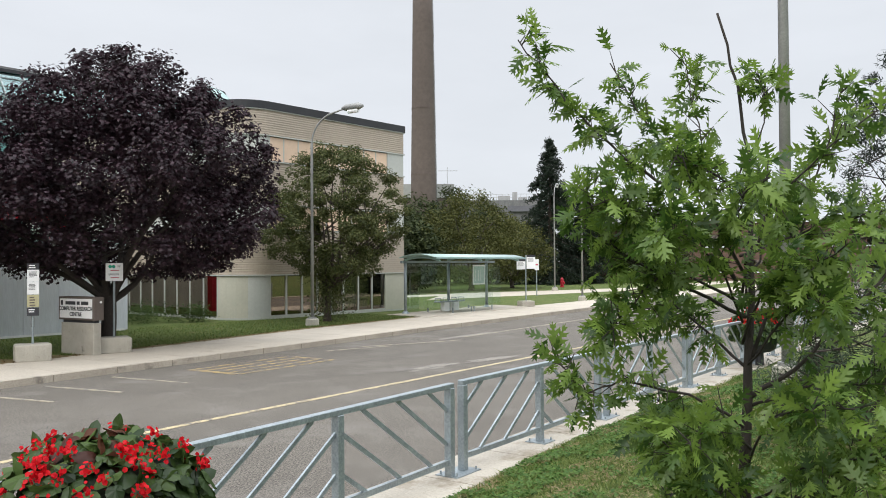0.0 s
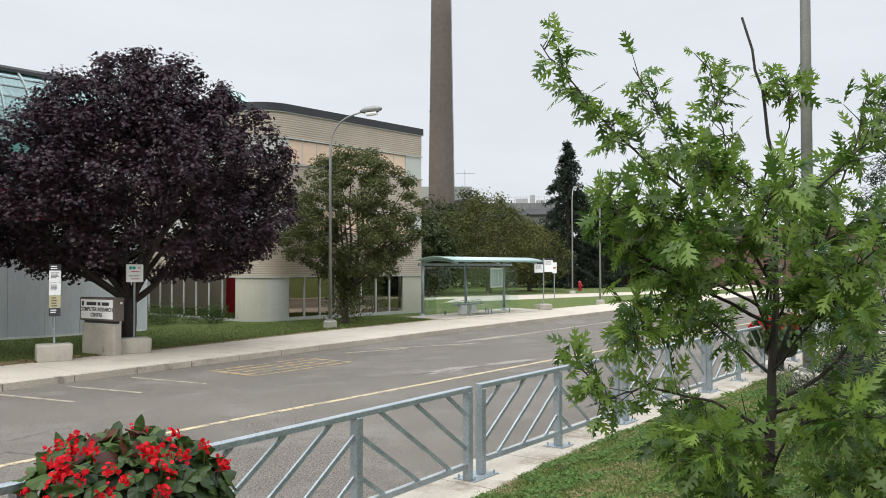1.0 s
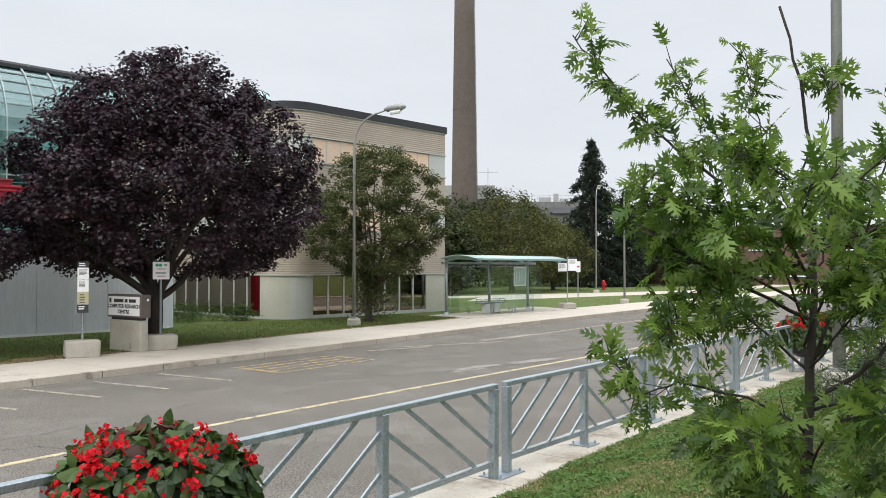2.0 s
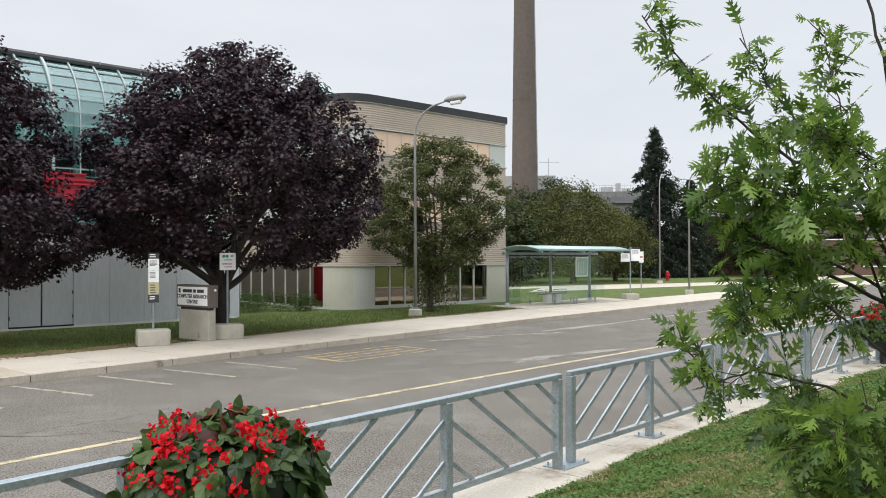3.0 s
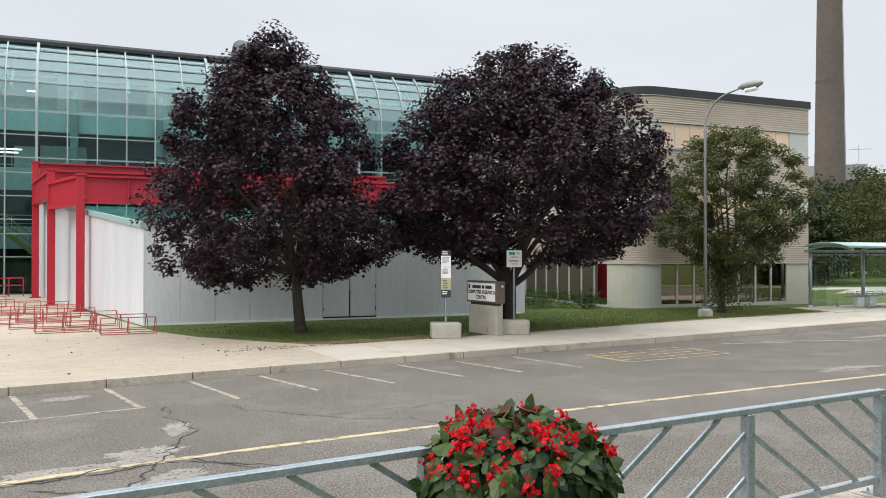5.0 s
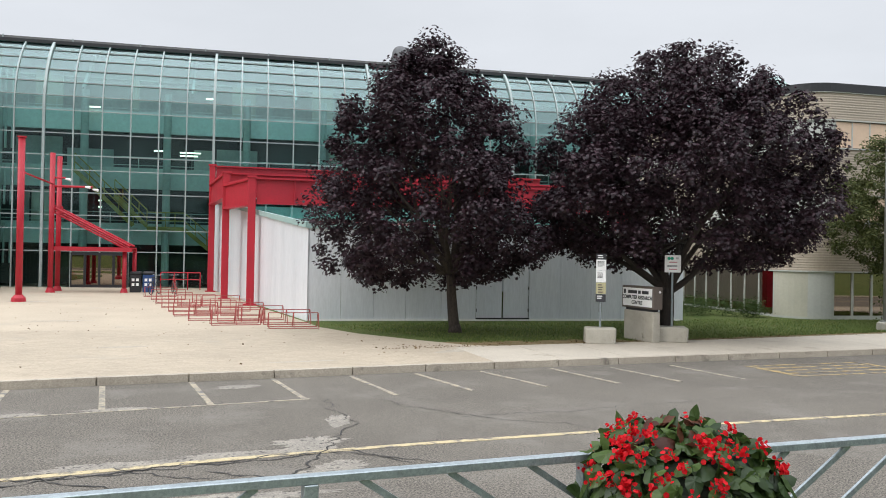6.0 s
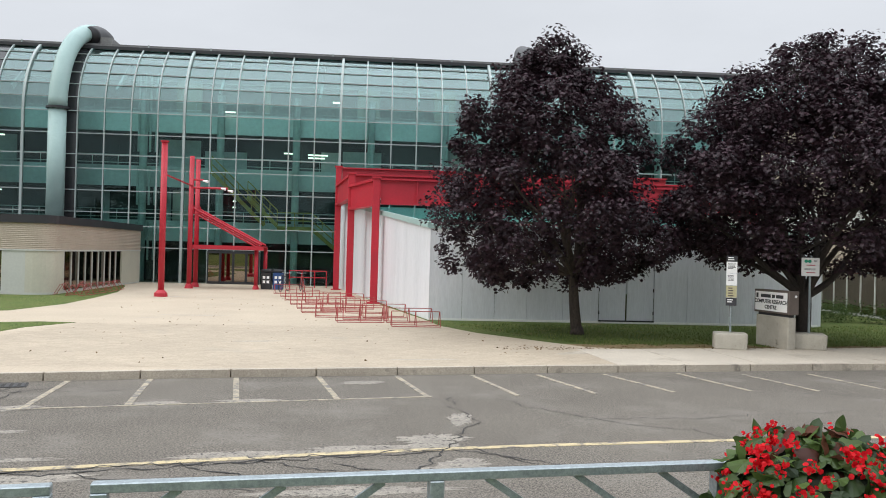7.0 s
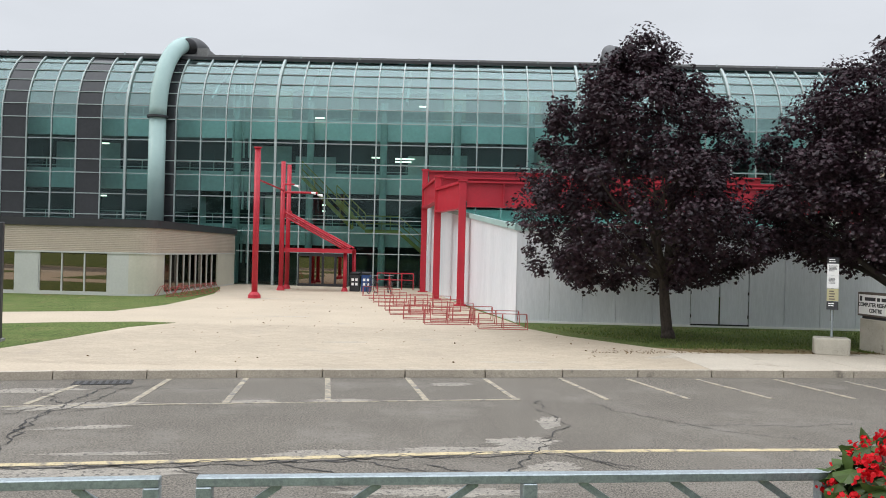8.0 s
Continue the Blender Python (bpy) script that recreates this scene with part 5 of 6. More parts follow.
for word in (7, 2, 5):
    part("name_bar", boxed(-0.049, -0.045, y - 0.062 * word, y, 1.345, 1.435), INK, case)
    y -= 0.062 * word + 0.06
part("crest", boxed(-0.049, -0.045, -0.15, -0.06, 1.33, 1.46), INK, case)

# ---------- bus shelter
SHX0, SHX1, SHY0, SHY1 = 30.8, 38.8, 22.5, 24.6
shelter = thing("bus_shelter", "glass bus shelter with curved pale green roof and bench", "bus shelter")
pad = tagged(part("shelter_pad", prism(bmesh.new(), [(29.4, 22.0), (39.4, 22.6), (40.2, 25.3), (29.9, 24.75)], 0.05, 0.165), CONCRETE), "concrete pad under the bus shelter", "pavement", kind="structure")
for x in (30.95, 34.5, 38.1):
    part("post", tube(bmesh.new(), [(x, 24.5, 0.165), (x, 24.5, 2.62)], 0.075, 12), STEEL, shelter, smooth=True)
    part("post_shoe", tube(bmesh.new(), [(x, 24.5, 0.165), (x, 24.5, 0.28)], [0.2, 0.1], 12), STEEL, shelter)
    arc = [(x, SHY1 - 0.05 - 2.1 * s, 2.55 + 0.42 * math.sin(math.pi * (0.22 + 0.58 * s)) - 0.12) for s in np.linspace(0, 1, 8)]
    part("roof_rib", tube(bmesh.new(), arc, 0.05, 8), TEAL, shelter)
def sheet(p, q, z0, z1):
    bm = bmesh.new()
    bm.faces.new([bm.verts.new(v) for v in ((*p, z0), (*q, z0), (*q, z1), (*p, z1))])
    return bm


def roof_z(s):
    return 2.55 + 0.42 * math.sin(math.pi * (0.22 + 0.58 * s))


bm = bmesh.new()
rows = []
for s in np.linspace(-0.03, 1.03, 13):
    rows.append([[bm.verts.new((x, SHY1 - 2.1 * s, roof_z(s) + dz)) for dz in (0, 0.035)] for x in (SHX0 - 0.15, SHX1 + 0.1)])
for a, b in zip(rows, rows[1:]):
    bm.faces.new((a[0][1], b[0][1], b[1][1], a[1][1])), bm.faces.new((a[0][0], a[1][0], b[1][0], b[0][0]))
    bm.faces.new((a[0][0], b[0][0], b[0][1], a[0][1])), bm.faces.new((a[1][1], b[1][1], b[1][0], a[1][0]))
ROOFG = surf("shelter_roof", (0.42, 0.56, 0.52), (0.36, 0.49, 0.46), 0.3, scale=0.6, fine=10, grain=0.06, bump=0)
part("roof", bm, ROOFG, shelter, "curved pale green roof", smooth=True)
part("gutter", bar(bmesh.new(), (SHX0 - 0.15, 24.52, 2.62), (SHX1 + 0.1, 24.52, 2.62), 0.1, 0.12), STEEL, shelter)
part("front_trim", bar(bmesh.new(), (SHX0 - 0.15, SHY0 - 0.02, roof_z(1.0)), (SHX1 + 0.1, SHY0 - 0.02, roof_z(1.0)), 0.06, 0.09), TEAL, shelter)
for x0, x1 in ((31.05, 32.7), (32.75, 34.4), (34.6, 36.3), (36.35, 38.0)):
    part("glass_panel", sheet((x0, 24.5), (x1, 24.5), 0.3, 2.5), GLASS_CLEAR, shelter)
    part("glass_clip", boxed(x1 - 0.02, x1 + 0.07, 24.47, 24.52, 0.165, 0.34), STEEL, shelter)
for y0, y1 in ((23.6, 24.45),):
    part("glass_panel", sheet((38.1, y0), (38.1, y1), 0.3, 2.5), GLASS_CLEAR, shelter)
    part("glass_panel", sheet((30.95, y0 + 0.1), (30.95, y1), 0.3, 2.5), GLASS_CLEAR, shelter)
for x0, x1 in ((32.3, 34.1), (34.15, 36.0)):
    part("glass_panel", sheet((x0, 22.76), (x1, 22.76), 0.3, 2.4), GLASS_CLEAR, shelter)
    for x in (x0 + 0.1, x1 - 0.1):
        part("panel_foot", boxed(x - 0.025, x + 0.025, 22.73, 22.78, 0.165, 0.42), STEEL, shelter)
mapb = part("map_board", boxed(36.7, 37.85, 24.43, 24.47, 1.4, 2.45), SIGN_WHITE, shelter, "framed pale blue route map")
part("map_print", boxed(36.78, 37.77, 24.425, 24.43, 1.48, 2.37), surf("map_blue", (0.42, 0.56, 0.58), (0.56, 0.66, 0.62), 0.4, scale=3, fine=14, grain=0.15, bump=0), mapb)
for i in range(3):
    part("map_line", boxed(36.9 + 0.25 * i, 36.95 + 0.25 * i, 24.42, 24.425, 1.6, 2.2), SIGN_WHITE, mapb)
bench = thing("shelter_bench", "steel bench with white legs inside the shelter", "bench", at=pose(33.9, 24.0, 0.165))
part("seat", boxed(-1.1, 1.1, -0.2, 0.2, 0.45, 0.51, bevel=0.02), STEEL, bench)
for x in (-1.0, -0.35, 0.35, 1.0):
    part("armrest", tube(bmesh.new(), [(x, -0.18, 0.5), (x, -0.18, 0.66), (x, 0.15, 0.66), (x, 0.15, 0.5)], 0.02, 6), STEEL, bench)
for x in (-0.4, 0.45):
    part("leg", boxed(x - 0.22, x + 0.22, -0.12, 0.12, 0, 0.45), SIGN_WHITE, bench)

# ---------- signs by the shelter, hydrant
for x, y, tilt in ((39.8, 23.0, -30),):
    s2 = thing("timetable_sign", "twin white timetable panels on a post in a concrete block", "sign", at=pose(x, y, 0.14, 0, 0, tilt))
    part("block", concrete_block(0.8, 0.6, 0.32), BLOCK, s2)
    part("post", tube(bmesh.new(), [(0, 0, 0.3), (0, 0, 2.85)], 0.035, 8), STEEL, s2)
    for px, z0, z1 in ((-0.33, 2.05, 2.62), (0.3, 2.08, 2.85)):
        pan = part("panel", boxed(px - 0.27, px + 0.27, -0.06, -0.04, z0, z1), SIGN_WHITE, s2)
        part("panel_head", boxed(px - 0.27, px + 0.27, -0.066, -0.06, z1 - 0.12, z1), INK, pan)
        flat_bars(pan, px, z1 - 0.18, 5, 0.42, -0.06, POLE, 0.02, seed=5)
s3 = thing("small_road_sign", "small white road sign on a thin post", "sign", at=pose(53.5, 30.0, 0.13, 0, 0, -40))
part("post", tube(bmesh.new(), [(0, 0, 0), (0, 0, 2.7)], 0.04, 8), STEEL, s3)
pan = part("panel", boxed(-0.17, 0.17, -0.06, -0.04, 1.9, 2.7), SIGN_WHITE, s3)
part("red_band", boxed(-0.1, 0.1, -0.065, -0.06, 2.25, 2.36), SIGN_PINK, pan)
hyd = thing("fire_hydrant", "red fire hydrant on the grass", "hydrant", at=pose(74, 38.6, 0.1))
part("barrel", tube(bmesh.new(), [(0, 0, 0), (0, 0, 0.12), (0, 0, 0.13), (0, 0, 0.75), (0, 0, 0.9), (0, 0, 1.0)], [0.22, 0.22, 0.16, 0.16, 0.13, 0.04], 14), RED, hyd, smooth=False)
part("outlet", tube(bmesh.new(), [(-0.3, 0, 0.6), (0.3, 0, 0.6)], 0.08, 10), RED, hyd)
part("front_outlet", tube(bmesh.new(), [(0, -0.28, 0.5), (0, 0, 0.5)], 0.1, 10), RED, hyd)
drive = tagged(part("side_drive", prism(bmesh.new(), [(44, 33), (62, 29.6), (75, 27.8), (120, 30), (120, 33), (76, 31.3), (66, 34.2), (58, 37.5), (48, 39.6), (40, 40.6), (40, 38.5), (50, 36.3)], 0.05, 0.138), CONCRETE), "pale side drive beyond the lawn", "drive", kind="structure")

# ---------- forecourt furniture
rack0 = thing("bike_rack", "faded red tubular bicycle rack", "bike rack", group="bike racks")
bm = bmesh.new()
for x in (0.0, 0.75, 1.5):
    bm2 = tube(bmesh.new(), [(x, -0.3, 0.03), (x, -0.05, 0.47), (x, 0.05, 0.47), (x, 0.3, 0.03)], 0.013, 6)
    part("hoop", bm2, RACK_RED, rack0)
for y, z in ((-0.3, 0.03), (0.3, 0.03), (0.0, 0.48)):
    part("rail", tube(bmesh.new(), [(0, y, z), (1.5, y, z)], 0.013, 6), RACK_RED, rack0)
spots_ = [(2.4, 25.75, -2), (0.75, 27.0, 3), (2.35, 27.1, 1), (0.1, 28.9, -3), (1.7, 29.0, 2), (-0.4, 30.8, 4), (1.2, 30.9, -2), (-0.6, 32.9, 2), (0.9, 33.1, -3),
          (1.0, 28.1, -2), (0.3, 31.9, -1), (-0.3, 36.4, -2), (-0.9, 35.2, 0), (0.65, 35.4, 3), (-1.2, 37.9, -2), (-1.5, 40.6, 2), (-1.9, 43.2, -4)]
rack0.matrix_basis = pose(spots_[0][0], spots_[0][1], 0.139, 0, 0, spots_[0][2])
for x, y, a in spots_[1:]:
    copy_thing(rack0, pose(x, y, 0.139, 0, 0, a))
for i, (x, y) in enumerate(((-9.9, 38.2), (-9.7, 39.9), (-9.5, 41.6), (-9.4, 43.2), (-10.6, 39.0), (-10.3, 41.0))):
    copy_thing(rack0, pose(x - 0.4, y, 0.139, 0, 0, 80 + 4 * i))

for x, m, lab in ((-2.55, BLACK, "black litter bin with round openings"), (-1.9, surf("blue_bin", (0.02, 0.07, 0.22), (0.015, 0.055, 0.18), 0.5, scale=2, fine=20, grain=0.08), "blue recycling bin with pale stickers")):
    b_ = thing("recycling_bin", lab, "bin", group="bins by the entrance", at=pose(x, 47.7, 0.139, 0, 0, -4))
    part("body", boxed(-0.28, 0.28, -0.28, 0.28, 0, 0.95, bevel=0.03), m, b_)
    part("hood", boxed(-0.3, 0.3, -0.3, 0.3, 0.95, 1.12, bevel=0.05), BLACK, b_)
    for i in range(2):
        for j in range(2):
            part("sticker", boxed(-0.18 + 0.22 * i, -0.04 + 0.22 * i, -0.287, -0.28, 0.35 + 0.25 * j, 0.5 + 0.25 * j), SIGN_WHITE, b_)


def wheel(bm, x, z, r):
    tube(bm, [(x + r * math.cos(a), 0, z + r * math.sin(a)) for a in np.linspace(0, math.tau, 19)], 0.022, 6, cap=False)
    for i in range(6):
        a = math.pi * i / 6
        tube(bm, [(x - r * math.cos(a), 0, z - r * math.sin(a)), (x + r * math.cos(a), 0, z + r * math.sin(a))], 0.004, 4)
    return bm


for x, y, a, m in ((-1.5, 45.6, 70, BLACK), (-0.55, 45.9, 100, RACK_RED)):
    bk = thing("bicycle", "parked bicycle beside the racks", "bicycle", group="parked bicycles", at=pose(x, y, 0.139, 0, 0, a))
    for wx in (-0.5, 0.52):
        part("wheel", wheel(bmesh.new(), wx, 0.34, 0.33), BLACK, bk)
    bm = bmesh.new()
    for p, q in (((-0.5, 0, 0.34), (-0.15, 0, 0.34)), ((-0.15, 0, 0.34), (-0.28, 0, 0.85)), ((-0.15, 0, 0.34), (0.36, 0, 0.8)), ((-0.26, 0, 0.78), (0.36, 0, 0.84)), ((-0.5, 0, 0.34), (-0.26, 0, 0.76)),
                 ((0.52, 0, 0.34), (0.36, 0, 0.86)), ((0.36, 0, 0.86), (0.34, 0, 0.98))):
        tube(bm, [p, q], 0.017, 6)
    part("frame", bm, m, bk)
    part("saddle", boxed(-0.4, -0.16, -0.06, 0.06, 0.86, 0.91, bevel=0.02), BLACK, bk)
    part("handlebar", tube(bmesh.new(), [(0.4, -0.28, 1.0), (0.33, 0, 0.98), (0.4, 0.28, 1.0)], 0.014, 6), STEEL, bk)
rail = thing("entrance_rail", "red tubular rail by the glass front", "rail", at=BF @ pose(-4.9, 50.5, 0.139))
for x in (0, 0.75, 1.5, 2.2):
    part("post", tube(bmesh.new(), [(x, 0, 0), (x, 0, 1.0)], 0.03, 8), RED, rail)
for z in (0.6, 1.0):
    part("rail", tube(bmesh.new(), [(0, 0, z), (2.2, 0, z)], 0.03, 8), RED, rail)
pillar = thing("information_pillar", "black free-standing information pillar on the paving", "pillar", at=pose(-9.75, 20.1, 0.146, 0, 0, 10))
part("body", boxed(-0.35, 0.35, -0.1, 0.1, 0.05, 2.8, bevel=0.02), BLACK, pillar)
part("foot", boxed(-0.4, 0.4, -0.16, 0.16, 0, 0.06), POLE, pillar)
# ---------- trees
def limb(bm, p, q, r0, r1, bend, rng, n=6, sides=7):
    p, q = Vector(p), Vector(q)
    d = q - p
    off = Vector(rng.normal(0, 1, 3)) * d.length * bend
    pts = [p + d * s + off * math.sin(math.pi * s) for s in np.linspace(0, 1, n)]
    tube(bm, pts, [r0 + (r1 - r0) * s for s in np.linspace(0, 1, n)], sides)
    return pts


def broadleaf(name, label, x, y, z, profile, centre, clumps, per, leaf, mat, seed, trunk_r, trunk_h, limbs=9, clump_r=0.62, shape=MAPLE, group="", flat=0.75, skirt=False, bare=0, bark=None, ragged=0.35, pruned=None, sparse_top=99.0):
    """Trunk, limbs that reach into the crown, and a crown of leaf clumps inside a height profile of radii."""
    bark = bark or BARK
    rng = np.random.default_rng(seed)
    t = thing(name, label, "tree", group=group, at=pose(x, y, z))
    zs, rs = [p[0] for p in profile], [p[1] for p in profile]
    cx, cy = centre
    c = []
    while len(c) < clumps:
        h = rng.uniform(zs[0], zs[-1])
        r = np.interp(h, zs, rs)
        if rng.uniform(0, max(rs)) > r:
            continue
        a = rng.uniform(0, math.tau)
        lump = 1 + ragged * noise.noise(Vector((math.cos(a) * 2.3, math.sin(a) * 2.3, h * 0.95 + seed)))
        f = min(rng.uniform(0.12, 1) ** 0.42 * lump, 1.03)
        q = Vector((cx + math.cos(a) * r * f, cy + math.sin(a) * r * f, h))
        if pruned and (q - Vector(pruned[:3])).length < pruned[3]:
            continue
        if h > sparse_top and rng.uniform() < 0.55:
            continue
        c.append(tuple(q))
    c = np.array(c)
    bm = bmesh.new()
    limb(bm, (0, 0, -0.05), (cx * 0.2, cy * 0.2, trunk_h), trunk_r * 1.15, trunk_r * 0.85, 0.02, rng, 7, 12)
    tube(bm, [(0, 0, -0.05), (0, 0, 0.25)], [trunk_r * 1.6, trunk_r * 1.05], 12)
    part("trunk", bm, bark, t, smooth=True)
    bm = bmesh.new()
    idx = rng.choice(len(c), limbs, replace=False)
    for i in idx:
        mid = Vector(c[i]) * 0.62 + Vector((0, 0, trunk_h)) * 0.38
        if pruned and mid.y < -0.35 and (mid - Vector(pruned[:3])).length < pruned[3] + 0.6:
            continue
        limb(bm, (cx * 0.2, cy * 0.2, trunk_h - 0.25), mid, trunk_r * 0.55, trunk_r * 0.22, 0.06, rng)
        for j in rng.choice(len(c), 3, replace=False):
            if (Vector(c[j]) - mid).length < 3.2:
                limb(bm, mid, c[j], trunk_r * 0.22, 0.012, 0.05, rng, 5, 5)
        limb(bm, mid, c[i], trunk_r * 0.22, 0.015, 0.05, rng, 5, 5)
    for i in range(bare):
        ox, oy = rng.uniform(-1.1, 1.1), rng.uniform(-1.1, 1.1)
        base = Vector((cx - 0.15 + ox, cy + oy, zs[-1] - 0.6 - 0.55 * math.hypot(ox, oy) - rng.uniform(0, 0.3)))
        for j in range(4):
            tip = base + Vector((rng.normal(0, 0.3), rng.normal(0, 0.3), rng.uniform(0.3, 0.75)))
            ps = limb(bm, base, tip, 0.012, 0.004, 0.05, rng, 5, 4)
            for q in (2, 3):
                limb(bm, ps[q], ps[q] + Vector((rng.normal(0, 0.2), rng.normal(0, 0.2), rng.uniform(0.12, 0.4))), 0.007, 0.003, 0.08, rng, 3, 3)
    tagged(part("branch", bm, bark, t), kind="stuff")
    n = clumps * per
    ci = np.repeat(np.arange(clumps), per)
    d = rng.normal(0, 1, (n, 3))
    d /= np.linalg.norm(d, axis=1, keepdims=True)
    size = clump_r * rng.uniform(0.6, 1.3, clumps)[ci][:, None]
    p = c[ci] + d * size * rng.uniform(0.05, 1, (n, 1)) ** 0.45 * np.array((1, 1, flat))
    nrm = d * 0.6 + np.array((0, 0, 0.75))
    v, f = leaves_at(p, nrm, leaf, 0.38, rng, shape)
    tagged(cloud("crown", v, f, mat, t), kind="stuff")
    if skirt:
        m = 2600
        p = rng.normal(0, 1, (m, 3)) * np.array((0.38, 0.38, 0.75)) + np.array((0.1, 0, 1.35))
        p = p[p[:, 2] > 0.05]
        v, f = leaves_at(p, rng.normal(0, 1, p.shape), leaf, 0.5, rng, shape)
        tagged(cloud("shoot_foliage", v, f, mat, t), kind="stuff")
    return t


broadleaf("maple_tree", "purple-leaved maple with a dense dark crown and bare top twigs", 13.52, 21.6, 0.13,
          [(2.1, 1.8), (2.55, 3.6), (3.9, 4.4), (5.2, 4.4), (6.4, 3.75), (7.1, 3.2), (7.7, 2.5), (8.2, 1.6), (8.7, 0.8)], (0.85, 0.45), 1050, 84, 0.126, PURPLE, 11, 0.21, 1.6, limbs=18, clump_r=0.46,
          group="purple maples", flat=0.75, bare=60, bark=DARKBARK, ragged=0.42, pruned=(-0.7, -1.7, 2.2, 1.2), sparse_top=7.2)
broadleaf("maple_tree", "purple-leaved maple with a broad pointed crown on a straight trunk", 7.8, 24.0, 0.13,
          [(1.5, 1.2), (2.0, 3.0), (2.9, 3.7), (4.2, 3.45), (5.6, 3.0), (6.6, 2.6), (7.6, 1.65), (8.3, 0.9), (8.9, 0.3)], (-0.8, 0.25), 700, 84, 0.126, PURPLE, 21, 0.15, 2.0, limbs=16, clump_r=0.44,
          group="purple maples", flat=0.75, ragged=0.55)
broadleaf("green_tree", "slender green tree with small leaves and shoots round the trunk", 25.4, 24.3, 0.13,
          [(1.9, 1.0), (2.6, 2.4), (3.6, 2.9), (5.0, 2.9), (6.0, 2.2), (6.8, 1.5), (7.5, 0.5)], (0.3, -0.25), 330, 150, 0.125, GREENLEAF, 33, 0.13, 1.6, limbs=18, clump_r=0.42, shape=OVAL, skirt=True, ragged=0.85, flat=0.7)
broadleaf("olive_tree", "broad olive-green tree beyond the side drive", 62, 41.5, 0.1,
          [(1.2, 2.5), (2.5, 5.0), (4.5, 5.4), (6.5, 4.0), (8.0, 2.2), (9.0, 0.6)], (0, 0), 260, 70, 0.24, OLIVELEAF, 41, 0.25, 1.6, clump_r=0.95, shape=OVAL)
broadleaf("olive_tree", "smaller olive-green tree beside the drive", 70, 42, 0.1,
          [(1.0, 2.0), (2.2, 3.8), (4.0, 3.8), (5.6, 2.4), (6.6, 0.6)], (0, 0), 150, 70, 0.24, OLIVELEAF, 42, 0.2, 1.3, clump_r=0.85, shape=OVAL)
for i, (x, y, h, r) in enumerate(((54, 44, 7.4, 4.0), (62, 52, 8.6, 5.0), (73, 56, 10.3, 5.5), (83, 53, 9.6, 5.5), (92, 48, 12, 6), (101, 46, 11, 6), (108, 44, 11.5, 6.5), (58, 60, 8.2, 4.5), (97, 38, 8.5, 4.5),
                                  (86, 60, 12, 6))):
    broadleaf("far_tree", "dark green tree in the far tree line", x, y, 0.0,
              [(0.5, r * 0.6), (h * 0.25, r * 0.95), (h * 0.5, r), (h * 0.75, r * 0.65), (h, r * 0.15)], (0, 0), 150, 55, 0.42, FARLEAF, 50 + i, 0.25, 1.5, clump_r=1.15, shape=OVAL, group="far trees")


row = broadleaf("far_tree", "dark green tree across the lawn, mirrored in the glass", -66, -62, 0.4,
                [(0.5, 4.0), (3.0, 5.6), (6.0, 6.0), (9.0, 4.0), (11.5, 1.0)], (0, 0), 150, 60, 0.5, FARLEAF, 66, 0.25, 1.5, clump_r=1.3, shape=OVAL, group="trees across the lawn")
rr_ = random.Random(67)
for i in range(1, 17):
    copy_thing(row, pose(-66 + 9.5 * i, -62 + rr_.uniform(-7, 7), 0.4, 0, 0, rr_.uniform(0, 360)) @ Matrix.Scale(rr_.uniform(0.8, 1.25), 4))


def spruce(x, y, h, r, seed, label="tall dark spruce with drooping branches", name="spruce_tree", density=1.0):
    rng = np.random.default_rng(seed)
    t = thing(name, label, "tree", at=pose(x, y, 0))
    part("trunk", tube(bmesh.new(), [(0, 0, 0), (0, 0, h)], [0.35, 0.03], 8), BARK, t)
    places, nrm = [], []
    bm = bmesh.new()
    z = 1.0
    while z < h:
        rr = r * (1 - z / h) ** 0.85 + 0.15
        for k in range(int(10 * density)):
            a = rng.uniform(0, math.tau)
            ln = rr * rng.uniform(0.6, 1.1)
            tip = np.array((math.cos(a) * ln, math.sin(a) * ln, z - ln * 0.38))
            tube(bm, [(0, 0, z), tuple(tip)], [0.04, 0.01], 4)
            m = int(16 + 30 * ln)
            s = rng.uniform(0.1, 1.04, (m, 1)) ** 0.7
            pp = np.array((0, 0, z)) * (1 - s) + tip * s + rng.normal(0, 0.16, (m, 3)) * np.array((1, 1, 0.7)) - np.array((0, 0, 0.1)) - np.abs(rng.normal(0, 0.16, (m, 1))) * np.array((0, 0, 1.0))
            places.append(pp)
        z += 0.72 * (0.6 + 0.4 * (1 - z / h))
    places = np.concatenate(places)
    tagged(part("branch", bm, BARK, t), kind="stuff")
    v, f = leaves_at(places, rng.normal(0, 1, places.shape), 0.42, 0.3, rng, [(-0.5, 0, 0), (0, -0.14, 0), (0.5, 0, -0.1), (0, 0.14, 0)])
    tagged(cloud("needles", v, f, NEEDLE, t), kind="stuff")
    return t


spruce(84, 45.3, 17.2, 5.8, 71)
spruce(88, 43, 11.5, 4.2, 72, density=0.8)
spruce(50.5, 43.5, 10.6, 4.4, 73, "dark pine behind the bus shelter", "pine_tree")
broadleaf("pine_tree", "dark pine at the edge of the lawn", 30.0, 3.0, 0.5, [(1.5, 1.5), (3, 2.3), (5.2, 2.4), (7.2, 1.9), (8.4, 1.3), (8.9, 0.4)], (0, 0), 120, 120, 0.22, NEEDLE, 74, 0.16, 3.0, clump_r=0.5, shape=[(-0.5, 0, 0), (0, -0.09, 0), (0.5, 0, 0), (0, 0.09, 0)])
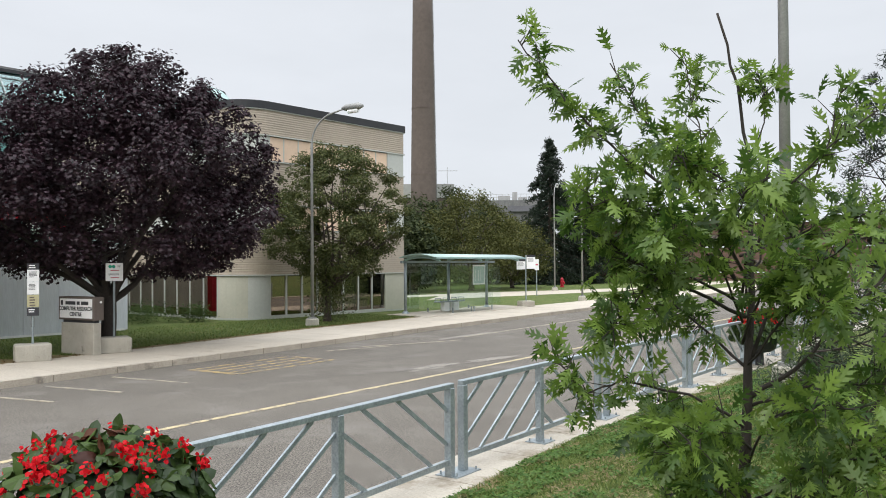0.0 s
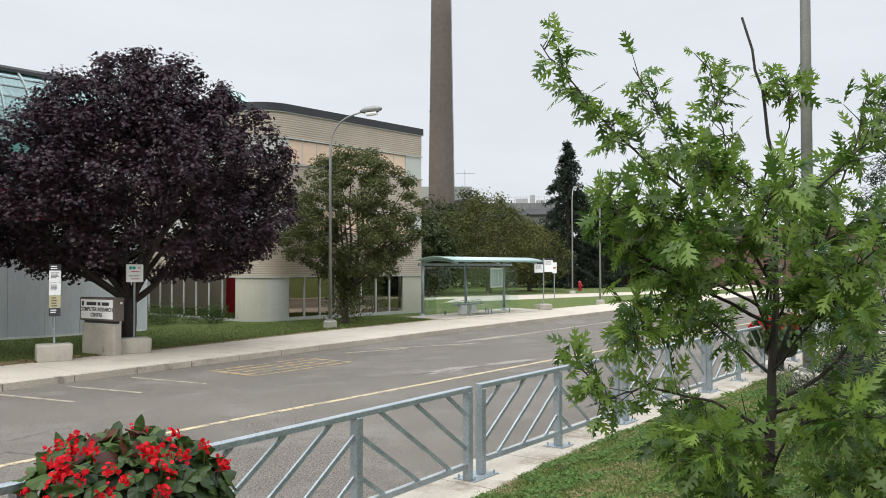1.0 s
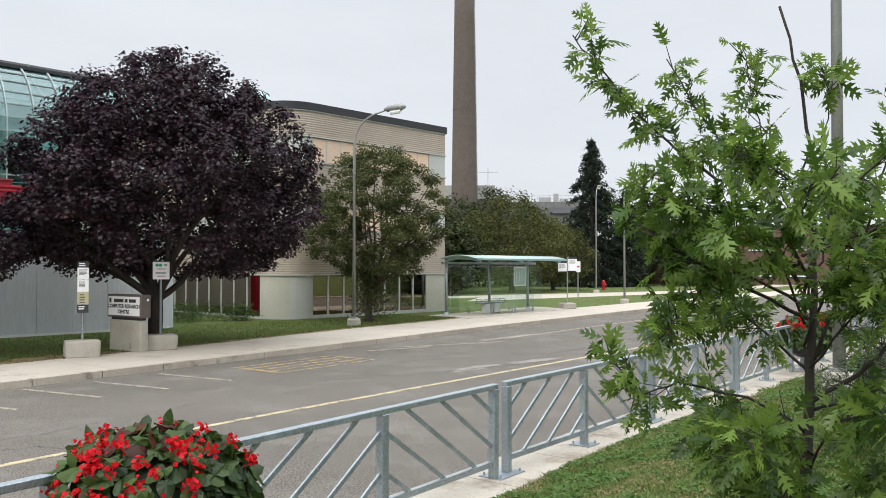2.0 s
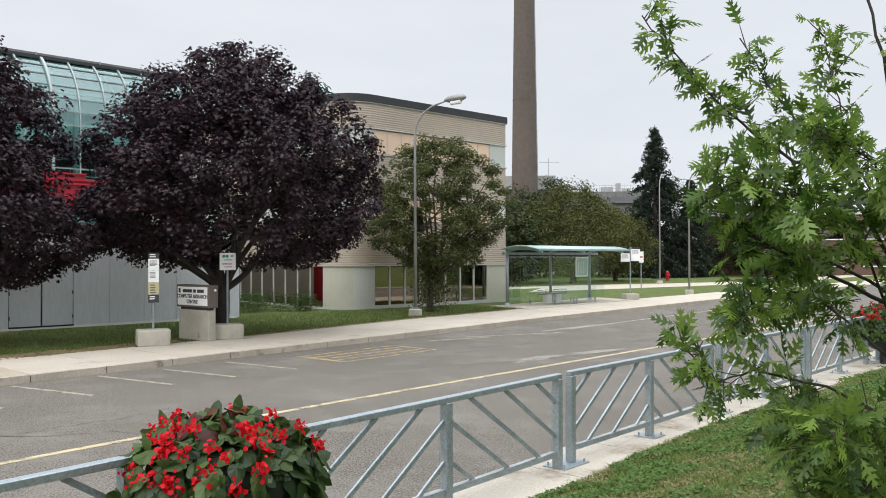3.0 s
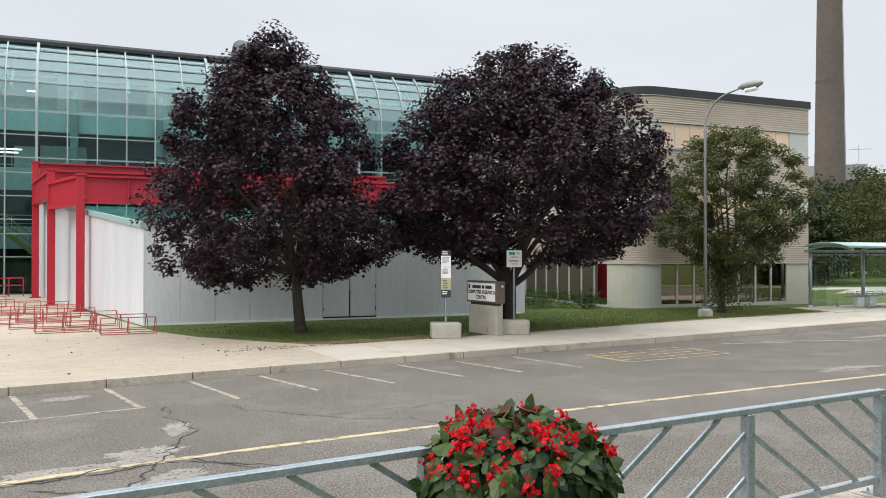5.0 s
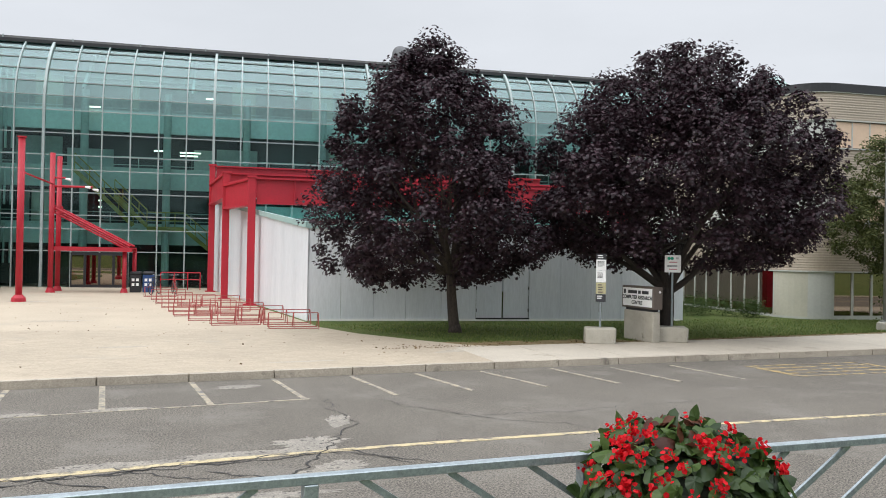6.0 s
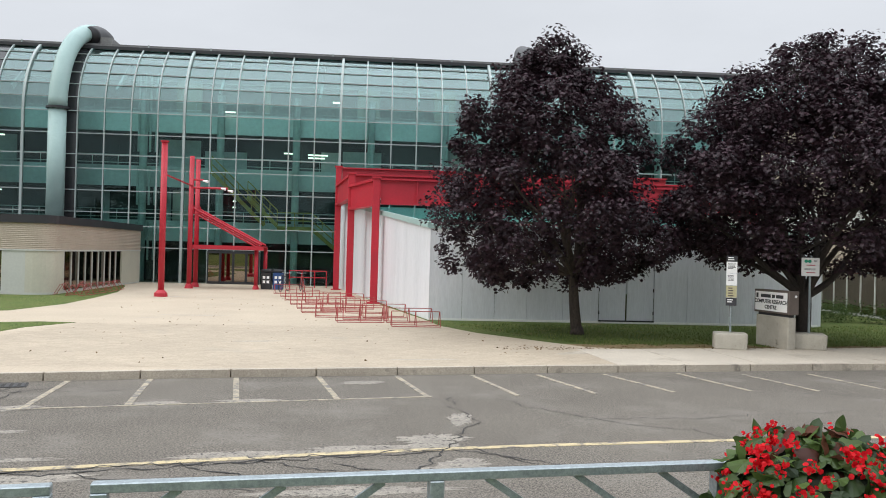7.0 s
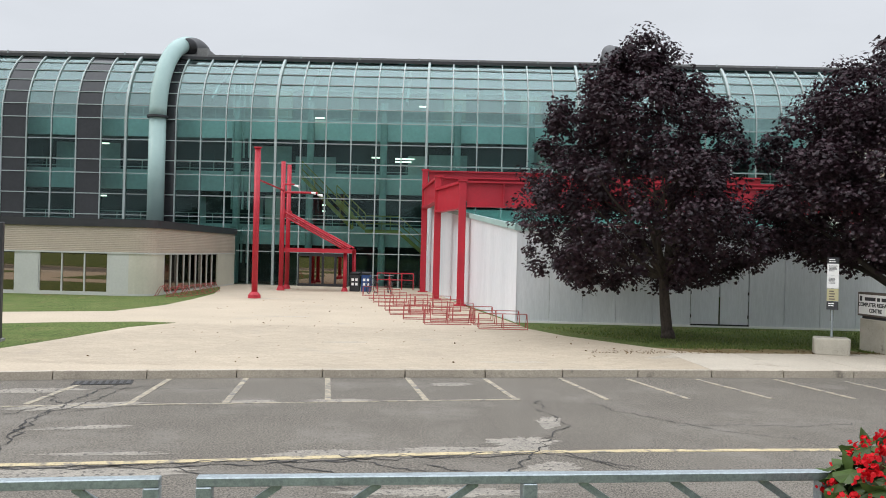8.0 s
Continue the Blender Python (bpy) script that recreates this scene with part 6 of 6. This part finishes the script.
broadleaf("pine_tree", "dark pine at the edge of the lawn", 27, 0.6, 0.5, [(0.2, 1.5), (1.2, 2.2), (2.4, 1.9), (3.6, 0.8)], (0, 0), 110, 130, 0.22, NEEDLE, 75, 0.12, 1.0, clump_r=0.55, shape=[(-0.5, 0, 0), (0, -0.09, 0), (0.5, 0, 0), (0, 0.09, 0)])

broadleaf("pine_tree", "low young pine on the grass bank", 9.3, 1.45, 0.72, [(0.15, 0.7), (0.5, 1.0), (1.0, 0.85), (1.5, 0.4), (1.75, 0.1)], (0, 0), 80, 150, 0.11, YOUNGPINE, 76, 0.04, 0.4, clump_r=0.28,
          shape=[(-0.5, 0, 0), (0, -0.05, 0), (0.5, 0, 0), (0, 0.05, 0)])

# shrubs in front of the dark windows
rng = np.random.default_rng(81)
bush = thing("shrub_bed", "low green shrubs under the dark windows", "shrub")
pts = []
for i in range(70):
    c = np.array((rng.uniform(17.2, 22.6), 0, 0))
    c[1] = 29.6 + rng.uniform(0, 2.6) - 0.07 * (c[0] - 17)
    if c[0] > 21.6:
        c[1] = min(c[1], 28.9)
    c[2] = 0.15 + rng.uniform(0.05, 0.55)
    pts.append(c + rng.normal(0, 0.24, (110, 3)) * np.array((1, 1, 0.7)))
pts = np.concatenate(pts)
pts = pts[pts[:, 2] > 0.12]
v, f = leaves_at(pts, np.tile((0, -0.3, 1.0), (len(pts), 1)), 0.09, 0.6, rng, OVAL)
tagged(cloud("foliage", v, f, leafy("shrub_leaf", (0.03, 0.06, 0.015), (0.085, 0.125, 0.035), 0.015), bush), kind="stuff")

# ---------- the oak sapling near the camera
OAK_SIZES = (0.098, 0.078, 0.118)
# midrib strip, then pointed lobes with a tooth each on both sides
strip_x = [(0.12, 0.02), (0.27, 0.055), (0.34, 0.05), (0.52, 0.075), (0.59, 0.06), (0.74, 0.06), (0.81, 0.045), (0.95, 0.03)]
lobes = [(0, [(0.20, 0.10), (0.22, 0.09), (0.33, 0.20)]), (2, [(0.43, 0.24), (0.48, 0.23), (0.62, 0.35)]),
         (4, [(0.68, 0.24), (0.72, 0.20), (0.86, 0.29)]), (6, [(0.87, 0.13), (0.90, 0.10), (1.02, 0.15)])]
flat_leaf, OAK_FACES = [(0.0, 0.0), (1.10, 0.0)], []
for side in (1, -1):
    first = len(flat_leaf)
    flat_leaf += [(a, b * side) for a, b in strip_x]
    for k, pts in lobes:
        o = len(flat_leaf)
        flat_leaf += [(a, b * side) for a, b in pts]
        OAK_FACES.append((first + k, o, o + 1, o + 2, first + k + 1)[::-side])
low = 2 + len(strip_x) + 12
OAK_FACES += [(0, low, 2), (low + 7, 1, 9)] + [(2 + k, low + k, low + k + 1, 3 + k) for k in range(7)]
OAK = [(a, b, -0.22 * abs(b) - 0.14 * a * a) for a, b in flat_leaf]


def oak_mesh(scale):
    me = bpy.data.meshes.new("leaf")
    me.from_pydata([(a * scale, b * scale, c * scale) for a, b, c in OAK], [], OAK_FACES)
    me.materials.append(OAKLEAF)
    return me


oak_rng = np.random.default_rng(91)
oak = thing("oak_sapling", "young oak sapling with lobed bright green leaves and bare leader", "tree", at=pose(0, 0, 0))
AZ, DIST = radians(-74.3), 3.8
fwd = Vector((-math.sin(AZ), math.cos(AZ), 0))
rgt = Vector((math.cos(AZ), math.sin(AZ), 0))


def at_oak(u, h, d=0.0):
    """A point of the sapling: u metres across, h metres high, d metres deeper."""
    return fwd * (DIST + d) + rgt * u + Vector((0, 0, h))


def px_u(x, y):
    return (x - 1320) * 0.00263, 2.5 + (468 - y) * 0.00263


stems = [
    ([(1330, 1180), (1318, 870), (1322, 700), (1330, 520), (1334, 400), (1326, 250), (1303, 140), (1283, 52)], 0.044, 0.0055, 0.0, 0),
    ([(1310, 500), (1215, 345), (1130, 290), (1050, 205), (990, 130), (940, 62)], 0.013, 0.003, -0.15, 1),
    ([(1320, 480), (1240, 330), (1180, 250), (1105, 120)], 0.010, 0.003, 0.2, 1),
    ([(1322, 560), (1230, 510), (1150, 470), (1090, 420), (1050, 330)], 0.012, 0.003, -0.3, 1),
    ([(1322, 540), (1230, 490), (1180, 490), (1120, 560), (1105, 580)], 0.010, 0.003, -0.4, 1),
    ([(1322, 740), (1230, 690), (1120, 670), (1060, 690), (1005, 640)], 0.010, 0.003, -0.5, 1),
    ([(1322, 790), (1250, 740), (1210, 730), (1180, 700)], 0.009, 0.003, 0.3, 1),
    ([(1326, 690), (1390, 640), (1470, 560), (1545, 470), (1640, 360)], 0.016, 0.004, 0.1, 1),
    ([(1326, 620), (1400, 450), (1440, 300), (1470, 190)], 0.012, 0.003, 0.3, 1),
    ([(1312, 520), (1360, 380), (1420, 310), (1520, 230)], 0.010, 0.003, -0.2, 1),
    ([(1310, 420), (1262, 300), (1242, 200), (1232, 125)], 0.007, 0.002, 0.1, 0.45),
    ([(1312, 330), (1356, 240), (1346, 160)], 0.006, 0.002, -0.05, 0.6),
    ([(1326, 700), (1430, 660), (1530, 660), (1620, 620)], 0.011, 0.003, -0.3, 1),
    ([(1322, 850), (1250, 800), (1200, 790)], 0.009, 0.003, -0.4, 1),
    ([(1322, 860), (1400, 800), (1470, 780), (1540, 770)], 0.009, 0.003, -0.3, 1),
    ([(1320, 880), (1300, 820), (1270, 860)], 0.008, 0.003, -0.55, 1),
    ([(1322, 640), (1260, 580), (1210, 540), (1160, 545)], 0.010, 0.003, 0.45, 1),
    ([(1318, 460), (1380, 430), (1470, 400), (1560, 390)], 0.009, 0.003, 0.4, 1),
    ([(1318, 600), (1350, 500), (1400, 520), (1450, 540)], 0.009, 0.003, -0.6, 1),
    ([(1310, 380), (1230, 400), (1150, 380), (1090, 360)], 0.008, 0.003, -0.45, 1),
    ([(1315, 440), (1300, 340), (1250, 300), (1210, 290)], 0.008, 0.003, -0.5, 1),
    ([(1316, 560), (1280, 470), (1230, 420), (1190, 430)], 0.008, 0.003, -0.7, 1),
    ([(1316, 520), (1350, 440), (1390, 380), (1400, 340)], 0.008, 0.003, 0.6, 1),
    ([(1318, 640), (1380, 560), (1430, 470), (1500, 430)], 0.008, 0.003, -0.7, 1),
    ([(1322, 780), (1290, 720), (1260, 740), (1230, 770)], 0.008, 0.003, -0.8, 1),
    ([(1322, 800), (1350, 720), (1410, 700), (1480, 700)], 0.008, 0.003, -0.8, 1),
    ([(1322, 840), (1260, 780), (1210, 760), (1170, 770)], 0.008, 0.003, -0.2, 1),
    ([(1322, 900), (1380, 850), (1440, 840), (1500, 850)], 0.008, 0.003, -0.5, 1),
    ([(1322, 900), (1270, 850), (1230, 840), (1190, 860)], 0.008, 0.003, 0.3, 1),
    ([(1318, 480), (1290, 420), (1320, 350), (1360, 330)], 0.008, 0.003, -0.8, 1)]
leaf_places = []
bm_w = bmesh.new()
for si, (path, r0, r1, deep, leafy_share) in enumerate(stems):
    pts = []
    for i, (x, y) in enumerate(path):
        u, h = px_u(x, y)
        d = deep * i / (len(path) - 1)
        k = (DIST + d) / DIST
        pts.append(at_oak(u * k, 2.5 + (h - 2.5) * k, d))
    fine_pts = []
    for a, b in zip(pts, pts[1:]):
        for s in (0, 0.34, 0.67):
            fine_pts.append(a.lerp(b, s) + Vector(oak_rng.normal(0, 0.006, 3)))
    fine_pts.append(pts[-1])
    n = len(fine_pts)
    part("trunk" if si == 0 else "branch", tube(bmesh.new(), fine_pts, [r1 + (r0 * (0.9 if si == 0 else 0.75) - r1) * (1 - i / (n - 1)) ** (2.3 if si == 0 else 1.6) for i in range(n)], 8), DARKBARK, oak, smooth=True)
    if not leafy_share:
        continue
    count = int(9 + 3.3 * n * (1 if leafy_share == 1 else 0.7))
    if pts[-1].z > 2.95:
        count = int(count * 0.72)
    elif path[-1][0] < 1150 and path[-1][1] > 600:
        count = int(count * 0.5)
    for j in range(count):
        s = 0.28 + 0.72 * oak_rng.uniform()
        if leafy_share < 1 and s < leafy_share:
            continue
        i = min(int(s * (n - 1)), n - 2)
        base = fine_pts[i].lerp(fine_pts[i + 1], oak_rng.uniform())
        along = (fine_pts[i + 1] - fine_pts[i]).normalized()
        dirn = (along * 0.55 + Vector(oak_rng.normal(0, 0.6, 3)) + Vector((0, 0, 0.1))).normalized()
        tip = base + dirn * oak_rng.uniform(0.02, 0.13)
        tube(bm_w, [base, tip], [0.003, 0.0018], 4)
        for q in range(int(oak_rng.integers(2, 5))):
            ld = (dirn * 0.45 + Vector(oak_rng.normal(0, 0.7, 3)) + Vector((0, 0, -0.2))).normalized()
            leaf_places.append((tip, ld))
tagged(part("twig", bm_w, DARKBARK, oak), kind="stuff")
big_leaves = [oak_mesh(k) for k in OAK_SIZES]
rest_v, rest_f = [], []
for i, (tip, ld) in enumerate(leaf_places):
    nz = Vector((0, 0, 1)) + Vector(oak_rng.normal(0, 0.75, 3))
    s = ld.cross(nz).normalized()
    up = s.cross(ld).normalized()
    m = Matrix((ld, -s, up)).transposed().to_4x4()
    m.translation = tip
    if i % 6 == 0 and i < 1800:
        ob = new("leaf", big_leaves[i % 3])
        ob.parent, ob.matrix_basis = oak, m
    else:
        k = OAK_SIZES[i % 3]
        o = len(rest_v)
        rest_v += [m @ Vector((a * k, b * k, c * k)) for a, b, c in OAK]
        rest_f += [tuple(o + q for q in face) for face in OAK_FACES]
tagged(cloud("foliage", rest_v, rest_f, OAKLEAF, oak, "lobed oak leaves"), kind="stuff")

# ---------- begonia planters on the fence
HEART = [(0.30, 0.0, 0.05)]
for i in range(16):
    w_ = math.tau * i / 16
    r_ = 0.47 - 0.16 * max(0, -math.cos(w_)) ** 6 + 0.30 * max(0, math.cos(w_)) ** 8
    HEART.append((0.38 + r_ * math.cos(w_), 0.92 * r_ * math.sin(w_), -0.09 * abs(math.sin(w_)) - 0.10 * max(0, math.cos(w_)) + 0.035 * math.sin(5 * w_)))
QUADS = [(0, 1 + i, 1 + (i + 1) % 16) for i in range(16)]


def heart_mesh(scale, mat):
    me = bpy.data.meshes.new("leaf")
    me.from_pydata([(a * scale, b * scale, c * scale) for a, b, c in HEART], [], QUADS)
    me.materials.append(mat)
    for p in me.polygons:
        p.use_smooth = True
    return me


pl_rng = np.random.default_rng(101)
planter = thing("flower_planter", "fence planter overflowing with red begonias and dark green leaves", "planter", group="fence planters", at=pose(3.14, 5.0, 0))
part("bowl", tube(bmesh.new(), [(0, 0, 0.42), (0, 0, 0.5), (0, 0, 0.85), (0, 0, 0.95)], [0.25, 0.36, 0.46, 0.48], 24), BLACK, planter, "dark planter bowl")
part("stand", tube(bmesh.new(), [(0, 0, 0.1), (0, 0, 0.45)], [0.1, 0.09], 12), BLACK, planter)
# near-black ball added within the leaves, painting the shade between them
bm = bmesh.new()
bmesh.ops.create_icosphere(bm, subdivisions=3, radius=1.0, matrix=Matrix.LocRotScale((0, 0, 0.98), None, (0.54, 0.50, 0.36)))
part("leaf_shade", bm, surf("foliage_shade", (0.008, 0.014, 0.007), (0.014, 0.022, 0.010), 0.9, scale=6, fine=30), planter)
hm = [heart_mesh(k, m) for k, m in ((0.13, BEGONIALEAF), (0.155, BEGONIALEAF), (0.105, BEGONIALEAF), (0.13, BRONZELEAF))]
rest_v, rest_f = [], []
for i in range(760):
    a = pl_rng.uniform(0, math.tau)
    h = pl_rng.uniform(-0.75, 1.0)
    rr = math.sqrt(max(0.02, 1 - max(0, h) ** 2)) * (1.0 if h > 0 else 1 - 0.1 * h * h)
    lump = (1 + 0.14 * noise.noise(Vector((math.cos(a) * 2, math.sin(a) * 2, h * 2)))) * pl_rng.uniform(0.84, 1.06)
    p = Vector((math.cos(a) * rr * 0.65 * lump, math.sin(a) * rr * 0.58 * lump, 0.98 + h * 0.42 * lump))
    out = Vector((math.cos(a) * rr, math.sin(a) * rr, h * 0.9)).normalized()
    ld = (out * 0.5 + Vector((0, 0, -0.8 if h < 0.45 else -0.4)) + Vector(pl_rng.normal(0, 0.42, 3))).normalized()
    nz = (out + Vector(pl_rng.normal(0, 0.38, 3)) + Vector((0, 0, 0.25))).normalized()
    s = ld.cross(nz).normalized()
    up = s.cross(ld).normalized()
    m = Matrix((ld, -s, up)).transposed().to_4x4()
    m.translation = p - ld * 0.05
    k = 3 if (h > 0.66 and pl_rng.uniform() < 0.45) else int(pl_rng.integers(0, 3))
    if i < 300:
        ob = new("leaf", hm[k])
        ob.parent, ob.matrix_basis = planter, m
    else:
        o = len(rest_v)
        sz = (0.13, 0.155, 0.105, 0.13)[k]
        rest_v += [m @ Vector((x_ * sz, y_ * sz, z_ * sz)) for x_, y_, z_ in HEART]
        rest_f += [tuple(o + q for q in f_) for f_ in QUADS]
tagged(cloud("foliage", rest_v, rest_f, BEGONIALEAF, planter), kind="stuff")
PETAL_SHAPE = [(-0.5, 0, 0), (-0.2, -0.42, 0.08), (0.3, -0.40, 0.1), (0.5, 0, 0.02), (0.3, 0.40, 0.1), (-0.2, 0.42, 0.08)]
for i in range(62):
    a = pl_rng.uniform(0, math.tau)
    h = 0.10 + 0.78 * pl_rng.uniform()
    rr = math.sqrt(1 - h * h) if h > 0 else 1
    c = np.array((math.cos(a) * rr * 0.67, math.sin(a) * rr * 0.61, 1.0 + h * 0.47))
    m = int(pl_rng.integers(5, 24))
    pp = c + pl_rng.normal(0, 1, (m, 3)) * np.array((0.022, 0.022, 0.026)) * (0.6 + m / 40)
    v, f = leaves_at(pp, pl_rng.normal(0, 1, pp.shape) + (c - np.array((0, 0, 0.95))) * 2, 0.033, 0.4, pl_rng, PETAL_SHAPE)
    tagged(cloud("blossom", v, f, PETAL, planter, "red begonia blossom" if i == 0 else ""), kind="stuff")
copy_thing(planter, pose(20.0, 5.3, 0.0, 0, 0, 130))
copy_thing(planter, pose(-13.0, 3.2, 0.0, 0, 0, 60))

# ---------- grass blades and litter on the near bank
g_rng = np.random.default_rng(111)
N = 230000
gx = g_rng.uniform(-2.0, 19.0, N)
gd = g_rng.uniform(0, 1, N) ** 1.2 * 6.6 - 0.17
gy = np.array([lawn_y(a) for a in gx]) - gd
keep = np.array([d > 0.02 or noise.noise(Vector((a * 3.1, 2, 4))) * 0.16 > -d - 0.03 for a, d in zip(gx, gd)])
# thinning out towards the ends of the bank
keep &= g_rng.uniform(0, 1, N) < np.clip((gx + 1.5) / 5.0, 0, 1) * np.clip((19.0 - gx) / 4.0, 0, 1) * np.clip((6.4 - gd) / 2.5, 0, 1)
gx, gy = gx[keep], gy[keep]
gz = np.array([bank_z(a, b) for a, b in zip(gx, gy)])
n = len(gx)
ang = g_rng.uniform(0, math.tau, n)
hgt = g_rng.uniform(0.018, 0.06, n) * np.array([1 + 0.5 * noise.noise(Vector((a * 2.2, b * 2.2, 6))) for a, b in zip(gx, gy)])
wid = g_rng.uniform(0.0045, 0.0105, n)
lean = g_rng.normal(0, 0.042, (n, 2))
base = np.stack([gx, gy, gz - 0.005], 1)
side = np.stack([np.cos(ang) * wid, np.sin(ang) * wid, np.zeros(n)], 1)
tipv = base + np.stack([lean[:, 0], lean[:, 1], hgt], 1)
v = np.stack([base - side, base + side, tipv], 1).reshape(-1, 3)
f = np.arange(n * 3).reshape(n, 3)
tagged(cloud("grass", v, f, BLADE), "short green grass blades on the bank", "grass", kind="stuff")
# clover and broad weeds in patches, dry thatch between
CLOVER = leafy("clover_leaf", (0.045, 0.105, 0.022), (0.13, 0.215, 0.05), 0.02, 0.35)
THATCH = leafy("dry_thatch", (0.20, 0.15, 0.075), (0.30, 0.25, 0.14), 0.01, 0.3)
for name, label, mat, N, size, lo, tall in (("clover", "low clover and weeds in the lawn", CLOVER, 120000, 0.036, 0.0, 0.06), ("dry_grass", "dry brown thatch in the lawn", THATCH, 80000, 0.045, 0.08, 0.045)):
    gx = g_rng.uniform(1.0, 19.0, N)
    gd = g_rng.uniform(0, 1, N) ** 1.2 * 6.0
    gy = np.array([lawn_y(a) for a in gx]) - gd
    q = 0.0 if name == "clover" else 31.0
    keep = np.array([noise.noise(Vector((a * 1.3 + q, b * 1.3, 8))) + 0.5 * noise.noise(Vector((a * 4, b * 4, q))) > lo for a, b in zip(gx, gy)])
    keep &= g_rng.uniform(0, 1, N) < np.clip((gx - 1.0) / 4.0, 0, 1) * np.clip((19.0 - gx) / 4.0, 0, 1) * np.clip((5.8 - gd) / 2.5, 0, 1)
    gx, gy = gx[keep], gy[keep]
    pts = np.stack([gx, gy, np.array([bank_z(a, b) for a, b in zip(gx, gy)]) + g_rng.uniform(0.02, tall, len(gx))], 1)
    wide = 0.45 if name == "clover" else 0.12
    v, f = leaves_at(pts, np.tile((0, 0, 1.0), (len(pts), 1)), size, 0.35, g_rng, [(-0.5, 0, 0), (0, -wide, 0), (0.5, 0, 0), (0, wide, 0)])
    tagged(cloud(name, v, f, mat), label, "grass", kind="stuff")
# fallen leaves along the pavement edge and on the forecourt
N = 900
lx = np.concatenate([g_rng.uniform(4.5, 26.0, N), g_rng.uniform(-7, 5, 160)])
ly = np.concatenate([np.array([walk_back_y(a) for a in lx[:N]]) + np.abs(g_rng.normal(0, 0.45, N)) - 0.15, g_rng.uniform(17.2, 40, 160)])
pts = np.stack([lx, ly, np.full(len(lx), 0.155)], 1)
v, f = leaves_at(pts, np.tile((0, 0, 1.0), (len(pts), 1)), 0.075, 0.3, g_rng, OVAL)
tagged(cloud("leaf_litter", v, f, leafy("fallen_leaf", (0.10, 0.06, 0.03), (0.20, 0.13, 0.06), 0.01, 0.2)), "brown fallen leaves on the paving", "leaves", kind="stuff")
# blades along the verge of the forecourt and the building lawns
N = 30000
gx = g_rng.uniform(4.5, 30.0, N)
gy = np.array([walk_back_y(a) + (0.75 if a < 12 else 0.3) + 0.4 * noise.noise(Vector((a * 1.7, 9, 0))) for a in gx]) + 0.1 + g_rng.uniform(0, 1, N) ** 1.5 * 6.0
base = np.stack([gx, gy, np.full(N, 0.125)], 1)
ok = ~((gy > 28.7 - 0.07 * gx + 0.0) & (gx < 18.5)) & ~((gx > 22.0) & (gy > 29.2 - 0.07 * gx)) & ~((gx < 7.2) & (gy < 27.5 - (gx - 4) * 2.0))
base = base[ok]
n = len(base)
ang = g_rng.uniform(0, math.tau, n)
side = np.stack([np.cos(ang), np.sin(ang), np.zeros(n)], 1) * g_rng.uniform(0.008, 0.016, (n, 1))
tipv = base + np.stack([g_rng.normal(0, 0.03, n), g_rng.normal(0, 0.03, n), g_rng.uniform(0.03, 0.08, n)], 1)
v = np.stack([base - side, base + side, tipv], 1).reshape(-1, 3)
tagged(cloud("verge_grass", v, np.arange(n * 3).reshape(n, 3), BLADE), "short grass blades on the far verge", "grass", kind="stuff")
